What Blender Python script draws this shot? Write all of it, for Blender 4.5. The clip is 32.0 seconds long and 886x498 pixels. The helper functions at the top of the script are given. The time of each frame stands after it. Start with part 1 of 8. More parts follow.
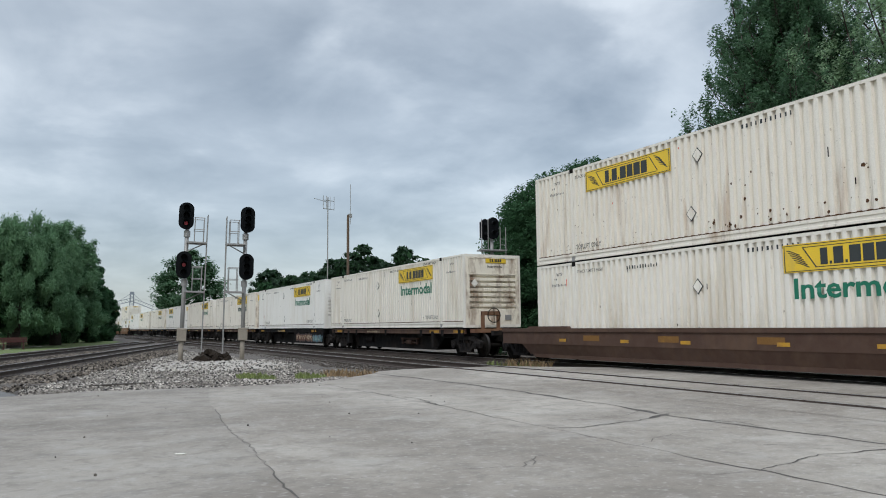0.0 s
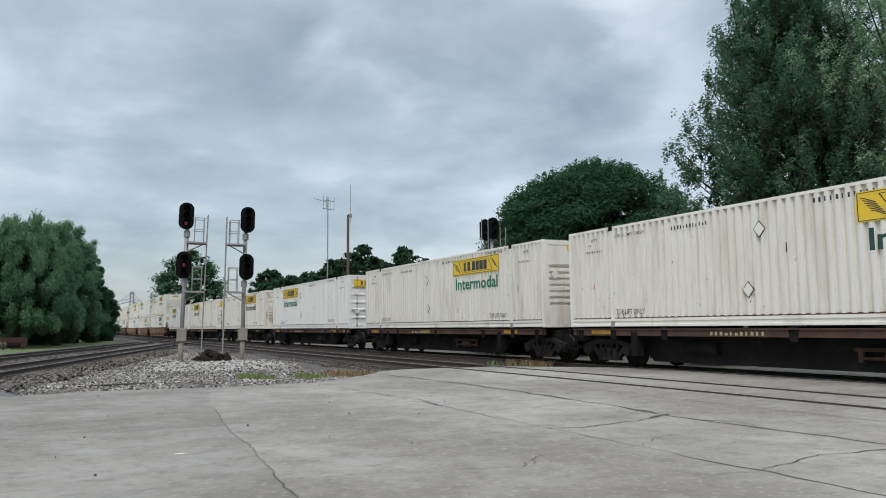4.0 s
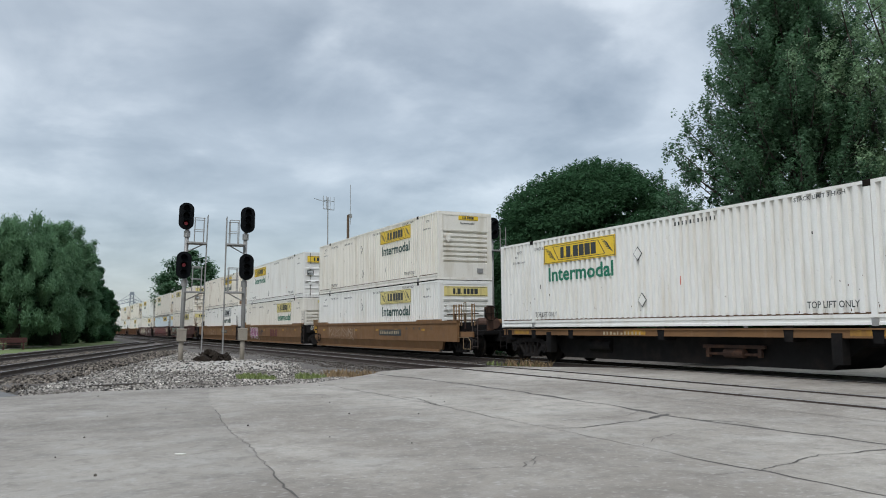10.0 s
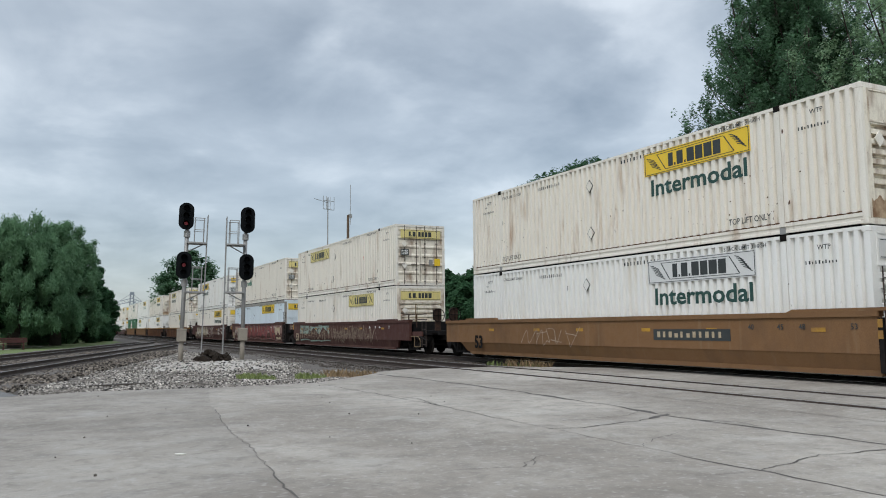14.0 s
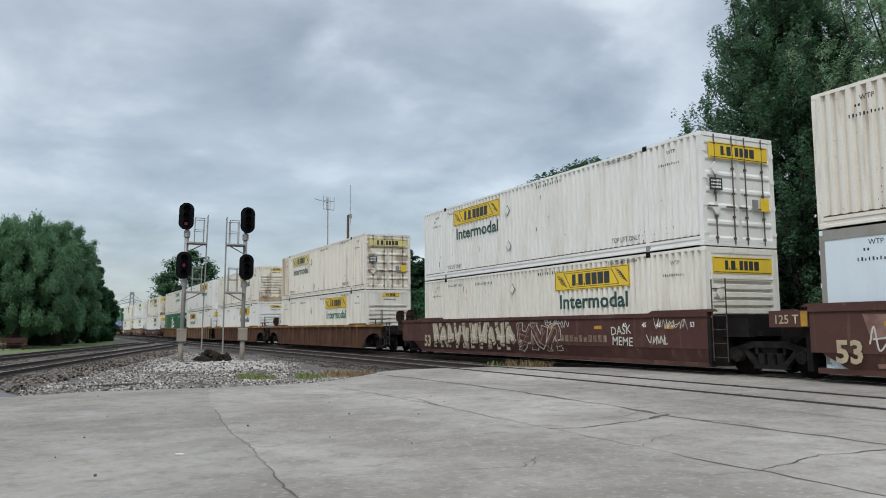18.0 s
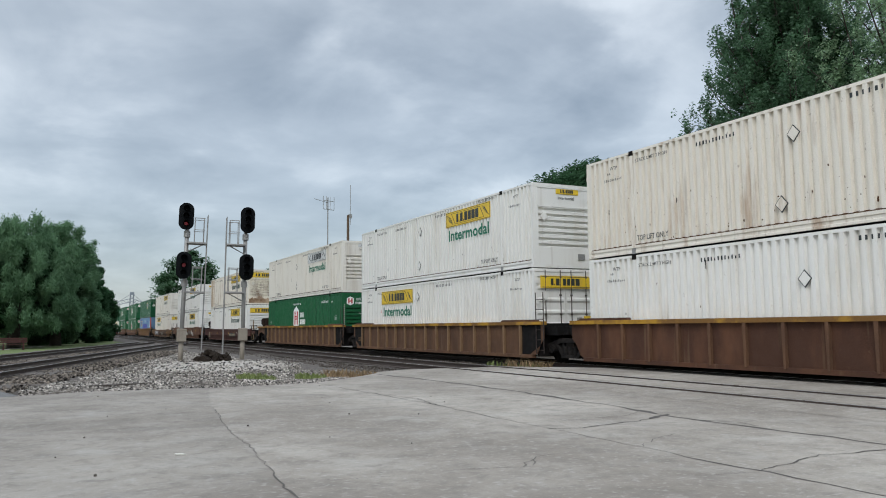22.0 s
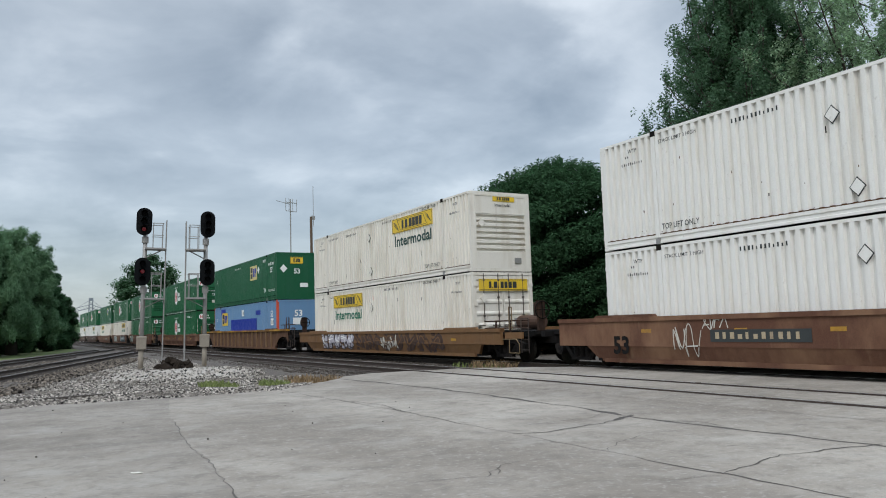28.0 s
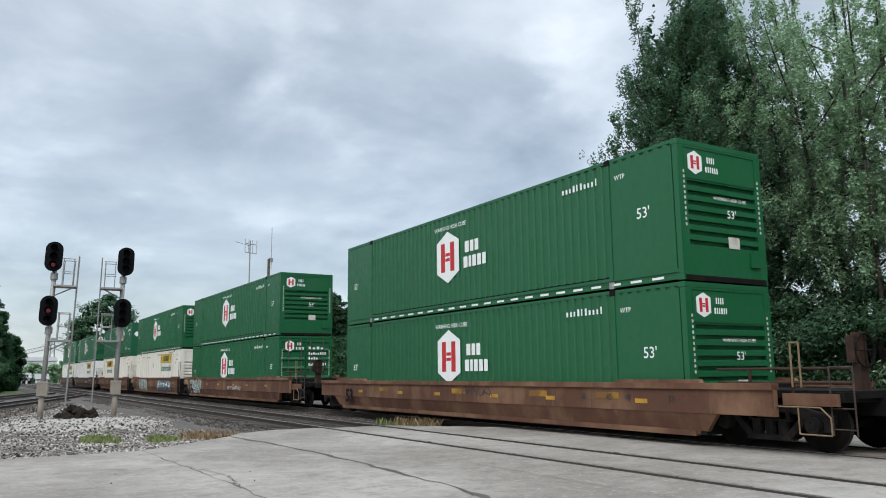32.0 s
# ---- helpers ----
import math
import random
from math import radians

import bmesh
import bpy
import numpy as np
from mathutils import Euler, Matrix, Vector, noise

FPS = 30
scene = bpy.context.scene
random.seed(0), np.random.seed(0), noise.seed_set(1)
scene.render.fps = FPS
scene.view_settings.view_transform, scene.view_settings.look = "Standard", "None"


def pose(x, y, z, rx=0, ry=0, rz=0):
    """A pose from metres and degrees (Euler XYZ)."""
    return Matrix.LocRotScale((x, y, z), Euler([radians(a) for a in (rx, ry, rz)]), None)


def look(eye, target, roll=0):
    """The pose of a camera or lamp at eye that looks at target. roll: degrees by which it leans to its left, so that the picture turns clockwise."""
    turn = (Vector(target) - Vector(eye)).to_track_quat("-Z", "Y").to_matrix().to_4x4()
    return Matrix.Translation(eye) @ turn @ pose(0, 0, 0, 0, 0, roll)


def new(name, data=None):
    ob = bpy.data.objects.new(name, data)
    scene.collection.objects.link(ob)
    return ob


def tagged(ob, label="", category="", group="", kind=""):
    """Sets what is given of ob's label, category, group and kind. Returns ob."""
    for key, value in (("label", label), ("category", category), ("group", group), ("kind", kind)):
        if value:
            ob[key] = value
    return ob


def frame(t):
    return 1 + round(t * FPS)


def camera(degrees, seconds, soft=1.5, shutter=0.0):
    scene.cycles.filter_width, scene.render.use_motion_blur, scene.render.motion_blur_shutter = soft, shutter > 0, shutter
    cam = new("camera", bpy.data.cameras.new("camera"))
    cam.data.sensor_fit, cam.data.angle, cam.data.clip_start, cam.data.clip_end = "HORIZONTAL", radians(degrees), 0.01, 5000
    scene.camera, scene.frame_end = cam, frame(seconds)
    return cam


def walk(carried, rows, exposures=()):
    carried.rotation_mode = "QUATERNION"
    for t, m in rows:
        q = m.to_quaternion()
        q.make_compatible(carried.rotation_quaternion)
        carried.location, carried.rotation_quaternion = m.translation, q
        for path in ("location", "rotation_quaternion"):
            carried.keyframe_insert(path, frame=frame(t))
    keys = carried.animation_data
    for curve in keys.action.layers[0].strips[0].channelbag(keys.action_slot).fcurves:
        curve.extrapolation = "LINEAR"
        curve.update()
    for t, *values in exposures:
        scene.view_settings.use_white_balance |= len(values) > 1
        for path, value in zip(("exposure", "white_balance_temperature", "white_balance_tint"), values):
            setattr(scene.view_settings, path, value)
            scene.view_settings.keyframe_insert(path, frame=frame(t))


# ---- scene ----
# Axes: x along the main track (the train runs towards +x), y across the tracks, z up from the rail head.
cam = camera(59.64, 32.0, soft=1.0, shutter=0.0)
CAM_ROWS = [
    (0.0, 0.0, 0.0, 1.22, 63.15, 5.69, 0.55), (26.5, 0.0, 0.0, 1.22, 63.15, 5.72, 0.55),
    (27.0, -0.015, 0.002, 1.219, 62.89, 5.00, 0.48), (27.5, -0.018, 0.036, 1.263, 62.10, 4.17, 1.35),
    (28.0, -0.060, 0.080, 1.310, 60.65, 5.61, 1.77), (28.5, -0.234, 0.301, 1.311, 60.06, 6.75, 2.22),
    (29.0, -0.503, 0.618, 1.293, 60.17, 6.58, 2.78), (29.5, -0.690, 0.915, 1.312, 57.96, 5.63, 2.45),
    (30.0, -0.798, 1.176, 1.363, 54.17, 7.02, 1.83), (30.5, -0.916, 1.500, 1.365, 53.29, 8.69, -0.07),
    (31.0, -0.963, 1.842, 1.374, 56.39, 8.98, -0.09), (31.5, -0.980, 2.150, 1.385, 58.23, 8.80, 0.47),
    (32.0, -0.976, 2.510, 1.404, 58.88, 9.09, 0.585)]
walk(cam, [(t, pose(x, y, z, 90 + p, r, w)) for t, x, y, z, w, p, r in CAM_ROWS],
     exposures=((0.0, 0.0), (28.5, 0.0), (30.0, 0.14), (31.0, 0.24), (32.0, 0.24)))

SPEED = 14.5            # train, metres a second
YA, YB = 15.755, 11.48  # centre lines of the main track and of the nearer track
ROAD_Z = -0.05

# ---- world and light ----
world = bpy.data.worlds.new("overcast")
scene.world = world
world.use_nodes = True
SUN_EL, SUN_AZ = radians(48), radians(132)
CLOUDS = ((57.0, 18.5, 0.22, -0.17), (71.0, 15.0, 0.16, 0.07), (77.0, 22.0, 0.17, -0.08), (69.0, 23.0, 0.12, 0.11), (47.0, 23.0, 0.12, 0.12), (87.0, 13.0, 0.12, 0.10),
          (64.0, 12.5, 0.16, 0.07), (90.0, 22.0, 0.10, 0.04), (40.0, 14.0, 0.2, 0.05), (70.0, 4.0, 0.3, 0.02))


def build_world():
    nt = world.node_tree
    N, L = nt.nodes, nt.links
    N.clear()
    out, bg = N.new("ShaderNodeOutputWorld"), N.new("ShaderNodeBackground")
    sky = N.new("ShaderNodeTexSky")
    sky.sky_type, sky.sun_disc, sky.sun_elevation, sky.sun_rotation = "NISHITA", False, SUN_EL, SUN_AZ
    tc, sep = N.new("ShaderNodeTexCoord"), N.new("ShaderNodeSeparateXYZ")
    L.new(tc.outputs["Generated"], sep.inputs[0])

    def m(op, a, b=None, clamp=False):
        n = N.new("ShaderNodeMath")
        n.operation, n.use_clamp = op, clamp
        for i, v in enumerate((a, b)):
            if v is None:
                continue
            if isinstance(v, (int, float)):
                n.inputs[i].default_value = v
            else:
                L.new(v, n.inputs[i])
        return n.outputs[0]

    zc = m("ADD", m("MAXIMUM", sep.outputs[2], 0.0), 0.22)
    comb = N.new("ShaderNodeCombineXYZ")
    L.new(m("DIVIDE", sep.outputs[0], zc), comb.inputs[0])
    L.new(m("DIVIDE", sep.outputs[1], zc), comb.inputs[1])
    comb.inputs[2].default_value = 4.3

    def noise_tex(scale, detail, rough, distort):
        n = N.new("ShaderNodeTexNoise")
        n.inputs["Scale"].default_value, n.inputs["Detail"].default_value = scale, detail
        n.inputs["Roughness"].default_value, n.inputs["Distortion"].default_value = rough, distort
        L.new(comb.outputs[0], n.inputs["Vector"])
        return n.outputs["Fac"]

    big, small = noise_tex(0.75, 3, 0.5, 0.2), noise_tex(2.1, 7, 0.55, 0.4)
    f = m("ADD", m("MULTIPLY", big, 0.6), m("MULTIPLY", small, 0.4))
    f = m("ADD", m("MULTIPLY", m("SUBTRACT", f, 0.5), 1.25), 0.5)
    # the large parts have ragged edges
    wob = N.new("ShaderNodeTexNoise")
    wob.inputs["Scale"].default_value, wob.inputs["Detail"].default_value = 3.0, 5
    L.new(comb.outputs[0], wob.inputs["Vector"])
    off = N.new("ShaderNodeVectorMath")
    off.operation = "MULTIPLY_ADD"
    off.inputs[1].default_value, off.inputs[2].default_value = (0.5, 0.5, 0.35), (-0.25, -0.25, -0.175)
    L.new(wob.outputs["Color"], off.inputs[0])
    ragged = N.new("ShaderNodeVectorMath")
    L.new(tc.outputs["Generated"], ragged.inputs[0])
    L.new(off.outputs[0], ragged.inputs[1])
    # the large thick and thin parts of the cloud deck: direction, size, weight
    for az, el, size, weight in CLOUDS:
        a, b = radians(az), radians(el)
        d = N.new("ShaderNodeVectorMath")
        d.operation = "DISTANCE"
        d.inputs[1].default_value = (-math.sin(a) * math.cos(b), math.cos(a) * math.cos(b), math.sin(b))
        L.new(ragged.outputs[0], d.inputs[0])
        mr = N.new("ShaderNodeMapRange")
        mr.interpolation_type = "SMOOTHSTEP"
        for i, v in ((1, 0.0), (2, size), (3, weight), (4, 0.0)):
            mr.inputs[i].default_value = v
        L.new(d.outputs["Value"], mr.inputs[0])
        f = m("ADD", f, mr.outputs[0])
    ramp = N.new("ShaderNodeValToRGB")
    e = ramp.color_ramp.elements
    e[0].position, e[0].color = 0.30, (0.215, 0.252, 0.288, 1)
    e[1].position, e[1].color = 0.72, (0.70, 0.748, 0.783, 1)
    mid = ramp.color_ramp.elements.new(0.50)
    mid.color = (0.40, 0.447, 0.489, 1)
    L.new(f, ramp.inputs[0])
    # an overcast sky is brighter overhead than at the horizon
    up = N.new("ShaderNodeMapRange")
    up.interpolation_type = "SMOOTHSTEP"
    for i, v in ((1, 0.45), (2, 0.95), (3, 1.0), (4, 3.4)):
        up.inputs[i].default_value = v
    L.new(sep.outputs[2], up.inputs[0])
    mixc = N.new("ShaderNodeMixRGB")
    mixc.inputs[0].default_value = 0.04
    L.new(ramp.outputs[0], mixc.inputs[1])
    L.new(sky.outputs[0], mixc.inputs[2])
    L.new(mixc.outputs[0], bg.inputs[0])
    L.new(up.outputs[0], bg.inputs[1])
    L.new(bg.outputs[0], out.inputs[0])


build_world()
sun_data = bpy.data.lights.new("sun", "SUN")
sun_data.energy, sun_data.angle, sun_data.color = 1.2, radians(25), (1.0, 0.97, 0.92)
sun = new("sun", sun_data)
sun.matrix_world = look((math.sin(SUN_AZ) * 50, math.cos(SUN_AZ) * 50, 50 * math.tan(SUN_EL)), (0, 0, 0))

# ---- materials ----
MATS = {}


def mat(name, color, rough=0.7, metal=0.0, dirt=None, dirt_amt=0.5, dirt_scale=1.5, streak=0.0, grain=0.08, grain_scale=40.0,
        bump=0.0, bump_scale=30.0, per_object=0.0, spec=0.5, emit=0.0, lo=0.5, hi=0.75, island=0.0, speck=0.0):
    """A painted or raw surface: base colour, blotches of a second colour (drawn out downwards by streak), fine grain and relief."""
    if name in MATS:
        return MATS[name]
    mt = bpy.data.materials.new(name)
    mt.use_nodes = True
    nt = mt.node_tree
    N, L = nt.nodes, nt.links
    bsdf = N["Principled BSDF"]
    bsdf.inputs["Roughness"].default_value, bsdf.inputs["Metallic"].default_value = rough, metal
    bsdf.inputs["Specular IOR Level"].default_value = spec
    tc = N.new("ShaderNodeTexCoord")
    info = N.new("ShaderNodeObjectInfo")
    off = N.new("ShaderNodeVectorMath")
    off.operation = "SCALE"
    off.inputs[0].default_value = (37.0, 91.0, 53.0)
    L.new(info.outputs["Random"], off.inputs["Scale"])
    base = N.new("ShaderNodeVectorMath")
    base.operation = "ADD"
    L.new(tc.outputs["Object"], base.inputs[0])
    L.new(off.outputs[0], base.inputs[1])
    vec = base.outputs[0]

    def tex(scale, detail=4.0, stretch=0.0, rough_=0.6):
        v = vec
        if stretch:
            mp = N.new("ShaderNodeMapping")
            mp.inputs["Scale"].default_value = (1.0, 1.0, 1.0 - stretch)
            L.new(vec, mp.inputs[0])
            v = mp.outputs[0]
        n = N.new("ShaderNodeTexNoise")
        n.inputs["Scale"].default_value, n.inputs["Detail"].default_value, n.inputs["Roughness"].default_value = scale, detail, rough_
        L.new(v, n.inputs["Vector"])
        return n.outputs["Fac"]

    def mix(kind, fac, a, b):
        n = N.new("ShaderNodeMixRGB")
        n.blend_type = kind
        for i, v in ((0, fac), (1, a), (2, b)):
            if isinstance(v, (int, float)):
                n.inputs[i].default_value = v
            elif isinstance(v, tuple):
                n.inputs[i].default_value = (*v, 1)
            else:
                L.new(v, n.inputs[i])
        return n.outputs[0]

    def ranged(v, a, b, c=0.0, d=1.0):
        n = N.new("ShaderNodeMapRange")
        for i, q in enumerate((a, b, c, d)):
            n.inputs[i + 1].default_value = q
        L.new(v, n.inputs[0])
        return n.outputs[0]

    col = mix("MIX", 0.0, tuple(color), tuple(color))
    if grain:
        g = ranged(tex(grain_scale, 3), 0.3, 0.7, 1 - grain, 1 + grain)
        gg = N.new("ShaderNodeCombineColor")
        for i in range(3):
            L.new(g, gg.inputs[i])
        col = mix("MULTIPLY", 1.0, col, gg.outputs[0])
    if per_object or island:
        src = info.outputs["Random"]
        if island:
            src = N.new("ShaderNodeNewGeometry").outputs["Random Per Island"]
        k = island or per_object
        g = ranged(src, 0, 1, 1 - k, 1 + k * 0.6)
        gg = N.new("ShaderNodeCombineColor")
        for i in range(3):
            L.new(g, gg.inputs[i])
        col = mix("MULTIPLY", 1.0, col, gg.outputs[0])
    if dirt is not None:
        f = ranged(tex(dirt_scale, 6, streak), lo, hi, 0, dirt_amt)
        col = mix("MIX", f, col, tuple(dirt))
    if speck:
        # rust spots and chips, with the long run below some of them
        col = mix("MIX", ranged(tex(9.0, 5, 0.35, 0.7), 0.64, 0.70, 0, 0.55 * speck), col, (0.15, 0.085, 0.05))
        col = mix("MIX", ranged(tex(5.0, 3, 0.93, 0.5), 0.62, 0.74, 0, 0.5 * speck), col, (0.24, 0.165, 0.10))
    L.new(col, bsdf.inputs["Base Color"])
    L.new(ranged(tex(dirt_scale * 2.5, 3), 0.3, 0.7, max(rough - 0.12, 0.02), min(rough + 0.12, 1)), bsdf.inputs["Roughness"])
    if bump:
        b = N.new("ShaderNodeBump")
        b.inputs["Strength"].default_value, b.inputs["Distance"].default_value = 1.0, bump
        L.new(tex(bump_scale, 4), b.inputs["Height"])
        L.new(b.outputs[0], bsdf.inputs["Normal"])
    if emit:
        bsdf.inputs["Emission Color"].default_value = (*color, 1)
        bsdf.inputs["Emission Strength"].default_value = emit
    MATS[name] = mt
    return mt


RUST = (0.16, 0.075, 0.035)
M_WHITE = mat("white_paint", (0.762, 0.726, 0.650), 0.55, dirt=(0.47, 0.40, 0.29), dirt_amt=0.6, dirt_scale=1.8, streak=0.84, grain=0.05, per_object=0.05, lo=0.5, hi=0.76, speck=0.5)
M_WHITE2 = mat("worn_white_paint", (0.75, 0.705, 0.620), 0.6, dirt=(0.34, 0.21, 0.115), dirt_amt=0.7, dirt_scale=2.4, streak=0.87, grain=0.06, per_object=0.05, lo=0.56, hi=0.72, speck=0.8)
M_WHITE3 = mat("clean_white_paint", (0.765, 0.755, 0.715), 0.5, dirt=(0.58, 0.53, 0.44), dirt_amt=0.5, dirt_scale=1.6, streak=0.82, grain=0.04, speck=0.35)
M_ENDRUST = mat("rust_streaked_end_paint", (0.77, 0.71, 0.59), 0.6, dirt=(0.20, 0.105, 0.052), dirt_amt=0.88, dirt_scale=2.2, streak=0.6, grain=0.06, lo=0.47, hi=0.68, speck=1.0)
M_PALEBLUE = mat("pale_blue_paint", (0.64, 0.715, 0.755), 0.5, dirt=(0.52, 0.57, 0.59), dirt_amt=0.4, dirt_scale=1.0, streak=0.7, grain=0.03)
M_GREEN = mat("green_paint", (0.005, 0.098, 0.032), 0.45, dirt=(0.016, 0.098, 0.044), dirt_amt=0.5, dirt_scale=1.5, streak=0.8, grain=0.06)
M_GREEN2 = mat("blue_green_paint", (0.005, 0.090, 0.036), 0.45, dirt=(0.016, 0.092, 0.046), dirt_amt=0.5, dirt_scale=1.5, streak=0.8, grain=0.06)
M_BLUE = mat("slate_blue_paint", (0.13, 0.255, 0.42), 0.5, dirt=(0.22, 0.28, 0.38), dirt_amt=0.6, dirt_scale=1.5, streak=0.8, grain=0.06)
M_DEEPBLUE = mat("deep_blue_paint", (0.015, 0.04, 0.32), 0.5, grain=0.05)
M_ORANGE = mat("orange_red_paint", (0.60, 0.085, 0.04), 0.5, dirt=(0.25, 0.1, 0.06), dirt_amt=0.5, streak=0.7)
M_YELLOW = mat("yellow_panel", (0.76, 0.51, 0.03), 0.5, dirt=(0.50, 0.36, 0.10), dirt_amt=0.6, dirt_scale=2, streak=0.6, grain=0.06, speck=0.4)
M_PALEYELLOW = mat("faded_yellow_panel", (0.68, 0.57, 0.22), 0.55, dirt=(0.46, 0.41, 0.27), dirt_amt=0.6, dirt_scale=2, streak=0.6, grain=0.06, speck=0.5)
M_SILVER = mat("silver_panel", (0.62, 0.62, 0.60), 0.5, grain=0.05)
M_BLACKMARK = mat("black_marking", (0.03, 0.035, 0.035), 0.6)
M_GREENMARK = mat("green_marking", (0.006, 0.15, 0.085), 0.6, dirt=(0.05, 0.22, 0.15), dirt_amt=0.3, dirt_scale=6)
M_DKGREENMARK = mat("dark_green_marking", (0.012, 0.055, 0.045), 0.6, dirt=(0.1, 0.14, 0.12), dirt_amt=0.3, dirt_scale=6)
M_WHITEMARK = mat("white_marking", (0.82, 0.83, 0.80), 0.6, grain=0.05)
M_REDMARK = mat("red_marking", (0.50, 0.02, 0.025), 0.6)
M_TAN = mat("tan_brown_paint", (0.186, 0.098, 0.043), 0.75, dirt=(0.105, 0.060, 0.032), dirt_amt=0.65, dirt_scale=1.4, streak=0.6, grain=0.12, per_object=0.08, speck=0.6, spec=0.3)
M_RUSTBROWN = mat("rusty_brown_paint", (0.108, 0.050, 0.031), 0.8, dirt=(0.235, 0.132, 0.077), dirt_amt=0.85, dirt_scale=0.9, lo=0.44, hi=0.66, streak=0.5, grain=0.14, per_object=0.08, speck=0.6, spec=0.25)
M_RIBBROWN = mat("ribbed_rust_brown", (0.098, 0.052, 0.032), 0.85, dirt=(0.175, 0.092, 0.048), dirt_amt=0.7, dirt_scale=1.3, streak=0.6, grain=0.18, per_object=0.1, lo=0.42, hi=0.68, speck=0.6, spec=0.25)
M_MOUND = mat("set_gravel", (0.32, 0.297, 0.262), 0.95, dirt=(0.20, 0.178, 0.155), dirt_amt=0.6, dirt_scale=1.5, grain=0.3, grain_scale=14, bump=0.03, bump_scale=12)
M_RIBDARK = mat("ribbed_dark_brown", (0.070, 0.034, 0.022), 0.85, dirt=(0.135, 0.062, 0.034), dirt_amt=0.75, dirt_scale=1.3, streak=0.6, grain=0.18, lo=0.45, hi=0.7, speck=0.6, spec=0.2)
M_ENDSTAIN = mat("end_rust_stain", (0.46, 0.34, 0.22), 0.8, dirt=(0.17, 0.085, 0.04), dirt_amt=0.9, dirt_scale=2.2, lo=0.40, hi=0.62, grain=0.1, speck=0.6)
M_CHIP = mat("rust_chip", (0.085, 0.045, 0.025), 0.9, dirt=(0.16, 0.08, 0.04), dirt_amt=0.6, dirt_scale=8, spec=0.1)
M_RIBEDGE = mat("worn_rib_paint", (0.215, 0.135, 0.075), 0.85, dirt=(0.13, 0.07, 0.038), dirt_amt=0.7, dirt_scale=3, grain=0.15, spec=0.2)
M_MAROON = mat("maroon_paint", (0.070, 0.028, 0.022), 0.75, dirt=(0.13, 0.075, 0.055), dirt_amt=0.65, dirt_scale=1.5, streak=0.6, grain=0.12, speck=0.5, spec=0.3)
M_FADEDMAROON = mat("faded_maroon_paint", (0.082, 0.040, 0.032), 0.8, dirt=(0.11, 0.05, 0.036), dirt_amt=0.7, dirt_scale=1.1, streak=0.4, grain=0.12, speck=0.6, spec=0.2)
M_DARKBROWN = mat("dark_brown_paint", (0.064, 0.032, 0.020), 0.8, dirt=(0.12, 0.07, 0.04), dirt_amt=0.6, dirt_scale=1.3, streak=0.4, grain=0.1)
M_CARBLACK = mat("black_car_paint", (0.010, 0.0095, 0.0095), 0.85, dirt=(0.030, 0.022, 0.018), dirt_amt=0.7, dirt_scale=1.5, grain=0.1, spec=0.12)
M_STEELDARK = mat("grimy_steel", (0.009, 0.008, 0.007), 0.9, dirt=(0.030, 0.020, 0.014), dirt_amt=0.7, dirt_scale=3, grain=0.15, spec=0.1)
M_TREAD = mat("worn_steel", (0.05, 0.046, 0.043), 0.55, metal=0.8, grain=0.08)
M_OCHRE = mat("ochre_paint", (0.46, 0.245, 0.02), 0.7, dirt=(0.20, 0.10, 0.035), dirt_amt=0.8, dirt_scale=2.2, grain=0.12, lo=0.42, hi=0.64)
M_FADEOCHRE = mat("faded_ochre_paint", (0.185, 0.095, 0.03), 0.75, dirt=(0.43, 0.235, 0.03), dirt_amt=0.9, dirt_scale=0.9, grain=0.12, lo=0.48, hi=0.6, spec=0.2)
M_TRUCK = mat("dusty_cast_steel", (0.011, 0.010, 0.010), 0.9, dirt=(0.030, 0.025, 0.022), dirt_amt=0.8, dirt_scale=4, grain=0.2, spec=0.15, lo=0.4, hi=0.65)
M_LADDER = mat("dark_ladder_steel", (0.035, 0.024, 0.020), 0.8, dirt=(0.14, 0.10, 0.07), dirt_amt=0.7, dirt_scale=6, grain=0.15)
M_RODBROWN = mat("rusty_rail_steel", (0.040, 0.024, 0.018), 0.85, dirt=(0.12, 0.06, 0.035), dirt_amt=0.7, dirt_scale=4, grain=0.15, spec=0.2)
M_PALEROD = mat("faded_yellow_rod", (0.19, 0.135, 0.07), 0.75, dirt=(0.16, 0.09, 0.05), dirt_amt=0.7, dirt_scale=6, grain=0.12)
M_GUARD = mat("tan_guard_paint", (0.24, 0.15, 0.075), 0.75, dirt=(0.13, 0.075, 0.04), dirt_amt=0.6, dirt_scale=4, grain=0.12)
M_ROD = mat("weathered_rod_steel", (0.085, 0.070, 0.058), 0.7, dirt=(0.16, 0.13, 0.10), dirt_amt=0.6, dirt_scale=5, grain=0.15)
M_GREYFRAME = mat("grey_frame_paint", (0.27, 0.255, 0.225), 0.7, dirt=(0.17, 0.15, 0.12), dirt_amt=0.6, dirt_scale=2, grain=0.1)
M_GALV = mat("galvanised_steel", (0.29, 0.285, 0.275), 0.55, metal=0.3, dirt=(0.21, 0.195, 0.17), dirt_amt=0.6, dirt_scale=4, grain=0.08)
M_TANPOST = mat("weathered_tan_steel", (0.255, 0.225, 0.182), 0.75, dirt=(0.19, 0.155, 0.12), dirt_amt=0.7, dirt_scale=4, grain=0.15)
M_SIGBLACK = mat("signal_black", (0.0045, 0.0055, 0.0065), 0.8, grain=0.1, spec=0.12)
M_REDLAMP = mat("red_lamp", (0.36, 0.010, 0.022), 0.3, emit=0.06, grain=0)
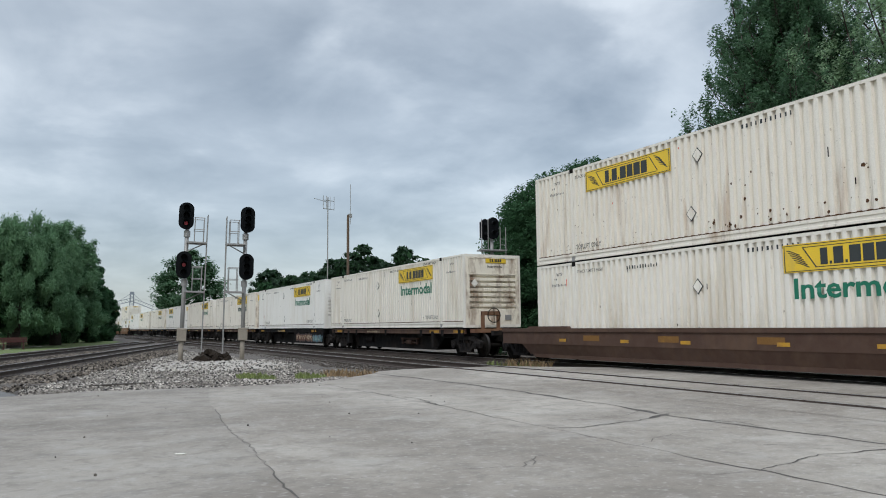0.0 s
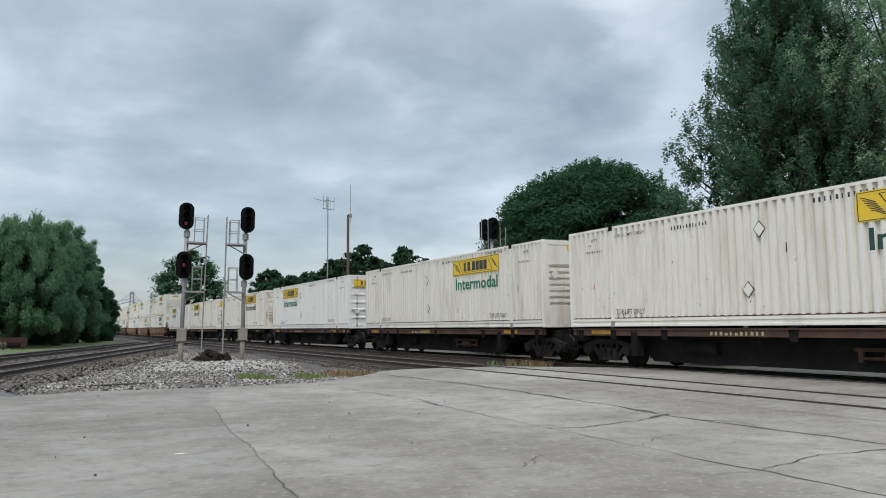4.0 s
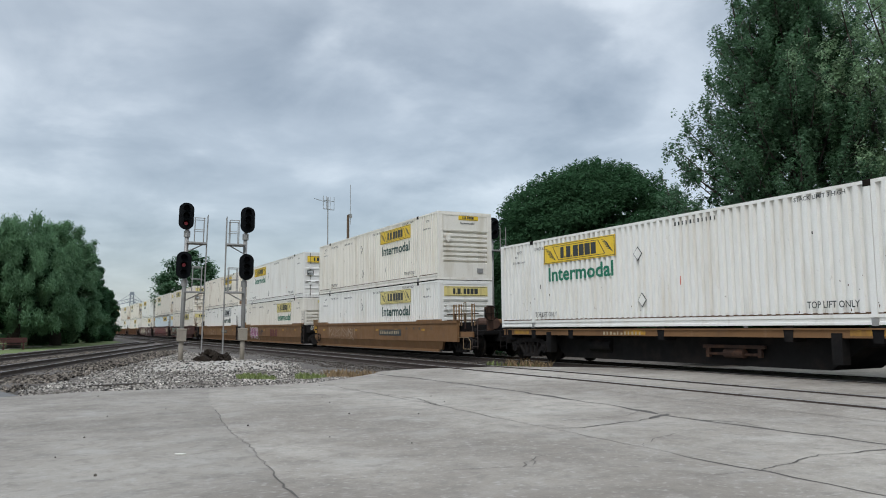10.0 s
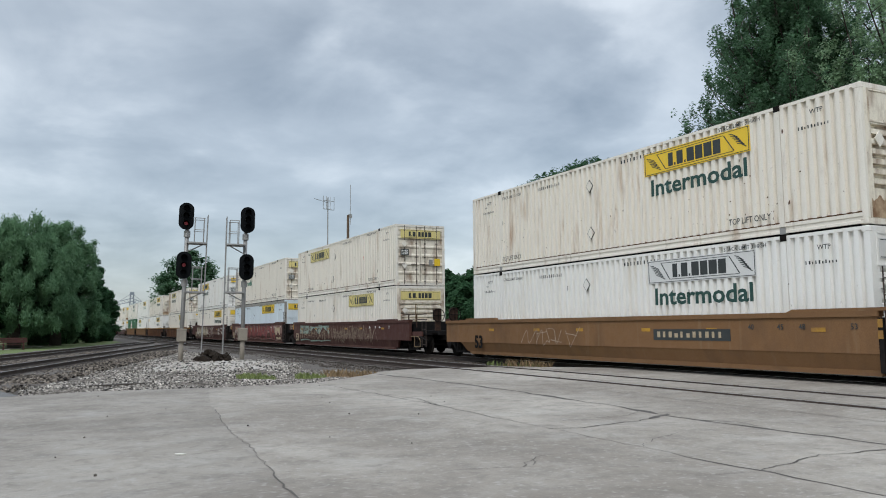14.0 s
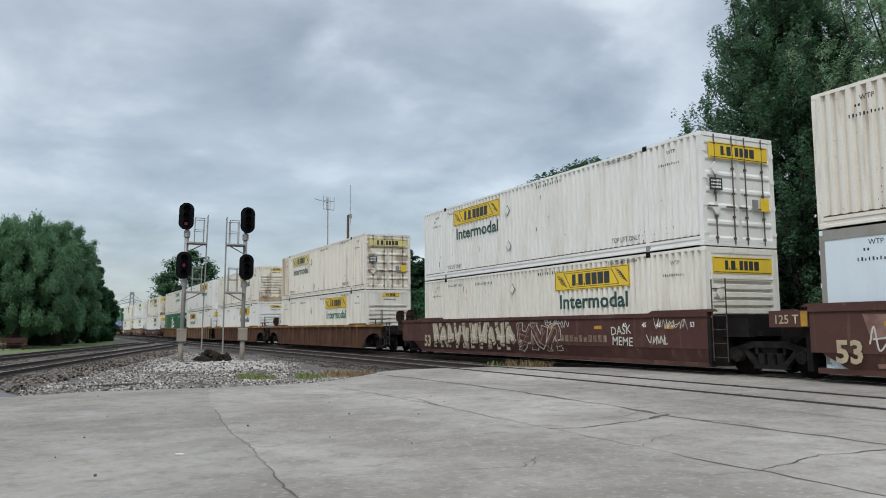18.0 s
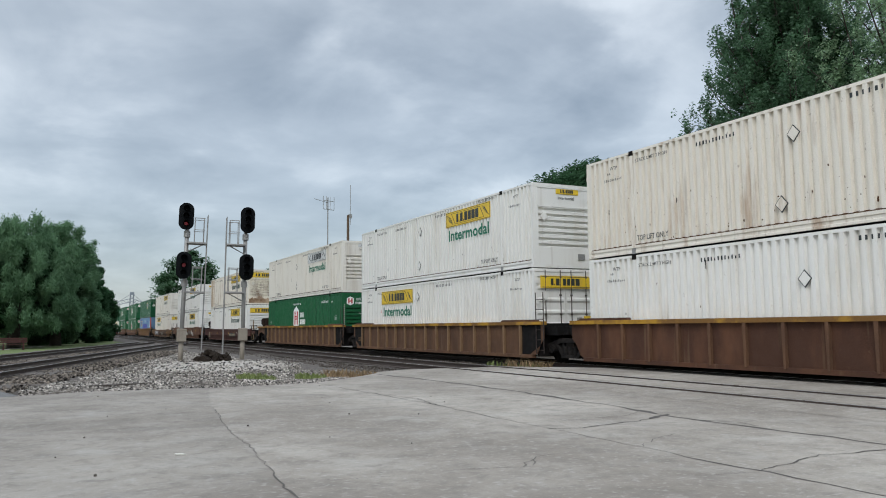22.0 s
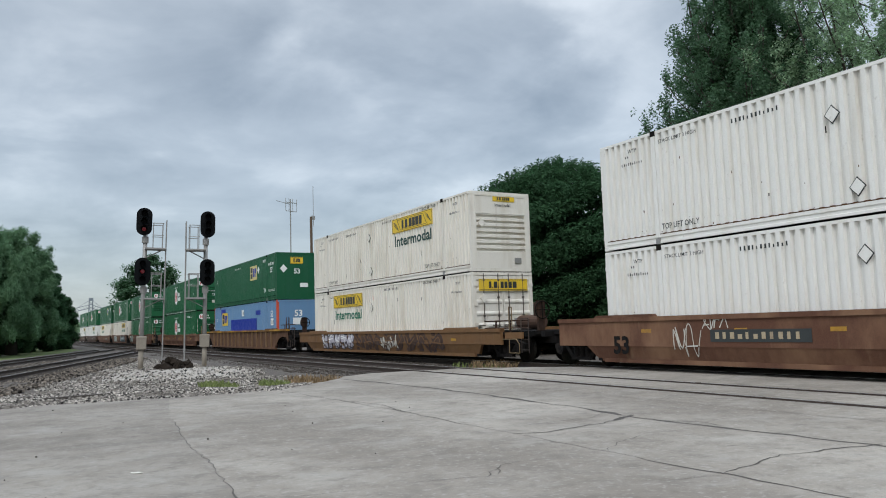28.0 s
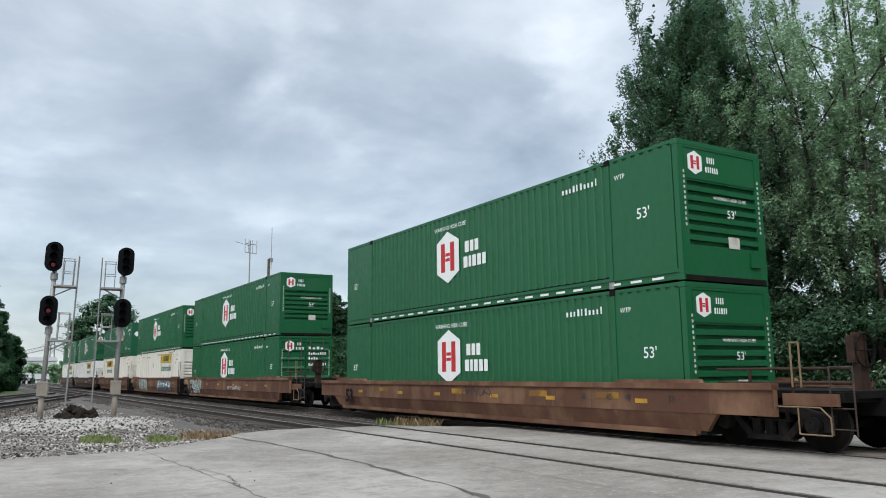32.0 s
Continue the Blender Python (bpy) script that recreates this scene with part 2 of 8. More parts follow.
M_LENSDARK = mat("dark_lens", (0.003, 0.003, 0.004), 0.5, grain=0, spec=0.08)
M_CONCRETE = mat("road_concrete", (0.262, 0.236, 0.201), 0.85, grain=0.13, grain_scale=70, bump=0.004, bump_scale=45)


def stain_concrete(m, tone=1.0):
    """Broad dark stains, long traffic smears and fine pitting over the concrete."""
    nt = m.node_tree
    N, L = nt.nodes, nt.links
    bsdf = N["Principled BSDF"]
    src = bsdf.inputs["Base Color"].links[0].from_socket
    tc = N.new("ShaderNodeTexCoord")
    for scale, stretch, lo, hi, amt, tint in ((0.22, (1, 1, 1), 0.40, 0.58, 0.7, (0.140, 0.117, 0.093)), (2.2, (1.0, 0.8, 1), 0.48, 0.66, 0.45, (0.12, 0.104, 0.088)), (1.3, (1.0, 0.8, 1), 0.52, 0.70, 0.45, (0.35, 0.33, 0.295)),
                                              (7.0, (1, 0.9, 1), 0.52, 0.66, 0.42, (0.13, 0.113, 0.096)), (17.0, (1, 0.7, 1), 0.55, 0.66, 0.5, (0.36, 0.34, 0.31)), (26.0, (1, 1, 1), 0.62, 0.72, 0.5, (0.10, 0.09, 0.08))):
        mp = N.new("ShaderNodeMapping")
        mp.inputs["Scale"].default_value = stretch
        mp.inputs["Rotation"].default_value = (0, 0, radians(14))
        mp.inputs["Location"].default_value = (scale * 3.1, scale * 1.7, 0)
        L.new(tc.outputs["Object"], mp.inputs[0])
        n = N.new("ShaderNodeTexNoise")
        n.inputs["Scale"].default_value, n.inputs["Detail"].default_value, n.inputs["Roughness"].default_value = scale, 7, 0.62
        L.new(mp.outputs[0], n.inputs["Vector"])
        r = N.new("ShaderNodeMapRange")
        for k, v in ((1, lo), (2, hi), (3, 0.0), (4, amt)):
            r.inputs[k].default_value = v
        L.new(n.outputs["Fac"], r.inputs[0])
        mx = N.new("ShaderNodeMixRGB")
        L.new(r.outputs[0], mx.inputs[0])
        L.new(src, mx.inputs[1])
        mx.inputs[2].default_value = (tint[0] * tone, tint[1] * tone, tint[2] * tone, 1)
        src = mx.outputs[0]
    L.new(src, bsdf.inputs["Base Color"])


# paler copy of the road concrete for every slab but the nearest
M_CONCPALE = mat("paler_road_concrete", (0.308, 0.278, 0.237), 0.85, grain=0.13, grain_scale=70, bump=0.004, bump_scale=45)
stain_concrete(M_CONCRETE, 0.87)
stain_concrete(M_CONCPALE, 0.99)
M_PADCONC = mat("pad_concrete", (0.30, 0.28, 0.25), 0.9, dirt=(0.28, 0.26, 0.23), dirt_amt=0.6, dirt_scale=2, grain=0.1, bump=0.01, bump_scale=20)
M_ROTTEN = mat("rotten_wood", (0.022, 0.017, 0.013), 0.95, dirt=(0.05, 0.04, 0.03), dirt_amt=0.6, dirt_scale=4, grain=0.3, spec=0.1)
M_CRACK = mat("crack_filler", (0.070, 0.061, 0.053), 0.95, grain=0.2)
M_ASPHALT = mat("asphalt", (0.10, 0.098, 0.095), 0.9, dirt=(0.16, 0.15, 0.14), dirt_amt=0.6, dirt_scale=1, grain=0.15, bump=0.006, bump_scale=60)
M_BALLAST = mat("ballast_bed", (0.098, 0.084, 0.070), 0.95, dirt=(0.055, 0.046, 0.038), dirt_amt=0.7, dirt_scale=1.2, grain=0.3, grain_scale=18, bump=0.03, bump_scale=14)
M_SIDESTONE = mat("side_line_stone", (0.150, 0.128, 0.106), 0.95, grain=0.25, grain_scale=20, island=1.0, spec=0.2)
M_STONE = mat("ballast_stone", (0.325, 0.298, 0.262), 0.9, grain=0.25, grain_scale=20, island=1.25, dirt=(0.11, 0.094, 0.080), dirt_amt=0.7, dirt_scale=0.7, lo=0.44, hi=0.6)
M_DARKBALLAST = mat("oily_ballast", (0.078, 0.066, 0.056), 0.95, dirt=(0.12, 0.10, 0.085), dirt_amt=0.5, dirt_scale=2, grain=0.35, grain_scale=16, bump=0.03, bump_scale=14)
M_TIE = mat("creosote_tie", (0.055, 0.045, 0.036), 0.9, dirt=(0.11, 0.095, 0.08), dirt_amt=0.6, dirt_scale=4, grain=0.2, per_object=0.25)
M_RAILSIDE = mat("rusty_rail", (0.050, 0.036, 0.029), 0.8, dirt=(0.05, 0.035, 0.03), dirt_amt=0.5, dirt_scale=4, grain=0.15)
M_RAILTOP = mat("polished_rail_head", (0.42, 0.41, 0.40), 0.35, metal=0.9, grain=0.1)
M_GRASS = mat("mown_grass", (0.090, 0.125, 0.035), 0.95, dirt=(0.17, 0.15, 0.07), dirt_amt=0.6, dirt_scale=0.25, grain=0.35, grain_scale=8, bump=0.04, bump_scale=12)
M_WEED = mat("weed_leaf", (0.16, 0.20, 0.06), 0.9, island=0.4)
M_DRYWEED = mat("dry_weed", (0.215, 0.145, 0.075), 0.9, island=0.4)
M_BARK = mat("bark", (0.050, 0.041, 0.033), 0.95, dirt=(0.13, 0.11, 0.09), dirt_amt=0.5, dirt_scale=5, grain=0.25, bump=0.02, bump_scale=12)
M_WOODPOLE = mat("pole_wood", (0.11, 0.075, 0.05), 0.9, grain=0.2)
M_PAINTRED = mat("red_bench_paint", (0.065, 0.018, 0.014), 0.6)
M_BLUESTEEL = mat("blue_grey_steel", (0.22, 0.25, 0.29), 0.6, grain=0.05)
M_HOUSE = mat("pale_siding", (0.62, 0.62, 0.60), 0.8, grain=0.05)


def leaf_mat(name, color, spread=0.5, gloss=0.08):
    """Thin leaves that let part of the light through."""
    m = mat(name, color, 0.75 if gloss < 0.2 else 0.45, island=spread, grain=0.12, grain_scale=3.0, spec=gloss)
    N, L = m.node_tree.nodes, m.node_tree.links
    b, out = N["Principled BSDF"], N["Material Output"]
    tr, mx = N.new("ShaderNodeBsdfTranslucent"), N.new("ShaderNodeMixShader")
    L.new(b.inputs["Base Color"].links[0].from_socket, tr.inputs["Color"])
    mx.inputs[0].default_value = 0.45
    L.new(b.outputs[0], mx.inputs[1])
    L.new(tr.outputs[0], mx.inputs[2])
    L.new(mx.outputs[0], out.inputs["Surface"])
    return m


M_LEAF_DARK = leaf_mat("dark_maple_leaf", (0.047, 0.108, 0.050), 0.35)
M_LEAF_MAPLE = leaf_mat("maple_leaf", (0.092, 0.178, 0.096), 0.35, 0.22)
M_LEAF_LIGHT = leaf_mat("pale_maple_leaf", (0.285, 0.425, 0.250), 0.45, 0.3)
# darker copy of the leaf colour: the shade inside crowns is painted in
M_LEAF_SHADED = leaf_mat("shaded_inner_leaf", (0.032, 0.075, 0.032), 0.4)
M_LEAF_WILLOW = leaf_mat("willow_leaf", (0.130, 0.235, 0.125), 0.22)
M_NEEDLE = leaf_mat("pine_needle", (0.055, 0.095, 0.060), 0.4)

# ---- mesh helpers ----
def box(bm, x0, x1, y0, y1, z0, z1):
    v = [bm.verts.new((x, y, z)) for z in (z0, z1) for y in (y0, y1) for x in (x0, x1)]
    for f in ((0, 2, 3, 1), (4, 5, 7, 6), (0, 1, 5, 4), (2, 6, 7, 3), (0, 4, 6, 2), (1, 3, 7, 5)):
        bm.faces.new([v[i] for i in f])
    return v


def tube(bm, a, b, r, seg=8, r2=None):
    """A round bar from a to b."""
    a, b = Vector(a), Vector(b)
    r2 = r if r2 is None else r2
    q = (b - a).to_track_quat("Z", "Y")
    ring = [(math.cos(6.28318 * i / seg), math.sin(6.28318 * i / seg)) for i in range(seg)]
    lo = [bm.verts.new(a + q @ Vector((c * r, s * r, 0))) for c, s in ring]
    hi = [bm.verts.new(b + q @ Vector((c * r2, s * r2, 0))) for c, s in ring]
    for i in range(seg):
        j = (i + 1) % seg
        bm.faces.new((lo[i], lo[j], hi[j], hi[i]))
    bm.faces.new(lo[::-1])
    bm.faces.new(hi)


def prism(bm, outline, y0, y1):
    """A plate with an outline of (x, z) points, from y0 to y1."""
    a = [bm.verts.new((x, y0, z)) for x, z in outline]
    b = [bm.verts.new((x, y1, z)) for x, z in outline]
    n = len(outline)
    for i in range(n):
        j = (i + 1) % n
        bm.faces.new((a[i], b[i], b[j], a[j]))
    bm.faces.new(a)
    bm.faces.new(b[::-1])


def flat(bm, outline, z):
    bm.faces.new([bm.verts.new((x, y, z)) for x, y in outline])


def bevel(bm, w, seg=1):
    bmesh.ops.bevel(bm, geom=list(bm.edges), offset=w, segments=seg, affect="EDGES", clamp_overlap=True)


MESHES = {}


def mesh_of(key, material, build, smooth=False):
    """The mesh made by build(bm), made once for each key and material."""
    k = (key, material.name)
    if k not in MESHES:
        bm = bmesh.new()
        build(bm)
        bmesh.ops.recalc_face_normals(bm, faces=bm.faces)
        me = bpy.data.meshes.new(key)
        bm.to_mesh(me)
        bm.free()
        me.materials.append(material)
        if smooth:
            me.shade_smooth()
        MESHES[k] = me
    return MESHES[k]


def put(name, mesh, parent=None, m=None, label=""):
    ob = new(name, mesh)
    if parent is not None:
        ob.parent = parent
    if m is not None:
        ob.matrix_basis = m
    if label:
        ob["label"] = label
    return ob


def part(name, bm, material, parent, label="", smooth=False):
    bmesh.ops.recalc_face_normals(bm, faces=bm.faces)
    me = bpy.data.meshes.new(name)
    bm.to_mesh(me)
    bm.free()
    me.materials.append(material)
    if smooth:
        me.shade_smooth()
    return put(name, me, parent, None, label)


def made(name, material, build, parent=None, label="", smooth=False):
    bm = bmesh.new()
    build(bm)
    return part(name, bm, material, parent, label, smooth)


def thing(name, x, y, z, label, category, group="", rz=0.0):
    ob = new(name)
    ob.empty_display_size = 0.2
    ob.matrix_basis = pose(x, y, z, 0, 0, rz)
    return tagged(ob, label, category, group)


TEXTS = {}


def text_mesh(words, height, material, bold=0.034):
    """Lettering as a thin flat mesh in the x-z plane, its lower left corner at the origin, seen from -y."""
    k = (words, height, material.name)
    if k in TEXTS:
        return TEXTS[k]
    cu = bpy.data.curves.new("lettering", "FONT")
    cu.body, cu.size, cu.extrude, cu.resolution_u, cu.offset = words, height / 0.70, 0.0, 2, height * (bold if height > 0.25 else 0.012)
    ob = new("lettering", cu)
    bpy.context.view_layer.update()
    me = bpy.data.meshes.new_from_object(ob.evaluated_get(bpy.context.evaluated_depsgraph_get()))
    bpy.data.objects.remove(ob)
    me.transform(Matrix.Rotation(radians(90), 4, "X"))
    me.materials.clear()
    me.materials.append(material)
    TEXTS[k] = me
    return me

# ---- ground, road and tracks ----
def ground_sheet():
    bm = bmesh.new()
    n, rings = 64, (0, 60, 150, 400, 1200, 3500)
    prev = None
    c = bm.verts.new((0, 0, -0.42))
    for r in rings[1:]:
        cur = [bm.verts.new((r * math.cos(6.28318 * i / n), r * math.sin(6.28318 * i / n), -0.42 - (0.0 if r < 400 else 1.0))) for i in range(n)]
        for i in range(n):
            j = (i + 1) % n
            if prev is None:
                bm.faces.new((c, cur[i], cur[j]))
            else:
                bm.faces.new((prev[i], cur[i], cur[j], prev[j]))
        prev = cur
    ob = part("ground", bm, M_GRASS, None)
    tagged(ob, "rough mown grass ground beside the tracks", "ground", kind="structure")


ground_sheet()

# The side line: two tracks that leave the main pair at a slant and pass on the near side of the signals.
SIDE_P, SIDE_A = Vector((-29.5, -1.4, 0)), math.atan2(0.264, -0.965)
SIDE_D = Vector((math.cos(SIDE_A), math.sin(SIDE_A), 0))
SIDE_N = Vector((-SIDE_D.y, SIDE_D.x, 0))


def bed(name, outline, z, material, label, cell=0.6, rough=0.05, category="ballast"):
    """A bed of stone over an outline of (x, y) points, its top uneven, its edges falling to the ground."""
    bm = bmesh.new()
    xs, ys = [p[0] for p in outline], [p[1] for p in outline]
    nx, ny = max(2, int((max(xs) - min(xs)) / cell)), max(2, int((max(ys) - min(ys)) / cell))

    def inside(x, y):
        hit, k = False, len(outline)
        for i in range(k):
            (x1, y1), (x2, y2) = outline[i], outline[(i + 1) % k]
            if (y1 > y) != (y2 > y) and x < (x2 - x1) * (y - y1) / (y2 - y1) + x1:
                hit = not hit
        return hit

    grid = {}
    for i in range(nx + 1):
        for j in range(ny + 1):
            x, y = min(xs) + (max(xs) - min(xs)) * i / nx, min(ys) + (max(ys) - min(ys)) * j / ny
            ins = inside(x, y)
            h = z + rough * noise.noise((x * 0.9, y * 0.9, 1.7)) + rough * 1.3 * noise.noise((x * 0.25, y * 0.25, 4.7))
            grid[i, j] = (bm.verts.new((x, y, h if ins else min(h, -0.55))), ins)
    for i in range(nx):
        for j in range(ny):
            q = [grid[i, j], grid[i + 1, j], grid[i + 1, j + 1], grid[i, j + 1]]
            if any(a[1] for a in q):
                bm.faces.new([a[0] for a in q])
    ob = part(name, bm, material, None, smooth=True)
    return tagged(ob, label, category, kind="structure")


ROAD_EDGE = [(-17.2, -30), (-17.2, -0.8), (-17.7, 0.7), (-17.2, 2.85), (-17.5, 5.5), (-18.75, 6.85), (-20.7, 8.2), (-21.3, 9.6)]
bed("ballast_main", [(-320, 7.9), (-320, 19.5), (-20.2, 19.5), (-20.2, 8.6)], -0.22, M_DARKBALLAST, "dark oily ballast bed under the main tracks", 0.7)
bed("ballast_far_right", [(16, 8.6), (16, 19.5), (160, 19.5), (160, 8.6)], -0.22, M_DARKBALLAST, "dark oily ballast bed under the main tracks", 1.0)
bed("ballast_shoulder", [(-110, 8.6), (-17.4, 9.2), (-17.0, -0.5), (-36, -0.2), (-60, 4.4), (-84, 8.2)], -0.30, M_BALLAST, "loose grey crushed stone between the tracks", 0.45, 0.07)


def side_line_bed():
    p = [SIDE_P + SIDE_D * a + SIDE_N * b for a, b in ((62, -3.0), (-60, -3.0), (-60, 8.4), (62, 8.4))]
    bed("ballast_side", [(v.x, v.y) for v in p], -0.24, M_DARKBALLAST, "dark ballast bed under the side tracks", 0.8)


side_line_bed()
bed("gravel_strip", [(-330, 19.5), (-330, 27.5), (-16.5, 27.5), (-16.5, 19.5)], -0.36, M_BALLAST, "pale gravel strip beyond the tracks", 1.2)
bed("gravel_strip_far", [(16, 19.5), (16, 23.5), (160, 23.5), (160, 19.5)], -0.36, M_BALLAST, "pale gravel strip beyond the tracks", 2.0)

RAIL_PROFILE = [(-0.075, -0.17), (0.075, -0.17), (0.075, -0.15), (0.012, -0.13), (0.012, -0.045), (0.036, -0.035), (0.036, -0.004), (-0.036, -0.004),
                (-0.036, -0.035), (-0.012, -0.045), (-0.012, -0.13), (-0.075, -0.15)]


def rail(parent, x0, x1, y, material=None):
    def b(bm):
        prof = [(y + a, z) for a, z in RAIL_PROFILE]
        lo = [bm.verts.new((x0, a, z)) for a, z in prof]
        hi = [bm.verts.new((x1, a, z)) for a, z in prof]
        for i in range(len(prof)):
            j = (i + 1) % len(prof)
            bm.faces.new((lo[i], lo[j], hi[j], hi[i]))
        bm.faces.new(lo)
        bm.faces.new(hi[::-1])
    r = made("rail", M_RAILSIDE, b, parent)
    made("rail_head", M_RAILTOP, lambda bm: box(bm, x0, x1, y - 0.030, y + 0.030, -0.004, 0.0), r, "polished steel running surface")


def track(name, m, length0, length1, label, ties=()):
    tr = new(name)
    tr.matrix_basis = m
    tagged(tr, label, "railway track", kind="structure")
    for s in (-0.7535, 0.7535):
        rail(tr, length0, length1, s)
    k = 0
    for a, b, step, single in ties:
        n = int((b - a) / step)
        if single:
            me = mesh_of("tie", M_TIE, lambda bm: box(bm, -0.115, 0.115, -1.3, 1.3, -0.34, -0.165))
            for i in range(n):
                k += 1
                put("tie", me, tr, pose(a + (i + 0.5) * step + random.uniform(-0.04, 0.04), random.uniform(-0.06, 0.06), random.uniform(-0.012, 0.012), 0, 0, random.uniform(-1.2, 1.2)))
        else:
            def far(bm):
                for i in range(n):
                    x = a + (i + 0.5) * step
                    box(bm, x - 0.115, x + 0.115, -1.3, 1.3, -0.34, -0.165)
            tagged(made("ties", M_TIE, far, tr), kind="stuff")
    return tr


track("track_main", pose(0, YA, 0), -330, 170, "main railway track with rusty rails on dark ties", ((-75, -20.5, 0.55, True), (-330, -75, 0.55, False), (16, 170, 0.55, False)))
track("track_near", pose(0, YB, 0), -330, 170, "nearer railway track running through the road", ((-85, -20.5, 0.55, True), (-330, -85, 0.55, False), (16, 170, 0.55, False)))
for k_, off_ in ((1, 0.0), (2, 4.3)):
    p_ = SIDE_P + SIDE_N * off_
    track("track_side_%d" % k_, pose(p_.x, p_.y, -0.03, 0, 0, math.degrees(SIDE_A)), -60, 46 + 8 * (k_ - 1), "side railway track with rusty rails on dark ties", ((-8, 34, 0.55, True), (-60, -8, 0.55, False)))


def jag(points, step, amp, seed):
    """The same broken line, made ragged."""
    rnd, out = random.Random(seed), []
    for (x0, y0), (x1, y1) in zip(points, points[1:]):
        n = max(1, int(math.hypot(x1 - x0, y1 - y0) / step))
        for i in range(n):
            f = i / n
            nx, ny = -(y1 - y0), (x1 - x0)
            d = math.hypot(nx, ny) or 1
            k = rnd.uniform(-amp, amp) if out else 0
            out.append((x0 + (x1 - x0) * f + nx / d * k, y0 + (y1 - y0) * f + ny / d * k))
    return out + [points[-1]]


def ribbon(bm, pts, width, z, seed=0, taper=True):
    rnd, prev = random.Random(seed), None
    for i, (x, y) in enumerate(pts):
        x1, y1 = pts[min(i + 1, len(pts) - 1)]
        x0, y0 = pts[max(i - 1, 0)]
        d = math.hypot(x1 - x0, y1 - y0) or 1
        w = width * rnd.uniform(0.5, 1.3) * max(0.25, 1 + 1.3 * noise.noise((x * 0.9, y * 0.9, seed * 3.7))) * (0.35 if taper and i in (0, len(pts) - 1) else 1) / 2
        a = bm.verts.new((x - (y1 - y0) / d * w, y + (x1 - x0) / d * w, z))
        b = bm.verts.new((x + (y1 - y0) / d * w, y - (x1 - x0) / d * w, z))
        if prev:
            bm.faces.new((prev[0], prev[1], b, a))
        prev = (a, b)


def slab(name, outline, top=ROAD_Z, thick=0.3, parent=None, material=None):
    """One slab of poured concrete with eased edges."""
    bm = bmesh.new()
    a = [bm.verts.new((x, y, top)) for x, y in outline]
    f = bm.faces.new(a)
    if f.normal.z < 0:
        f.normal_flip()
    bm.normal_update()
    r = bmesh.ops.extrude_face_region(bm, geom=[f])
    for v in r["geom"]:
        if isinstance(v, bmesh.types.BMVert):
            v.co.z -= thick
    return part(name, bm, material or M_CONCPALE, parent)


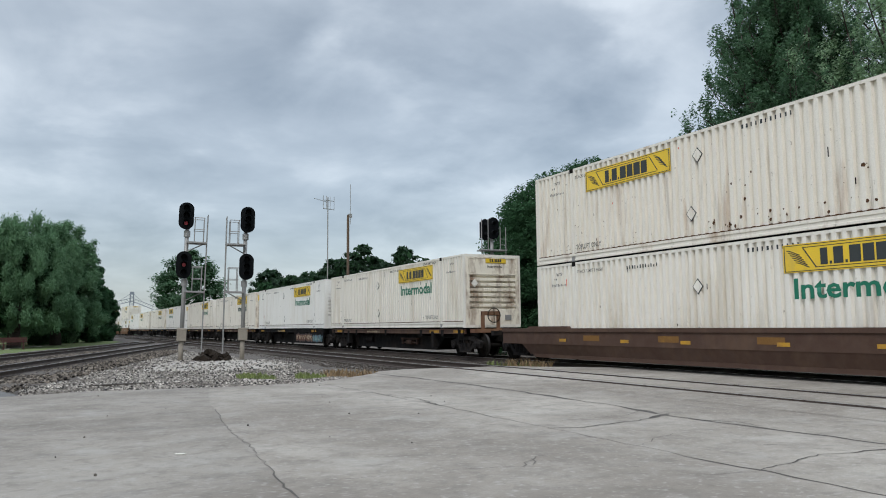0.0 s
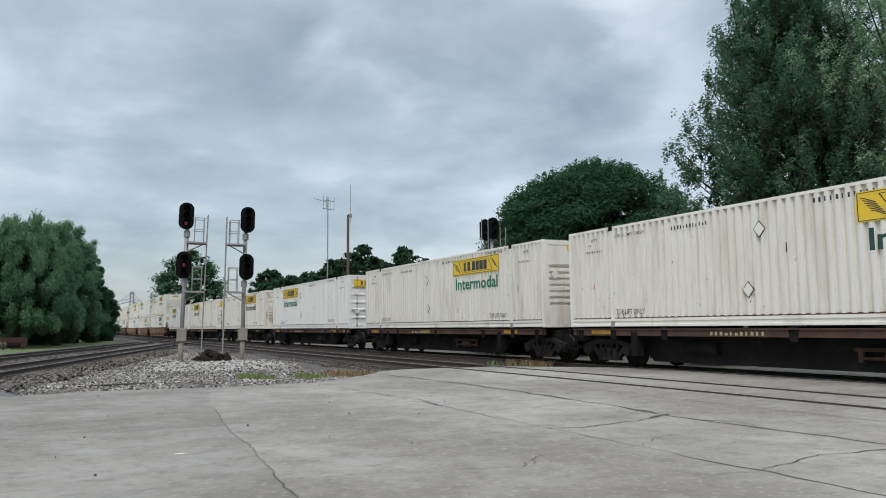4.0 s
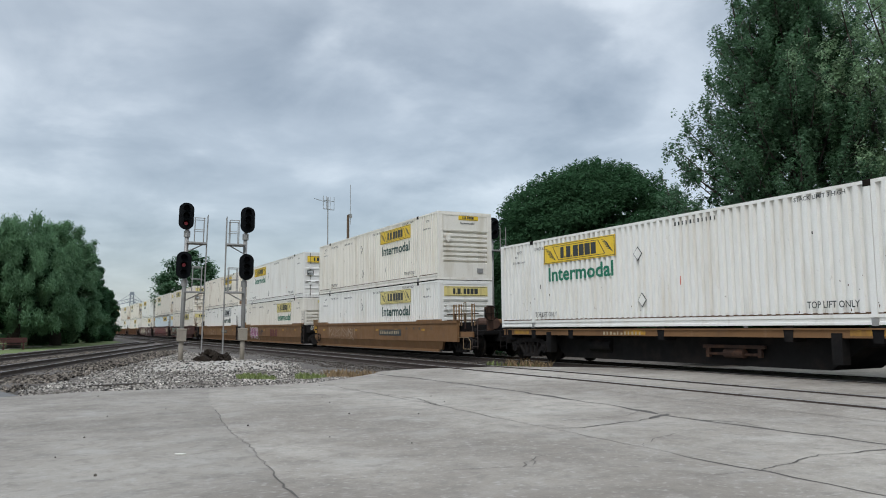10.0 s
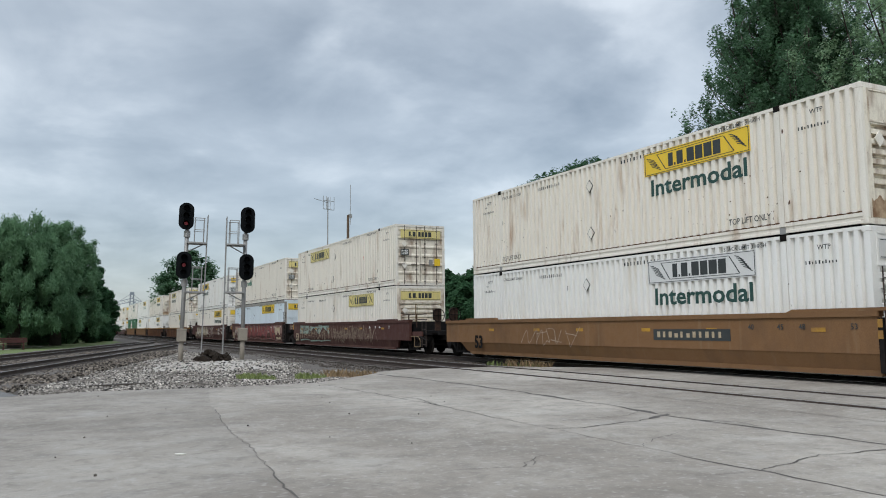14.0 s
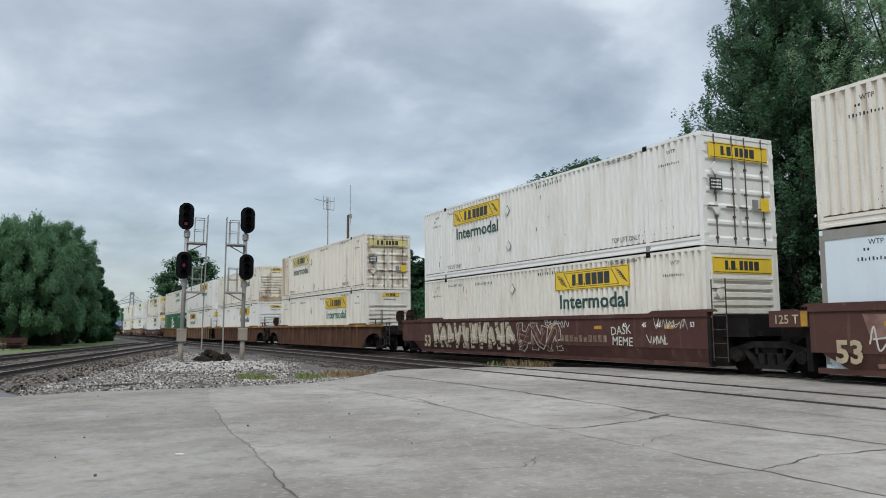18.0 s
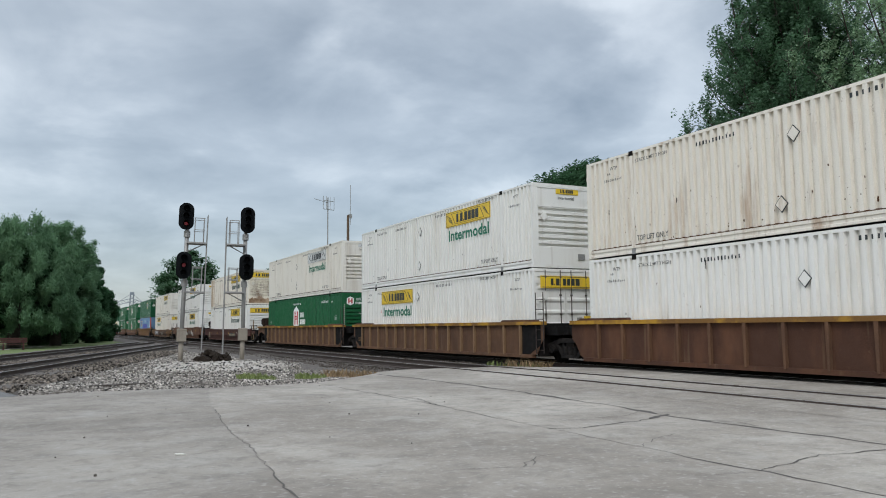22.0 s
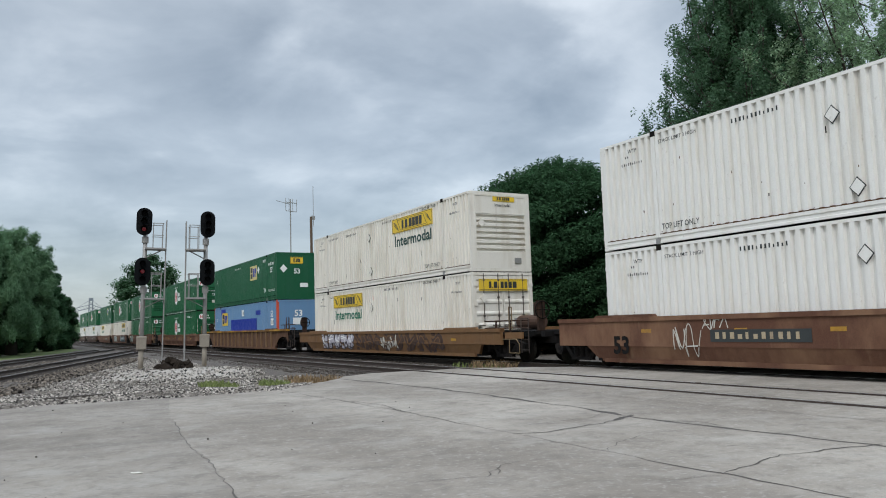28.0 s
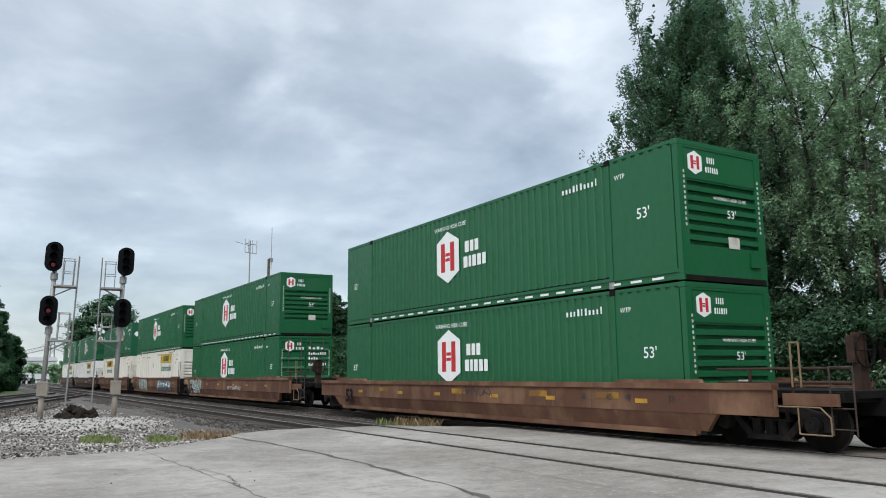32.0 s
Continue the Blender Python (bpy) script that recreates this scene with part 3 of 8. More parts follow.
def build_road():
    road = new("road")
    tagged(road, "wide worn concrete road apron crossing the tracks", "road", kind="structure")
    right = 40.0
    j1, j2 = 5.52, 7.85
    l1 = jag([(-17.45, j1), (-11.2, j1 + 0.12), (-8.5, j1 + 0.03), (-6.0, j1), (right, j1)], 0.3, 0.04, 3)
    l2 = jag([(-19.9, j2 + 0.1), (-16.1, j2 + 0.3), (-13.2, j2 + 0.28), (-9.6, j2 + 0.08), (-8.25, j2 - 0.18), (-7.1, j2 - 0.1), (-5.3, j2), (right, j2)], 0.28, 0.045, 4)
    ca = jag([(-17.4, 3.1), (-13.6, 2.47), (-9.8, 2.03), (-8.5, 1.98), (-6.5, 1.75), (0, 1.2), (right, 0.5)], 0.14, 0.022, 5)
    g = 0.004

    def shift(line, d):
        return [(x, y + d) for x, y in line]
    edge_in = jag([(-17.45, j1), (-18.75, 6.85), (-19.9, j2 + 0.1)], 0.3, 0.04, 9)
    edge_out = jag([(-19.9, j2 + 0.1), (-20.7, 8.4), (-21.3, 9.6), (-21.3, YB - 0.80)], 0.3, 0.05, 10)
    slab("slab", jag([(-17.2, -40), (-17.2, -0.8), (-17.7, 0.7), (-17.4, 3.1)], 0.5, 0.05, 8) + shift(ca[1:], -0.0006) + [(right, -40)], parent=road, material=M_CONCRETE)
    slab("slab", shift(ca[:1], g) + jag([(-17.3, 3.3), (-17.45, j1 - g)], 0.4, 0.04, 11) + shift(l1[1:], -g / 2) + shift(ca[::-1], 0.0006)[:-1], parent=road)
    slab("slab", edge_in[:-1] + shift(l2, -g / 2) + shift(l1[::-1], g / 2)[:-1], parent=road)
    slab("slab", edge_out[:-1] + [(-21.3, YB - 0.797), (right, YB - 0.797)] + shift(l2[::-1], g / 2)[:-1], parent=road)
    slab("slab", [(-20.6, YB - 0.655), (right, YB - 0.655), (right, YB + 0.655), (-20.6, YB + 0.655)], ROAD_Z + 0.028, parent=road)
    slab("slab", jag([(-20.8, YB + 0.797), (-19.6, 13.2), (-17.5, YA - 0.80)], 0.3, 0.06, 12) + [(right, YA - 0.80), (right, YB + 0.797)], ROAD_Z + 0.03, parent=road)
    slab("slab", [(-17.0, YA - 0.66), (right, YA - 0.66), (right, YA + 0.66), (-17.0, YA + 0.66)], ROAD_Z + 0.03, parent=road)
    slab("slab", [(-16.5, YA + 0.80), (right, YA + 0.80), (right, 30), (-16.0, 30)], parent=road)
    # the road ramps up to the rail heads on both sides of the nearer track
    def ramp(bm):
        y0, y1, n = 9.55, YB - 0.797, 24
        rows = []
        for k in range(n + 1):
            x = -20.9 + (right + 20.9) * (k / n) ** 2
            rows.append([bm.verts.new((x, y, z)) for y, z in ((y0 + 0.05 * noise.noise((x, 3.3, 0)), ROAD_Z + 0.003), (10.2, ROAD_Z + 0.012), (y1, ROAD_Z + 0.020), (y1, ROAD_Z - 0.2))])
        for a, b in zip(rows, rows[1:]):
            for i in range(3):
                bm.faces.new((a[i], b[i], b[i + 1], a[i + 1]))
    made("slab", M_CONCPALE, ramp, road)
    cracks = [
        ([(-8.08, 5.51), (-7.94, 5.94), (-8.05, 6.52), (-8.11, 6.99), (-8.36, 7.56), (-8.55, 7.91)], 0.018),
        ([(-9.18, 7.89), (-8.85, 7.58), (-8.69, 7.29), (-8.67, 6.68), (-8.64, 6.01)], 0.008),
        ([(-6.41, 5.59), (-6.69, 5.91), (-6.84, 6.26), (-7.00, 6.62)], 0.008),
        ([(-6.23, 3.23), (-6.15, 3.53), (-6.05, 3.82), (-6.36, 4.17), (-6.46, 4.38), (-6.42, 4.86), (-6.45, 5.24)], 0.007),
        ([(-4.86, 5.50), (-4.94, 5.64), (-5.04, 6.27), (-5.17, 6.67), (-5.10, 6.99), (-5.02, 7.47), (-4.93, 7.98)], 0.014),
        ([(-4.94, 4.96), (-4.85, 5.33), (-4.84, 5.48)], 0.007),
        ([(-5.87, 6.59), (-5.76, 6.85), (-5.70, 7.03)], 0.007),
        ([(-6.35, 2.10), (-6.27, 2.49), (-6.25, 2.77)], 0.006),
        ([(-11.93, 5.66), (-11.18, 5.65)], 0.012),
        ([(-6.37, 4.16), (-6.19, 4.09), (-6.06, 3.97)], 0.009),
        ([(-7.84, 7.67), (-7.38, 7.95), (-6.89, 7.90)], 0.050),
        ([(-8.22, 7.28), (-8.49, 7.88)], 0.060),
        ([(-14.2, 5.6), (-12.6, 5.85), (-11.4, 5.66)], 0.016), ([(-12.3, 5.6), (-12.6, 6.4), (-12.2, 7.1)], 0.010)]
    for i, (pts, w) in enumerate(cracks):
        made("crack", M_CRACK, lambda bm: ribbon(bm, jag(pts, 0.10, 0.035, i), w, ROAD_Z + 0.004, i), road, "ragged dark crack in the concrete")
    made("crack", M_CRACK, lambda bm: ribbon(bm, [p for p in ca if p[0] > -12.8], 0.013, ROAD_Z + 0.003, 7), road, "ragged dark crack in the concrete")
    made("joint", M_CRACK, lambda bm: ribbon(bm, l1, 0.018, ROAD_Z + 0.003, 8), road, "worn joint between concrete slabs")
    made("joint", M_CRACK, lambda bm: ribbon(bm, [p for p in l2 if p[0] > -8.6], 0.05, ROAD_Z + 0.003, 9), road, "worn joint between concrete slabs")
    made("joint", M_CRACK, lambda bm: ribbon(bm, [p for p in l2 if p[0] <= -8.3], 0.085, ROAD_Z + 0.004, 19), road, "wide worn joint between concrete slabs")
    # the bed that closes the gaps below
    made("road_bed", M_ASPHALT, lambda bm: box(bm, -17.0, right, -40, 30, -0.5, -0.22), road)

    made("asphalt_panel", M_ASPHALT, lambda bm: flat(bm, [(-28, -9), (-28, -3.2), (-19.3, -0.95), (-17.55, -0.5), (-17.26, -0.9), (-17.26, -9)], -0.06), road, "dark asphalt panel beside the side tracks")


build_road()
bed("footpath", [(-60, -5.8), (-73, -4.2), (-82, -1.9), (-94, 1.6), (-94, 0.5), (-82, -3.0), (-72, -5.4), (-60, -7.2)], -0.385, M_PADCONC, "pale footpath across the grass", 0.8, 0.01, "path")

# ---- the train ----
CL, CW, CH = 16.154, 2.591, 2.908   # a 53-foot container
HX, HY = CL / 2, CW / 2
MOVERS = []                          # (thing, u, y, z): what runs with the train; u is its x at 0 s


def corrugated(bm, y, out, x0, x1, z0, z1, pitch=0.24, depth=0.08):
    """A wall of upright trapezoid ribs; out is -1 or 1, the side it faces."""
    pts, x = [], x0
    n = max(1, round((x1 - x0) / pitch))
    p = (x1 - x0) / n
    for i in range(n):
        a = x0 + i * p
        pts += [(a, 0), (a + 0.44 * p, 0), (a + 0.55 * p, depth), (a + 0.89 * p, depth)]
    pts.append((x1, 0))
    lo = [bm.verts.new((a, y - out * d, z0)) for a, d in pts]
    hi = [bm.verts.new((a, y - out * d, z1)) for a, d in pts]
    for i in range(len(pts) - 1):
        bm.faces.new((lo[i], lo[i + 1], hi[i + 1], hi[i]))


def end_ribs(bm, x, out, z0, z1, n, y0, y1, ends=(), depth=0.085):
    """A wall of lying ribs across the container's end."""
    pts, p = [], (z1 - z0) / n
    for i in range(n):
        a = z0 + i * p
        pts += [(a, 0), (a + 0.50 * p, 0), (a + 0.66 * p, depth), (a + 0.97 * p, depth)]
    pts.append((z1, 0))
    pts = list(ends[:1]) + pts + list(ends[1:])
    lo = [bm.verts.new((x - out * d, y0, a)) for a, d in pts]
    hi = [bm.verts.new((x - out * d, y1, a)) for a, d in pts]
    for i in range(len(pts) - 1):
        bm.faces.new((lo[i], lo[i + 1], hi[i + 1], hi[i]))


PX = (HX - 2.03, -HX + 2.03)         # the lifting posts


def side_panel(bm, pitch=0.24, depth=0.08):
    for a, b in ((-HX + 0.12, PX[1] - 0.072), (PX[1] + 0.072, PX[0] - 0.072), (PX[0] + 0.072, HX - 0.12)):
        corrugated(bm, 0, -1, a, b, 0.262, CH - 0.07, pitch, depth)


SHEETS = [(-HX + 0.12, PX[1] - 0.072)] + [(PX[1] + 0.072 + (PX[0] - PX[1] - 0.144) * k / 9, PX[1] + 0.072 + (PX[0] - PX[1] - 0.144) * (k + 1) / 9) for k in range(9)] + [(PX[0] + 0.072, HX - 0.12)]


def flat_sheet(bm, w):
    """One smooth sheet of a plate wall."""
    box(bm, 0.003, w - 0.003, 0.0, 0.03, 0.262, CH - 0.07)


def flat_end(bm):
    box(bm, -0.06, -0.012, -HY + 0.07, HY - 0.07, 0.1, CH - 0.1)


def bottom_rail(bm):
    prof = [(-0.006, 0.02), (0.07, 0.02), (0.07, 0.238), (-0.006, 0.238), (-0.006, 0.165), (0.016, 0.155), (0.016, 0.085), (-0.006, 0.075)]
    lo, hi = ([bm.verts.new((x, y, z)) for y, z in prof] for x in (-HX + 0.1, HX - 0.1))
    for i in range(8):
        j = (i + 1) % 8
        bm.faces.new((lo[i], lo[j], hi[j], hi[i]))


def top_rail(bm):
    box(bm, -HX + 0.1, HX - 0.1, -0.003, 0.07, CH - 0.075, CH - 0.004)


def corner_post(bm):
    box(bm, -0.065, 0.065, -0.07, 0.07, 0.12, CH - 0.12)


def casting(bm):
    box(bm, -0.09, 0.09, -0.082, 0.082, -0.06, 0.06)
    bevel(bm, 0.012)


def lift_post(bm):
    box(bm, -0.065, 0.065, -0.018, 0.06, 0.17, CH - 0.075)


def roof(bm):
    n = 40
    for i in range(n):
        a, b = -HX + 0.1 + (CL - 0.2) * i / n, -HX + 0.1 + (CL - 0.2) * (i + 0.82) / n
        box(bm, a, b, -HY + 0.05, HY - 0.05, CH - 0.03, CH - 0.012)
    box(bm, -HX + 0.05, HX - 0.05, -HY + 0.04, HY - 0.04, CH - 0.05, CH - 0.03)


def floor_plate(bm):
    box(bm, -HX + 0.05, HX - 0.05, -HY + 0.05, HY - 0.05, 0.03, 0.15)


def ribbed_end(bm):
    end_ribs(bm, 0.0, 1, 0.62, 2.06, 7, -HY + 0.22, HY - 0.22, ((0.10, 0.0), (CH - 0.1, 0.0)))


def end_stile(bm):
    """The flat upright beside the ribs."""
    box(bm, -0.10, 0.002, -0.085, 0.085, 0.10, CH - 0.10)


def end_lip(bm):
    """The raised edge round the end's smooth upper panel."""
    for z in (2.10, CH - 0.16):
        box(bm, 0.0, 0.016, -HY + 0.18, HY - 0.18, z, z + 0.035)
    for y in (-HY + 0.18, HY - 0.215):
        box(bm, 0.0, 0.016, y, y + 0.035, 2.135, CH - 0.16)


def end_beam(bm):
    box(bm, -0.09, 0.006, -HY + 0.06, HY - 0.06, 0.0, 0.11)


def end_header(bm):
    box(bm, -0.09, 0.006, -HY + 0.06, HY - 0.06, CH - 0.11, CH - 0.004)


def door_leaf(bm):
    """One door, its hinge edge at y = 0, 1.2 m wide towards +y."""
    w, n, z0, z1 = 1.19, 6, 0.12, CH - 0.12
    pts, p = [(z0, 0.0)], (z1 - z0 - 0.16) / n
    for k in range(n):
        q = z0 + 0.08 + k * p
        pts += [(q, 0.0), (q + 0.06, 0.035), (q + p - 0.12, 0.035), (q + p - 0.06, 0.0)]
    pts.append((z1, 0.0))
    for y0, y1, flat_ in ((0.0, 0.05, True), (0.05, w - 0.05, False), (w - 0.05, w, True)):
        lo = [bm.verts.new((0 if flat_ else -d, y0, z)) for z, d in pts]
        hi = [bm.verts.new((0 if flat_ else -d, y1, z)) for z, d in pts]
        for i in range(len(pts) - 1):
            bm.faces.new((lo[i], hi[i], hi[i + 1], lo[i + 1]))
    box(bm, -0.06, -0.036, 0.0, w, z0, z1)


def lock_rod(bm):
    tube(bm, (0.03, 0, 0.05), (0.03, 0, CH - 0.05), 0.017, 8)
    for z in (0.2, 0.75, 1.35, 2.0, 2.62):
        box(bm, 0.0, 0.05, -0.035, 0.035, z - 0.03, z + 0.03)
    box(bm, 0.035, 0.06, -0.28, 0.02, 0.98, 1.02)


def hinge(bm):
    box(bm, -0.01, 0.03, -0.05, 0.09, -0.05, 0.05)


def plate(bm, w, h, slant=0.0):
    """A thin panel in the x-z plane from the origin, cut at a slant at its ends."""
    prism(bm, [(0, 0), (w, 0), (w, h), (0, h)], -0.008, 0.0)


def bars(bm, x0, x1, z, h, n, seed, gap=0.55, d=0.003):
    """Unreadable lettering as plain bars."""
    rnd, p = random.Random(seed), (x1 - x0) / n
    for i in range(n):
        box(bm, x0 + i * p, x0 + (i + 1 - gap * rnd.uniform(0.8, 1.2)) * p, -d, 0, z, z + h * rnd.choice((1, 1, 0.7)))


def name_board(bm):
    """The plain dark shapes on the side panel's board, 3.62 m by 0.62: a border, a slanted band, wing lines and a row of blocks."""
    d = (-0.012, -0.008)
    for x0, x1, z0, z1 in ((0.03, 3.59, 0.022, 0.036), (0.03, 3.59, 0.584, 0.598), (0.03, 0.05, 0.036, 0.584), (3.57, 3.59, 0.036, 0.584)):
        box(bm, x0, x1, *d, z0, z1)
    for x0, x1, z in ((0.80, 3.12, 0.085), (0.50, 2.82, 0.525)):
        box(bm, x0, x1, *d, z, z + 0.014)
    for x0, x1 in ((0.50, 0.80), (2.82, 3.12)):
        prism(bm, [(x0, 0.525), (x0 + 0.03, 0.525), (x1 + 0.03, 0.10), (x1, 0.10)], *d)
    for k in range(6):
        a, z = 0.10 + 0.045 * k, 0.50 - 0.055 * k
        prism(bm, [(a, z), (a + 0.10, z - 0.02), (a + 0.34, z - 0.12), (a + 0.32, z - 0.135), (a + 0.10, z - 0.04), (a, z - 0.018)], *d)
        a, z = 3.00 + 0.05 * k, 0.53 - 0.055 * k
        prism(bm, [(a, z), (a + 0.10, z - 0.02), (a + 0.27, z - 0.12), (a + 0.25, z - 0.135), (a + 0.10, z - 0.04), (a, z - 0.018)], *d)
    x = 0.93
    for w in (0.17, 0.05, 0.22, 0.05, 0.25, 0.24, 0.26, 0.24):
        box(bm, x, x + w, *d, 0.135, 0.485 if w > 0.06 else 0.20)
        x += w + 0.045


def end_board_marks(bm, w, h):
    for a, b in ((0.2, 0.25), (0.265, 0.28), (0.30, 0.37), (0.385, 0.40), (0.44, 0.50), (0.52, 0.58), (0.60, 0.67), (0.69, 0.77)):
        box(bm, w * a, w * b, -0.012, -0.008, h * 0.22, h * (0.78 if b - a > 0.018 else 0.34))
    for z in (0.06, 0.90):
        box(bm, w * 0.02, w * 0.98, -0.012, -0.008, h * z, h * (z + 0.04))


def hexagon(bm, w, h):
    prism(bm, [(0, h * 0.2), (w / 2, 0), (w, h * 0.2), (w, h * 0.8), (w / 2, h), (0, h * 0.8)], -0.006, 0.0)


def three_bars(bm, w, h):
    """The red device on the hexagon: two uprights and a small square."""
    for a, b in ((0.20, 0.38), (0.62, 0.80)):
        box(bm, w * a, w * b, -0.010, -0.006, h * 0.22, h * 0.78)
    for z in (0.42, 0.52):
        box(bm, w * 0.40, w * 0.60, -0.010, -0.006, h * z, h * (z + 0.06))


def word_blocks(bm, rows, gap=0.07):
    for x0, z0, widths, h in rows:
        x = x0
        for w in widths:
            box(bm, x, x + w, -0.006, 0, z0, z0 + h)
            x += w + gap


def chips(bm, seed, n, rough_side):
    """Ragged rust chips and scrapes on a side wall, thickest along its foot."""
    rnd = random.Random(seed)
    for k in range(n):
        x = rnd.uniform(-HX + 0.4, HX - 0.4) if rnd.random() < 0.6 else rnd.choice(PX) + rnd.gauss(0, 0.35)
        z = 0.22 + min(2.5, abs(rnd.gauss(0, 0.45))) if rnd.random() < 0.75 else rnd.uniform(0.3, 2.75)
        r, tall_ = rnd.uniform(0.005, 0.021) * (1.6 if rough_side and rnd.random() < 0.3 else 1), rnd.choice((0.7, 1.0, 1.6, 3.0))
        pts = [(x + r * rnd.uniform(0.5, 1) * math.cos(i * 0.8976), z + r * tall_ * rnd.uniform(0.5, 1) * math.sin(i * 0.8976)) for i in range(7)]
        bm.faces.new([bm.verts.new((a, 0, b)) for a, b in pts])


def placard(bm):
    prism(bm, [(0, -0.17), (0.15, 0), (0, 0.17), (-0.15, 0)], -0.022, 0)


ENDM = Matrix.Rotation(radians(90), 4, "Z")   # turns a side drawing to the +x end


def lettered(c, words, h, x, z, material, end=False, y=None, name="lettering", wide=1.0):
    me = text_mesh(words, h, material)
    yy = -HY - 0.003 if y is None else y
    m = Matrix.Translation((HX + 0.012, x, z)) @ ENDM if end else pose(x, yy, z)
    tagged(put(name, me, c, m @ Matrix.Diagonal((wide, 1, 1, 1))), kind="stuff")


def container(u, y, z, body, label, side="R", end="rib", board=M_YELLOW, word=M_GREENMARK, endboard="small", post=None, brand="board", seed=0, frame_m=None, tail=None):
    c = thing("shipping_container", 0, 0, 0, label, "shipping container", "containers on the train")
    MOVERS.append((c, u - HX, y, z))
    rnd = random.Random(seed * 7 + 3)
    fm = frame_m or body
    P = lambda nm, key, mt, fn, m=None, lab="": put(nm, mesh_of(key, mt, fn), c, m, lab)
    N_ = lambda *a: tagged(P(*a), kind="stuff")
    key, wall = ("soft_side", lambda bm: side_panel(bm, 0.28, 0.034)) if brand != "board" else ("side_panel", side_panel)
    for s, r in ((-HY, 0), (HY, 180)):
        if body is M_PALEBLUE:
            for a, b in SHEETS:
                P("side_panel", "sheet_%.2f" % (b - a), body, lambda bm: flat_sheet(bm, b - a), pose(0, s, 0, 0, 0, r) @ Matrix.Translation((a, 0, 0)))
        else:
            P("side_panel", key, body, wall, pose(0, s, 0, 0, 0, r))
    for s, r in ((-HY, 0), (HY, 180)):
        P("bottom_rail", "bottom_rail", fm, bottom_rail, pose(0, s, 0, 0, 0, r))
        # strip sunk in the seam gap: grime, plus shade put in its colour
        P("seam", "bottom_seam", M_GREYFRAME if body is M_PALEBLUE else M_CHIP if brand == "board" else M_SIGBLACK, lambda bm: box(bm, -HX + 0.1, HX - 0.1, 0.012, 0.075, 0.225, 0.275), pose(0, s, 0, 0, 0, r), "grimy seam, darkened for the gap's shade")
        P("top_rail", *(("top_rail", fm, top_rail) if body is not M_PALEBLUE else ("broad_rail", M_GREYFRAME, lambda bm: box(bm, -HX + 0.1, HX - 0.1, -0.012, 0.07, CH - 0.22, CH - 0.004))), pose(0, s, 0, 0, 0, r))
        for p in PX:
            P("lifting_post", "lift_post", fm, lift_post, pose(p, s, 0, 0, 0, r))
            P("lifting_block", "lift_block", M_STEELDARK, lambda bm: box(bm, -0.08, 0.08, -0.02, 0.1, -0.13, 0.004), pose(p, s, CH, 0, 0, r))
            P("foot_block", "foot_block", M_GALV, lambda bm: box(bm, -0.075, 0.075, -0.012, 0.08, 0.0, 0.15), pose(p, s, 0, 0, 0, r))
        for e in (-1, 1):
            P("corner_post", "corner_post", post or (M_GREYFRAME if body is M_PALEBLUE else fm), corner_post, pose(e * (HX - 0.065), s * (1 - 0.07 / HY), 0))
            for zz in (0.06, CH - 0.06):
                P("corner_casting", "casting", post or fm, casting, pose(e * (HX - 0.09), s * (1 - 0.078 / HY), zz))
    if tail is not None:
        P("patch_panel", "tail_panel", tail, lambda bm: corrugated(bm, 0, -1, -HX + 0.13, PX[1] - 0.09, 0.2, CH - 0.08), pose(0, -HY - 0.004, 0), "stained brown end section")
    P("roof", "roof", fm, roof)
    P("floor", "floor_plate", M_STEELDARK, floor_plate)
    for e, r in ((1, 0), (-1, 180)):
        P("end_sill", "end_beam", M_STEELDARK if brand == "hex" else fm, end_beam, pose(e * HX, 0, 0, 0, 0, r))
        P("end_header", "end_header", fm, end_header, pose(e * HX, 0, 0, 0, 0, r))
    doors_at = 1 if end == "door" else -1
    r = 0 if doors_at == 1 else 180
    ew = M_ENDRUST if body is M_WHITE2 or body is M_WHITE and rnd.random() < 0.3 else body
    plain_end = brand == "square" or body is M_PALEBLUE
    P("end_wall", "flat_end" if plain_end else "ribbed_end", ew, flat_end if plain_end else ribbed_end, pose(-doors_at * HX, 0, 0, 0, 0, 180 - r))
    if not plain_end:
        for k in (-1, 1):
            P("end_stile", "end_stile", ew, end_stile, pose(-doors_at * HX, k * (HY - 0.15), 0, 0, 0, 180 - r))
        P("end_lip", "end_lip", ew, end_lip, pose(-doors_at * HX, 0, 0, 0, 0, 180 - r))
    if body is M_WHITE2 and end == "rib":
        P("stain", "end_stain", M_ENDSTAIN, lambda bm: prism(bm, [(-1.16, 0.13), (1.16, 0.13)] + [(1.16 - 2.32 * k / 40, 0.50 + 0.13 * noise.noise((k * 0.35, 2.2, 0)) + 0.05 * noise.noise((k * 1.3, 7.2, 0))) for k in range(41)], -0.003, 0.0), Matrix.Translation((HX + 0.002, 0, 0)) @ ENDM, "brown rust stain")
    if plain_end:
        for yy in (-0.75, -0.25, 0.25, 0.75):
            P("stiffener", "stiffener", body, lambda bm: box(bm, -0.012, -0.004, -0.06, 0.06, 0.12, CH - 0.12), pose(-doors_at * HX, yy, 0, 0, 0, 180 - r))
    for k in (-1, 1):
        base = Matrix.Rotation(radians(r), 4, "Z") @ Matrix.Translation((HX - 0.01, 0, 0))
        key = "door_leaf" if k == -1 else "door_leaf_b"
        d = P("door", key, M_ENDRUST if body is M_WHITE2 else body, door_leaf if k == -1 else (lambda bm: [door_leaf(bm), bmesh.ops.scale(bm, vec=(1, -1, 1), verts=bm.verts)]), base @ pose(0, k * (HY - 0.09), 0))
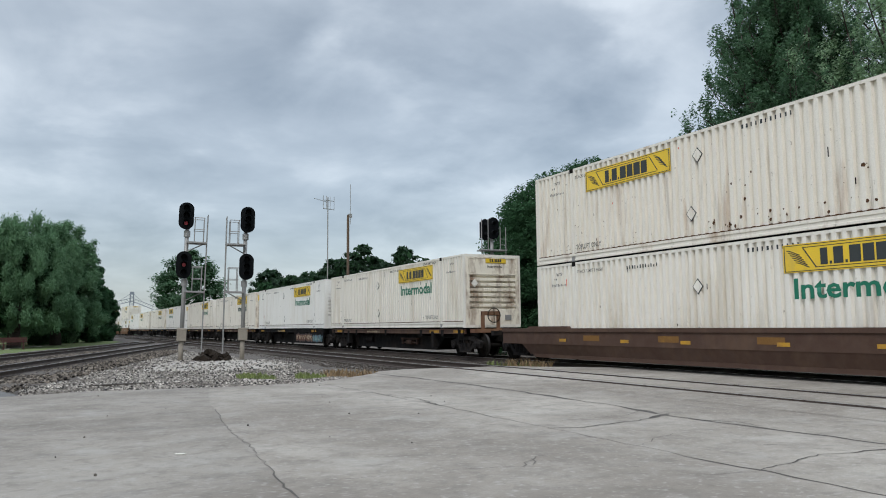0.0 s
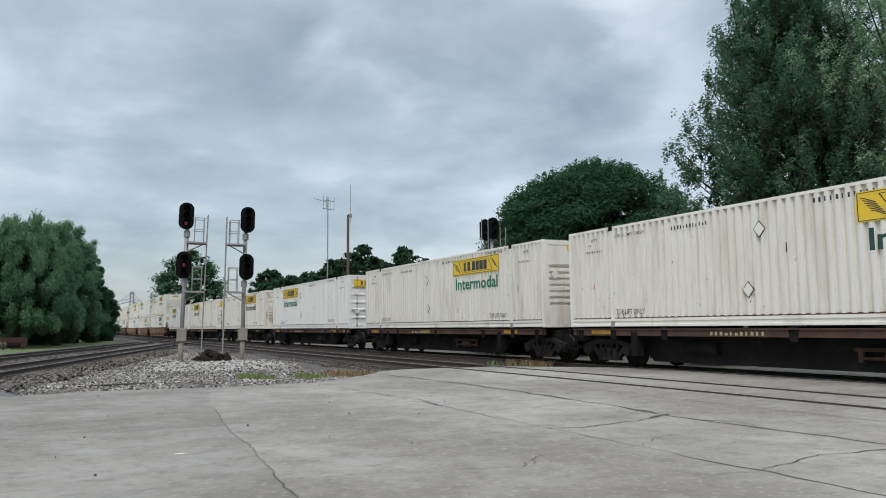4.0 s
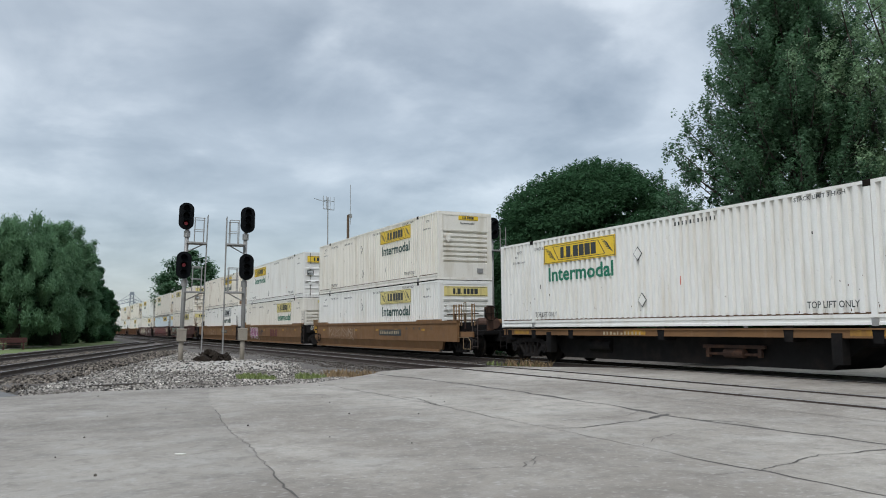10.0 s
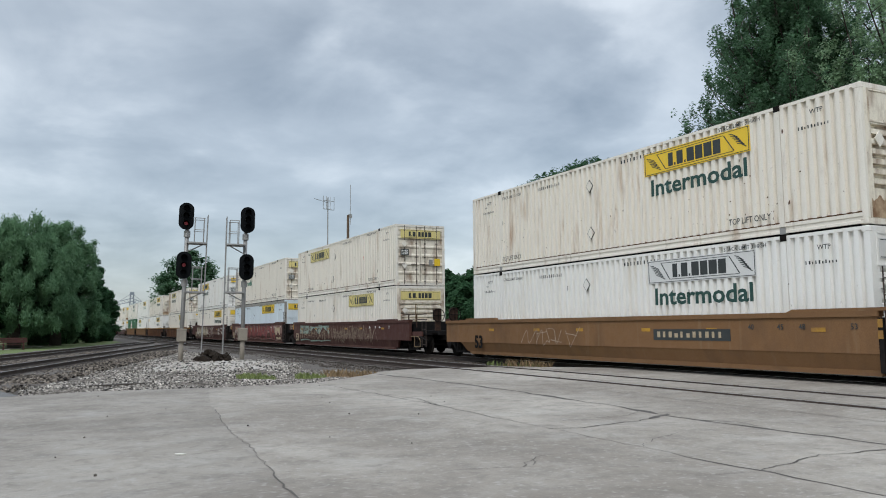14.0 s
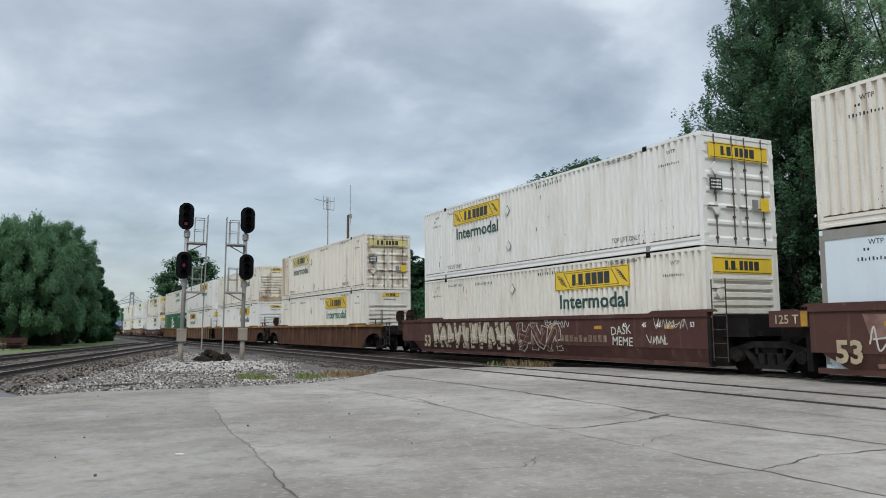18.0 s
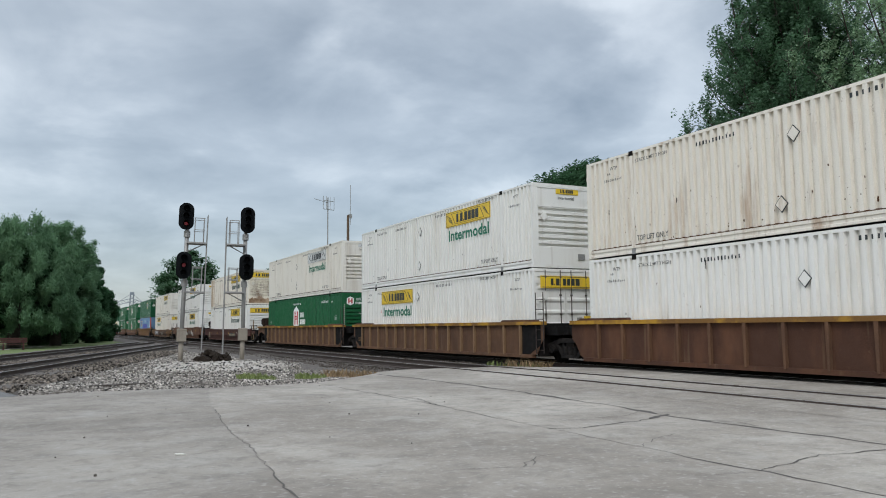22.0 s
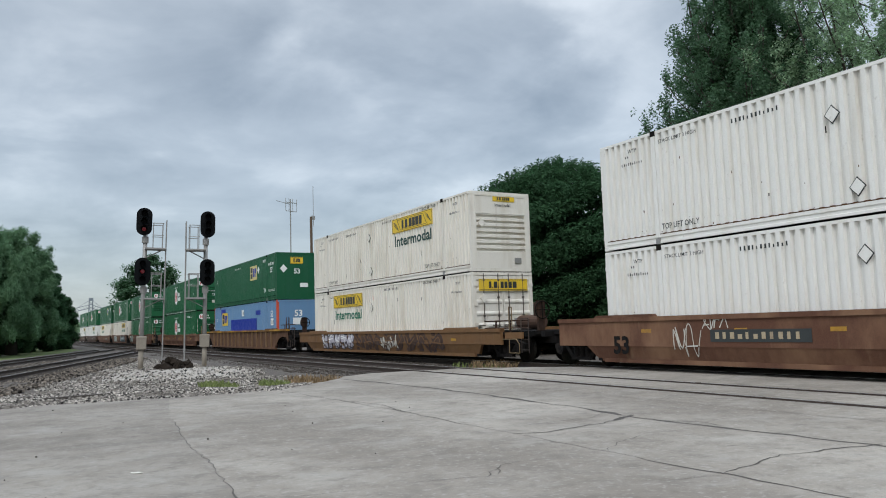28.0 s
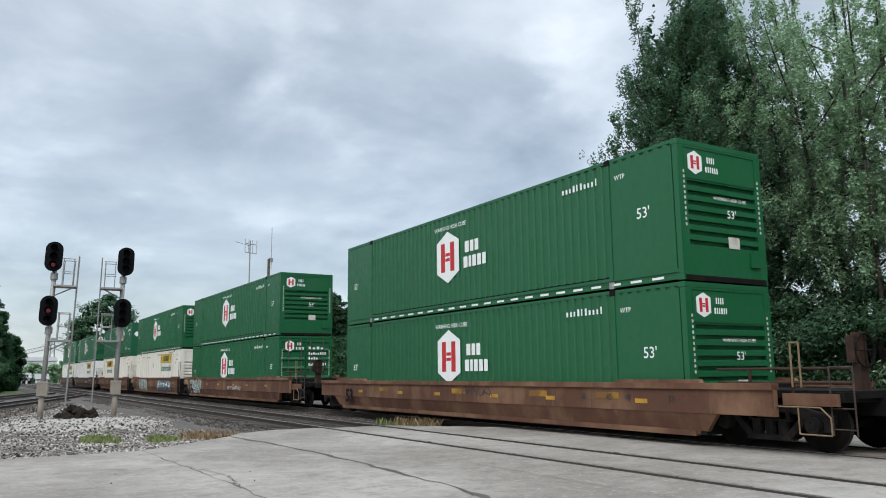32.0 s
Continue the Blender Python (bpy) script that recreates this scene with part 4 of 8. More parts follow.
        for yy in (0.36, 0.98):
            put("lock_rod", mesh_of("lock_rod", M_ROD, lock_rod), d, pose(0, -k * yy, 0))
        for zz in (0.35, 1.05, 1.75, 2.45):
            put("hinge", mesh_of("hinge", fm, hinge), d, pose(0, 0, zz))
    yf = -HY - 0.001
    if brand == "board":
        if seed == 2:
            def spots(bm):
                r2 = random.Random(77)
                for k in range(46):
                    x, z, r = r2.uniform(-0.5, HX - 0.6), 0.34 + abs(r2.gauss(0, 0.12)) if k < 34 else r2.uniform(0.4, 1.7), r2.uniform(0.02, 0.06)
                    bm.faces.new([bm.verts.new((x + r * r2.uniform(0.5, 1) * math.cos(i * 0.785), 0, z + 1.2 * r * r2.uniform(0.5, 1) * math.sin(i * 0.785))) for i in range(8)])
            N_("rust_speckle", "large_spots", M_CHIP, spots, pose(0, -HY - 0.003, 0))
        v = rnd.randint(0, 3) + (4 if body is M_WHITE2 else 0)
        N_("rust_speckle", "chips_%d" % v, M_CHIP, lambda bm: chips(bm, v, 110 if v > 3 else 45, v > 3), pose(0, -HY - 0.002, 0))
        x0 = HX - 6.42 if side == "R" else HX - 13.4
        bd = put("name_board", mesh_of("name_board_%s" % board.name, board, lambda bm: plate(bm, 3.62, 0.62)), c, pose(x0, yf, 2.06), "name panel with dark marks")
        tagged(put("device", mesh_of("board_marks", M_BLACKMARK, name_board), bd), kind="stuff")
        if word is not None:
            lettered(c, "Intermodal", 0.43, x0 + 0.2, 1.50, word, wide=1.22)
        lettered(c, "TOP LIFT ONLY", 0.145, HX - 3.55, 0.38, M_BLACKMARK, wide=0.84)
        lettered(c, "TOP LIFT ONLY", 0.145, -HX + 2.18, 0.36, M_BLACKMARK, wide=0.84)
        lettered(c, "STACK LIMIT 3 HIGH", 0.095, HX - 3.75, 2.705, M_BLACKMARK)
        N_("number", "bars_number", M_BLACKMARK, lambda bm: bars(bm, 0, 1.5, 0, 0.10, 11, 1, 0.68), pose(HX - 7.4, yf, 2.62))
        lettered(c, "WTP", 0.105, HX - 1.2, 2.52, M_BLACKMARK)
        N_("number", "bars_short", M_BLACKMARK, lambda bm: bars(bm, 0, 0.8, 0, 0.075, 10, 2, 0.6), pose(HX - 1.5, yf, 2.22))
        lettered(c, "STACK LIMIT 3 HIGH", 0.095, -HX + 2.2, 2.56, M_BLACKMARK)
        N_("number", "bars_trailing", M_BLACKMARK, lambda bm: bars(bm, 0, 1.3, 0, 0.10, 12, 6, 0.6), pose(-HX + 4.5, yf, 2.52))
        lettered(c, "WTP", 0.105, -HX + 1.1, 2.52, M_BLACKMARK)
        N_("number", "bars_trailing_short", M_BLACKMARK, lambda bm: [bars(bm, 0.14, 0.3, 0.2, 0.08, 2, 3, 0.6), bars(bm, 0, 0.8, 0, 0.075, 10, 2, 0.6)], pose(-HX + 0.85, yf, 2.2))
        for zz in (rnd.uniform(0.5, 0.9), rnd.uniform(1.9, 2.3)):
            xx = rnd.uniform(-1.2, -0.6)
            ph = P("placard_holder", "placard", body, placard, pose(xx, yf, zz))
            put("rim", mesh_of("placard_rim", M_BLACKMARK, lambda bm: prism(bm, [(0, -0.20), (0.175, 0), (0, 0.20), (-0.175, 0)], -0.014, 0)), ph)
        for k in range(rnd.randint(3, 7)):
            P("dent_mark", "scuff%d" % (k % 3), M_STEELDARK if rnd.random() < 0.85 else M_ORANGE, (lambda kk: lambda bm: box(bm, -0.012, 0.012, -0.004, 0.0, -0.03 - 0.03 * kk, 0.03 + 0.05 * kk))(k % 3), pose(rnd.uniform(-HX + 1, HX - 1), yf, rnd.uniform(0.3, 2.6)))
        em = Matrix.Translation((HX + 0.004, 0, 0)) @ ENDM
        if end == "door" or endboard == "wide":
            w, h, zz = (2.1, 0.42, 2.24)
        else:
            w, h, zz = (0.95, 0.22, 2.56)
        eb = put("end_board", mesh_of("end_board_%s_%s" % (w, board.name), board, lambda bm: plate(bm, w, h)), c, em @ Matrix.Translation((-w / 2 + (0.15 if w < 1 else 0), -0.02 if end == "door" else 0, zz)), "name panel with dark marks")
        tagged(put("device", mesh_of("end_marks_%s" % w, M_BLACKMARK, lambda bm: end_board_marks(bm, w, h)), eb), kind="stuff")
        if end == "rib":
            if endboard != "wide":
                lettered(c, "Intermodal", 0.11, -0.25, 2.38, M_BLACKMARK, True)
            P("placard_holder", "placard", body, placard, em @ Matrix.Translation((-0.85, -0.02, 1.75)))
            P("vent", "end_vent", M_GALV, lambda bm: box(bm, 0, 0.28, -0.03, 0, 0, 0.2), em @ Matrix.Translation((0.55, 0, 0.3)))
        else:
            P("placard_holder", "placard", body, placard, em @ Matrix.Translation((-0.86, -0.02, 0.95)))
            P("placard_holder", "placard", body, placard, em @ Matrix.Translation((-0.86, -0.02, 1.98)))
            if seed % 2:
                nb = P("notice", "door_notice_dark", M_BLACKMARK, lambda bm: box(bm, 0, 0.42, -0.02, 0.0, 0, 0.3), em @ Matrix.Translation((-1.06, -0.03, 1.42)), "black notice with pale bars")
                tagged(put("notice_text", mesh_of("door_notice_bars", M_WHITEMARK, lambda bm: [bars(bm, 0.04, 0.38, z_, 0.05, 7, 5, 0.3, 0.024) for z_ in (0.04, 0.125, 0.21)]), nb), kind="stuff")
            P("notice", "door_plate", M_GALV, lambda bm: box(bm, 0, 0.2, -0.02, 0.0, 0, 0.26), em @ Matrix.Translation((0.42, -0.03, 0.98)), "grey data plate")
            P("notice", "door_notice", M_YELLOW, lambda bm: box(bm, 0, 0.3, -0.02, 0.0, 0, 0.34), em @ Matrix.Translation((0.72, -0.03, 0.95)))
    elif brand == "hex":
        x0 = HX - 9.55
        for x_ in (HX - 2.02, -HX + 0.16):
            P("end_section", "smooth_end_section", body, lambda bm: box(bm, 0, 1.86, 0, 0.02, 0.19, CH - 0.13), pose(x_, -HY + 0.002, 0))
        hx = put("emblem", mesh_of("hexagon", M_WHITEMARK, lambda bm: hexagon(bm, 1.25, 1.55)), c, pose(x0, yf, 0.85), "white hexagon with a red device")
        tagged(put("device", mesh_of("three_bars", M_REDMARK, lambda bm: three_bars(bm, 1.25, 1.55)), hx), kind="stuff")
        N_("name_shape", "hub_words", M_WHITEMARK, lambda bm: word_blocks(bm, [(0.08, 0.44, (0.2, 0.17, 0.18), 0.32), (0.0, 0.0, (0.2, 0.12, 0.18, 0.18, 0.17), 0.32)]), pose(HX - 8.05, yf, 1.2))
        lettered(c, "53'", 0.23, HX - 1.2, 1.42, M_WHITEMARK)
        lettered(c, "53'", 0.20, -HX + 0.6, 1.28, M_WHITEMARK)
        lettered(c, "WARNING HIGH CUBE", 0.12, -1.6, 2.46, M_WHITEMARK)
        lettered(c, "WTP", 0.105, HX - 1.82, 2.4, M_WHITEMARK)
        N_("number", "hub_number", M_WHITEMARK, lambda bm: bars(bm, 0, 1.3, 0, 0.16, 10, 3, 0.6), pose(HX - 3.6, yf, 2.42))
        for k in range(22):
            P("reflector", "reflector", M_WHITEMARK, lambda bm: box(bm, 0, 0.32, -0.006, 0, 0, 0.05), pose(-HX + 2.3 + k * 0.62, -HY - 0.006, 0.06))
        em = Matrix.Translation((HX + 0.004, 0, 0)) @ ENDM
        h2 = put("emblem", mesh_of("hexagon_s", M_WHITEMARK, lambda bm: hexagon(bm, 0.42, 0.5)), c, em @ Matrix.Translation((-1.0, 0, 2.2)), "white hexagon with a red device")
        tagged(put("device", mesh_of("three_bars_s", M_REDMARK, lambda bm: three_bars(bm, 0.42, 0.5)), h2), kind="stuff")
        N_("name_shape", "hub_words_s", M_WHITEMARK, lambda bm: word_blocks(bm, [(0.06, 0.2, (0.03, 0.03, 0.03, 0.03), 0.13), (0.0, 0.0, (0.04, 0.03, 0.03, 0.04, 0.03, 0.03), 0.12)], 0.035), em @ Matrix.Translation((-0.48, 0, 2.28)))
        if end == "rib":
            lettered(c, "53'", 0.17, 0.1, 1.36, M_WHITEMARK, True)
            lettered(c, "WARNING HIGH CUBE", 0.07, -0.3, 1.72, M_WHITEMARK, True)
            P("data_plate", "data_plate_s", M_PALESPRAY, lambda bm: box(bm, 0, 0.34, -0.01, 0, 0, 0.24), em @ Matrix.Translation((0.1, 0, 0.72)))
            P("vent", "end_vent2", fm, lambda bm: box(bm, 0, 0.3, -0.04, 0, 0, 0.3), em @ Matrix.Translation((0.75, 0, 0.35)))
        if end == "door":
            N_("number", "hub_door_rows", M_WHITEMARK, lambda bm: [bars(bm, 0, w_, z_, 0.12, n_, 8, 0.5, 0.02) for w_, z_, n_ in ((0.8, 0.95, 4), (0.9, 0.7, 8), (0.5, 0.48, 4), (0.9, 0.2, 9))], em @ Matrix.Translation((0.12, -0.03, 1.35)))
        for sx in (-1.17, 1.13):
            N_("number", "hub_upright", M_PALESPRAY, lambda bm: [box(bm, 0, 0.045, -0.012, -0.008, i * 0.11, i * 0.11 + 0.06) for i in range(11)], em @ Matrix.Translation((sx, 0, 1.1)))
    elif brand == "square":
        x0 = -HX + 10.3 if side == "R" else -HX + 2.5
        bd = put("name_board", mesh_of("square_board", M_YELLOW if body is M_BLUE else M_PALEYELLOW, lambda bm: plate(bm, 1.6, 0.95)), c, pose(x0, yf, 1.5), "square name panel with dark marks")
        tagged(put("device", mesh_of("square_marks", M_BLACKMARK, lambda bm: [box(bm, a, b, -0.012, -0.008, z0, z1) for a, b, z0, z1 in
            ((0.12, 0.56, 0.12, 0.44), (0.12, 0.56, 0.50, 0.85))]), bd), kind="stuff")
        tagged(put("device", mesh_of("square_marks_b", M_DEEPBLUE, lambda bm: [box(bm, a, b, -0.012, -0.008, z0, z1) for a, b, z0, z1 in
            ((0.66, 1.04, 0.2, 0.76), (1.12, 1.28, 0.2, 0.76), (1.28, 1.46, 0.42, 0.76))]), bd), kind="stuff")
        lettered(c, "53'" if body is not M_BLUE else "53", 0.3 if body is not M_BLUE else 0.38, HX - 1.3, 1.75 if body is not M_BLUE else 1.9, M_WHITEMARK)
        lettered(c, "53'", 0.22, -HX + 0.7, 1.85, M_WHITEMARK)
        if body is not M_BLUE:
            lettered(c, "TOP LIFT ONLY", 0.14, HX - 1.75, 0.55, M_WHITEMARK)
            lettered(c, "TA", 0.26, HX - 2.75, 0.55, M_WHITEMARK)
            lettered(c, "WTP", 0.20, HX - 2.85, 2.45, M_WHITEMARK)
            lettered(c, "WARNING HIGH CUBE", 0.11, -1.9, 2.5, M_WHITEMARK)
            N_("number", "emp_number", M_WHITEMARK, lambda bm: bars(bm, 0, 1.2, 0, 0.2, 8, 3), pose(HX - 1.7, yf, 2.2))
        if body is M_BLUE:
            P("data_plate", "length_plate", M_WHITEMARK, lambda bm: box(bm, 0, 0.55, -0.01, 0, 0, 0.42), pose(-HX + 8.1, yf, 2.1))
            lettered(c, "110", 0.24, -HX + 8.17, 2.19, M_BLACKMARK, y=-HY - 0.013)
            P("patch", "blue_patch", M_DEEPBLUE, lambda bm: plate(bm, 6.7, 0.8), pose(-HX + 5.1, yf, 1.1), "deep blue painted-over patch")
            P("patch", "blue_patch_b", M_DEEPBLUE, lambda bm: plate(bm, 1.35, 0.42), pose(-HX + 2.15, yf + 0.001, 2.32), "deep blue painted-over patch")
            for x_ in (HX - 1.25,):
                P("data_plate", "length_plate", M_WHITEMARK, lambda bm: box(bm, 0, 0.55, -0.01, 0, 0, 0.42), pose(x_, yf, 1.38))
                lettered(c, "110", 0.24, x_ + 0.07, 1.46, M_BLACKMARK, y=-HY - 0.013)
            for k_ in range(5):
                P("hazard_stripe", "hazard", M_BLACKMARK, lambda bm: prism(bm, [(0, 0), (0.06, 0), (0.13, 0.07), (0.07, 0.07)], -0.004, 0), pose(HX - 0.75 + k_ * 0.13, -HY - 0.004, CH - 0.073))
            P("stain", "blue_end_stain", M_CHIP, lambda bm: prism(bm, [(-0.05, 0.2), (0.09, 0.2), (0.07, 0.9), (0.02, 1.9), (-0.02, 1.7), (-0.04, 0.8)], -0.003, 0), Matrix.Translation((HX + 0.004, 0, 0)) @ ENDM @ Matrix.Translation((-0.72, 0, 0)), "dark rust streak")
            P("data_plate", "length_plate", M_WHITEMARK, lambda bm: box(bm, 0, 0.55, -0.01, 0, 0, 0.42), Matrix.Translation((HX + 0.004, 0, 0)) @ ENDM @ Matrix.Translation((-0.28, 0, 1.38)))
            lettered(c, "110", 0.24, -0.21, 1.46, M_BLACKMARK, True)
            P("patch", "blue_patch_s", M_DEEPBLUE, lambda bm: plate(bm, 1.1, 0.3), pose(HX - 4.6, yf, 2.1), "deep blue painted-over patch")
        else:
            P("placard_holder", "placard_l", M_WHITEMARK, lambda bm: prism(bm, [(0, -0.25), (0.24, 0), (0, 0.25), (-0.24, 0)], -0.006, 0), pose(HX - 3.9, yf, 2.1))
        em = Matrix.Translation((HX + 0.004, 0, 0)) @ ENDM
        if body is not M_BLUE:
            eb = put("end_board", mesh_of("square_end", M_YELLOW, lambda bm: plate(bm, 0.8, 0.42)), c, em @ Matrix.Translation((-0.4, 0, 2.2)), "name panel with dark marks")
            tagged(put("device", mesh_of("square_end_marks", M_BLACKMARK, lambda bm: end_board_marks(bm, 0.8, 0.42)), eb), kind="stuff")
            P("placard_holder", "placard_l", M_WHITEMARK, lambda bm: prism(bm, [(0, -0.25), (0.24, 0), (0, 0.25), (-0.24, 0)], -0.006, 0), em @ Matrix.Translation((-0.85, 0, 1.9)))
        lettered(c, "53", 0.30 if body is not M_BLUE else 0.38, -0.2, 1.6 if body is not M_BLUE else 1.9, M_WHITEMARK, True)
        if body is not M_BLUE:
            P("data_plate", "data_plate", M_WHITEMARK, lambda bm: box(bm, 0, 0.5, -0.01, 0, 0, 0.26), em @ Matrix.Translation((0.2, 0, 0.75)))
    return c




# trucks: two axles in cast side frames
def side_frame(bm):
    """A cast frame: a top member, two sloping legs to the spring seat, and pedestal jaws over the bearings."""
    prism(bm, [(-1.22, 0.50), (-1.22, 0.62), (-0.95, 0.68), (-0.5, 0.80), (0.5, 0.80), (0.95, 0.68), (1.22, 0.62), (1.22, 0.50), (0.90, 0.54), (0.45, 0.66), (-0.45, 0.66), (-0.90, 0.54)], -0.07, 0.07)
    for s in (-1, 1):
        prism(bm, [(s * 0.78, 0.58), (s * 0.66, 0.62), (s * 0.34, 0.30), (s * 0.42, 0.20)], -0.06, 0.06)
        prism(bm, [(s * 1.20, 0.52), (s * 1.06, 0.55), (s * 1.04, 0.36), (s * 1.16, 0.36)], -0.06, 0.06)
        prism(bm, [(s * 0.42, 0.68), (s * 0.34, 0.68), (s * 0.34, 0.5), (s * 0.42, 0.5)], -0.05, 0.05)
    prism(bm, [(-0.46, 0.18), (0.46, 0.18), (0.40, 0.27), (-0.40, 0.27)], -0.09, 0.09)


def wheelset(bm):
    for s in (-1, 1):
        tube(bm, (0, s * 0.69, 0), (0, s * 0.80, 0), 0.46, 28)
        tube(bm, (0, s * 0.80, 0), (0, s * 0.83, 0), 0.30, 20)
    tube(bm, (0, -1.1, 0), (0, 1.1, 0), 0.085, 12)


def tread(bm):
    tube(bm, (0, -0.045, 0), (0, 0.045, 0), 0.463, 28)


def bearing(bm):
    tube(bm, (0, -0.09, 0), (0, 0.09, 0), 0.14, 14)
    for k in range(3):
        a = k * 2.0944
        tube(bm, (0.07 * math.cos(a), -0.12, 0.07 * math.sin(a)), (0.07 * math.cos(a), -0.08, 0.07 * math.sin(a)), 0.022, 6)


def spring_nest(bm):
    tube(bm, (0, 0, 0.25), (0, 0, 0.54), 0.10, 10)


def truck(car, x):
    t = put("truck", mesh_of("bolster", M_STEELDARK, lambda bm: box(bm, -0.2, 0.2, -1.05, 1.05, 0.5, 0.72)), car, pose(x, 0, 0))
    for s in (-1, 1):
        put("side_frame", mesh_of("side_frame", M_TRUCK, side_frame), t, pose(0, s * 1.0, 0))
        for x_ in (-0.26, 0.0, 0.26):
            put("spring", mesh_of("spring_nest", M_TRUCK, spring_nest), t, pose(x_, s * 1.0, 0))
        for a in (-0.89, 0.89):
            put("bearing", mesh_of("bearing", M_TRUCK, bearing), t, pose(a, s * 1.06, 0.46, 0, 0, 0 if s < 0 else 180))
    for a in (-0.89, 0.89):
        put("wheelset", mesh_of("wheelset", M_STEELDARK, wheelset, True), t, pose(a, 0, 0.463))
        for s in (-1, 1):
            put("wheel_tread", mesh_of("tread", M_TREAD, tread), t, pose(a, s * 0.745, 0.463))


def ladder(bm, h=1.3, w=0.4):
    for x in (0, w):
        tube(bm, (x, 0, 0), (x, 0, h), 0.016, 6)
    for k in range(int((h - 0.1) / 0.33) + 1):
        tube(bm, (0, 0, 0.1 + k * 0.33), (w, 0, 0.1 + k * 0.33), 0.012, 6)


def coupler(bm):
    box(bm, 0, 1.2, -0.09, 0.09, -0.1, 0.1)
    box(bm, 1.15, 1.5, -0.2, 0.16, -0.17, 0.17)
    bevel(bm, 0.02)


def brake_wheel(bm):
    for i in range(16):
        a, b = i * 0.3927, (i + 1) * 0.3927
        tube(bm, (0, 0.28 * math.cos(a), 0.28 * math.sin(a)), (0, 0.28 * math.cos(b), 0.28 * math.sin(b)), 0.018, 6)
    for i in range(4):
        a = i * 1.5708
        tube(bm, (0, 0, 0), (0, 0.28 * math.cos(a), 0.28 * math.sin(a)), 0.014, 6)


WS = 1.49   # half width over the sills
LEAN = 0.34  # slope of the sills' lower half


def stroke(bm, pts, w, y=0.0):
    """A flat painted stroke of even width along (x, z) points; each piece lies a hair before the last."""
    for i, ((x0, z0), (x1, z1)) in enumerate(zip(pts, pts[1:])):
        d = math.hypot(x1 - x0, z1 - z0) or 1
        tx, tz, yy = (x1 - x0) / d, (z1 - z0) / d, y - 0.00012 * i
        e = w * 0.3
        bm.faces.new([bm.verts.new((x, yy, z)) for x, z in (
            (x0 - tx * e - tz * w / 2, z0 - tz * e + tx * w / 2), (x0 - tx * e + tz * w / 2, z0 - tz * e - tx * w / 2),
            (x1 + tx * e + tz * w / 2, z1 + tz * e - tx * w / 2), (x1 + tx * e - tz * w / 2, z1 + tz * e + tx * w / 2))])


def bend(pts, n=5):
    """A smooth line through the points."""
    out = []
    for i in range(len(pts) - 1):
        p0, p1, p2, p3 = pts[max(i - 1, 0)], pts[i], pts[i + 1], pts[min(i + 2, len(pts) - 1)]
        for k in range(n):
            t = k / n
            out.append(tuple(0.5 * (2 * p1[j] + (p2[j] - p0[j]) * t + (2 * p0[j] - 5 * p1[j] + 4 * p2[j] - p3[j]) * t * t + (3 * p1[j] - p0[j] - 3 * p2[j] + p3[j]) * t ** 3) for j in (0, 1)))
    return out + [pts[-1]]


def squiggle(rnd, x0, x1, z0, z1, n):
    """Corner points of a mark that swings up and down across its cell and is no letter."""
    pts, up = [], rnd.random() < 0.5
    for i in range(n):
        f = i / (n - 1)
        pts.append((x0 + (x1 - x0) * min(1, max(0, f + rnd.uniform(-0.28, 0.28))), (z1 - rnd.uniform(0, 0.25) * (z1 - z0)) if up else (z0 + rnd.uniform(0, 0.3) * (z1 - z0))))
        if rnd.random() < 0.85:
            up = not up
    return pts


def scribble(bm, x0, x1, z0, z1, seed, n=10, w=0.05):
    """Quick sprayed handwriting: a smooth swinging line in each cell, some with a crossing stroke."""
    rnd = random.Random(seed)
    p = (x1 - x0) / n
    for k in range(n):
        a = x0 + k * p
        lo, hi = z0 + rnd.uniform(0, 0.12) * (z1 - z0), z1 - rnd.uniform(0, 0.18) * (z1 - z0)
        stroke(bm, bend(squiggle(rnd, a - 0.1 * p, a + 1.08 * p, lo, hi, rnd.choice((4, 5, 6)))), w * rnd.uniform(0.7, 1.2), -0.0006 * (k % 3))
        if rnd.random() < 0.5:
            m = lo + (hi - lo) * rnd.uniform(0.3, 0.7)
            stroke(bm, [(a + 0.1 * p, m), (a + 0.8 * p, m + rnd.uniform(-0.1, 0.1))], w, -0.0018)


def blocks_paint(bm, x0, x1, z0, z1, seed, n=6):
    """Fat leaning letter-like fills, with no letters."""
    rnd = random.Random(seed)
    p = (x1 - x0) / n
    for k in range(n):
        a, l = x0 + k * p, rnd.uniform(-0.2, 0.2)
        pts = [(a + rnd.uniform(0, 0.1), z0 + rnd.uniform(0, 0.1)), (a + p * 0.55, z0 + rnd.uniform(0, 0.15)), (a + p * 0.98, z0 + rnd.uniform(0, 0.12)),
               (a + p * 0.92 + l * 0.3, (z0 + z1) / 2 + rnd.uniform(-0.1, 0.1)), (a + p * 0.95 + l, z1 - rnd.uniform(0, 0.12)), (a + p * 0.4 + l, z1 - rnd.uniform(0, 0.15)), (a + l, z1 - rnd.uniform(0, 0.1)),
               (a + rnd.uniform(0, 0.12) + l * 0.4, (z0 + z1) / 2)]
        bm.faces.new([bm.verts.new((x, 0, z)) for x, z in pts])


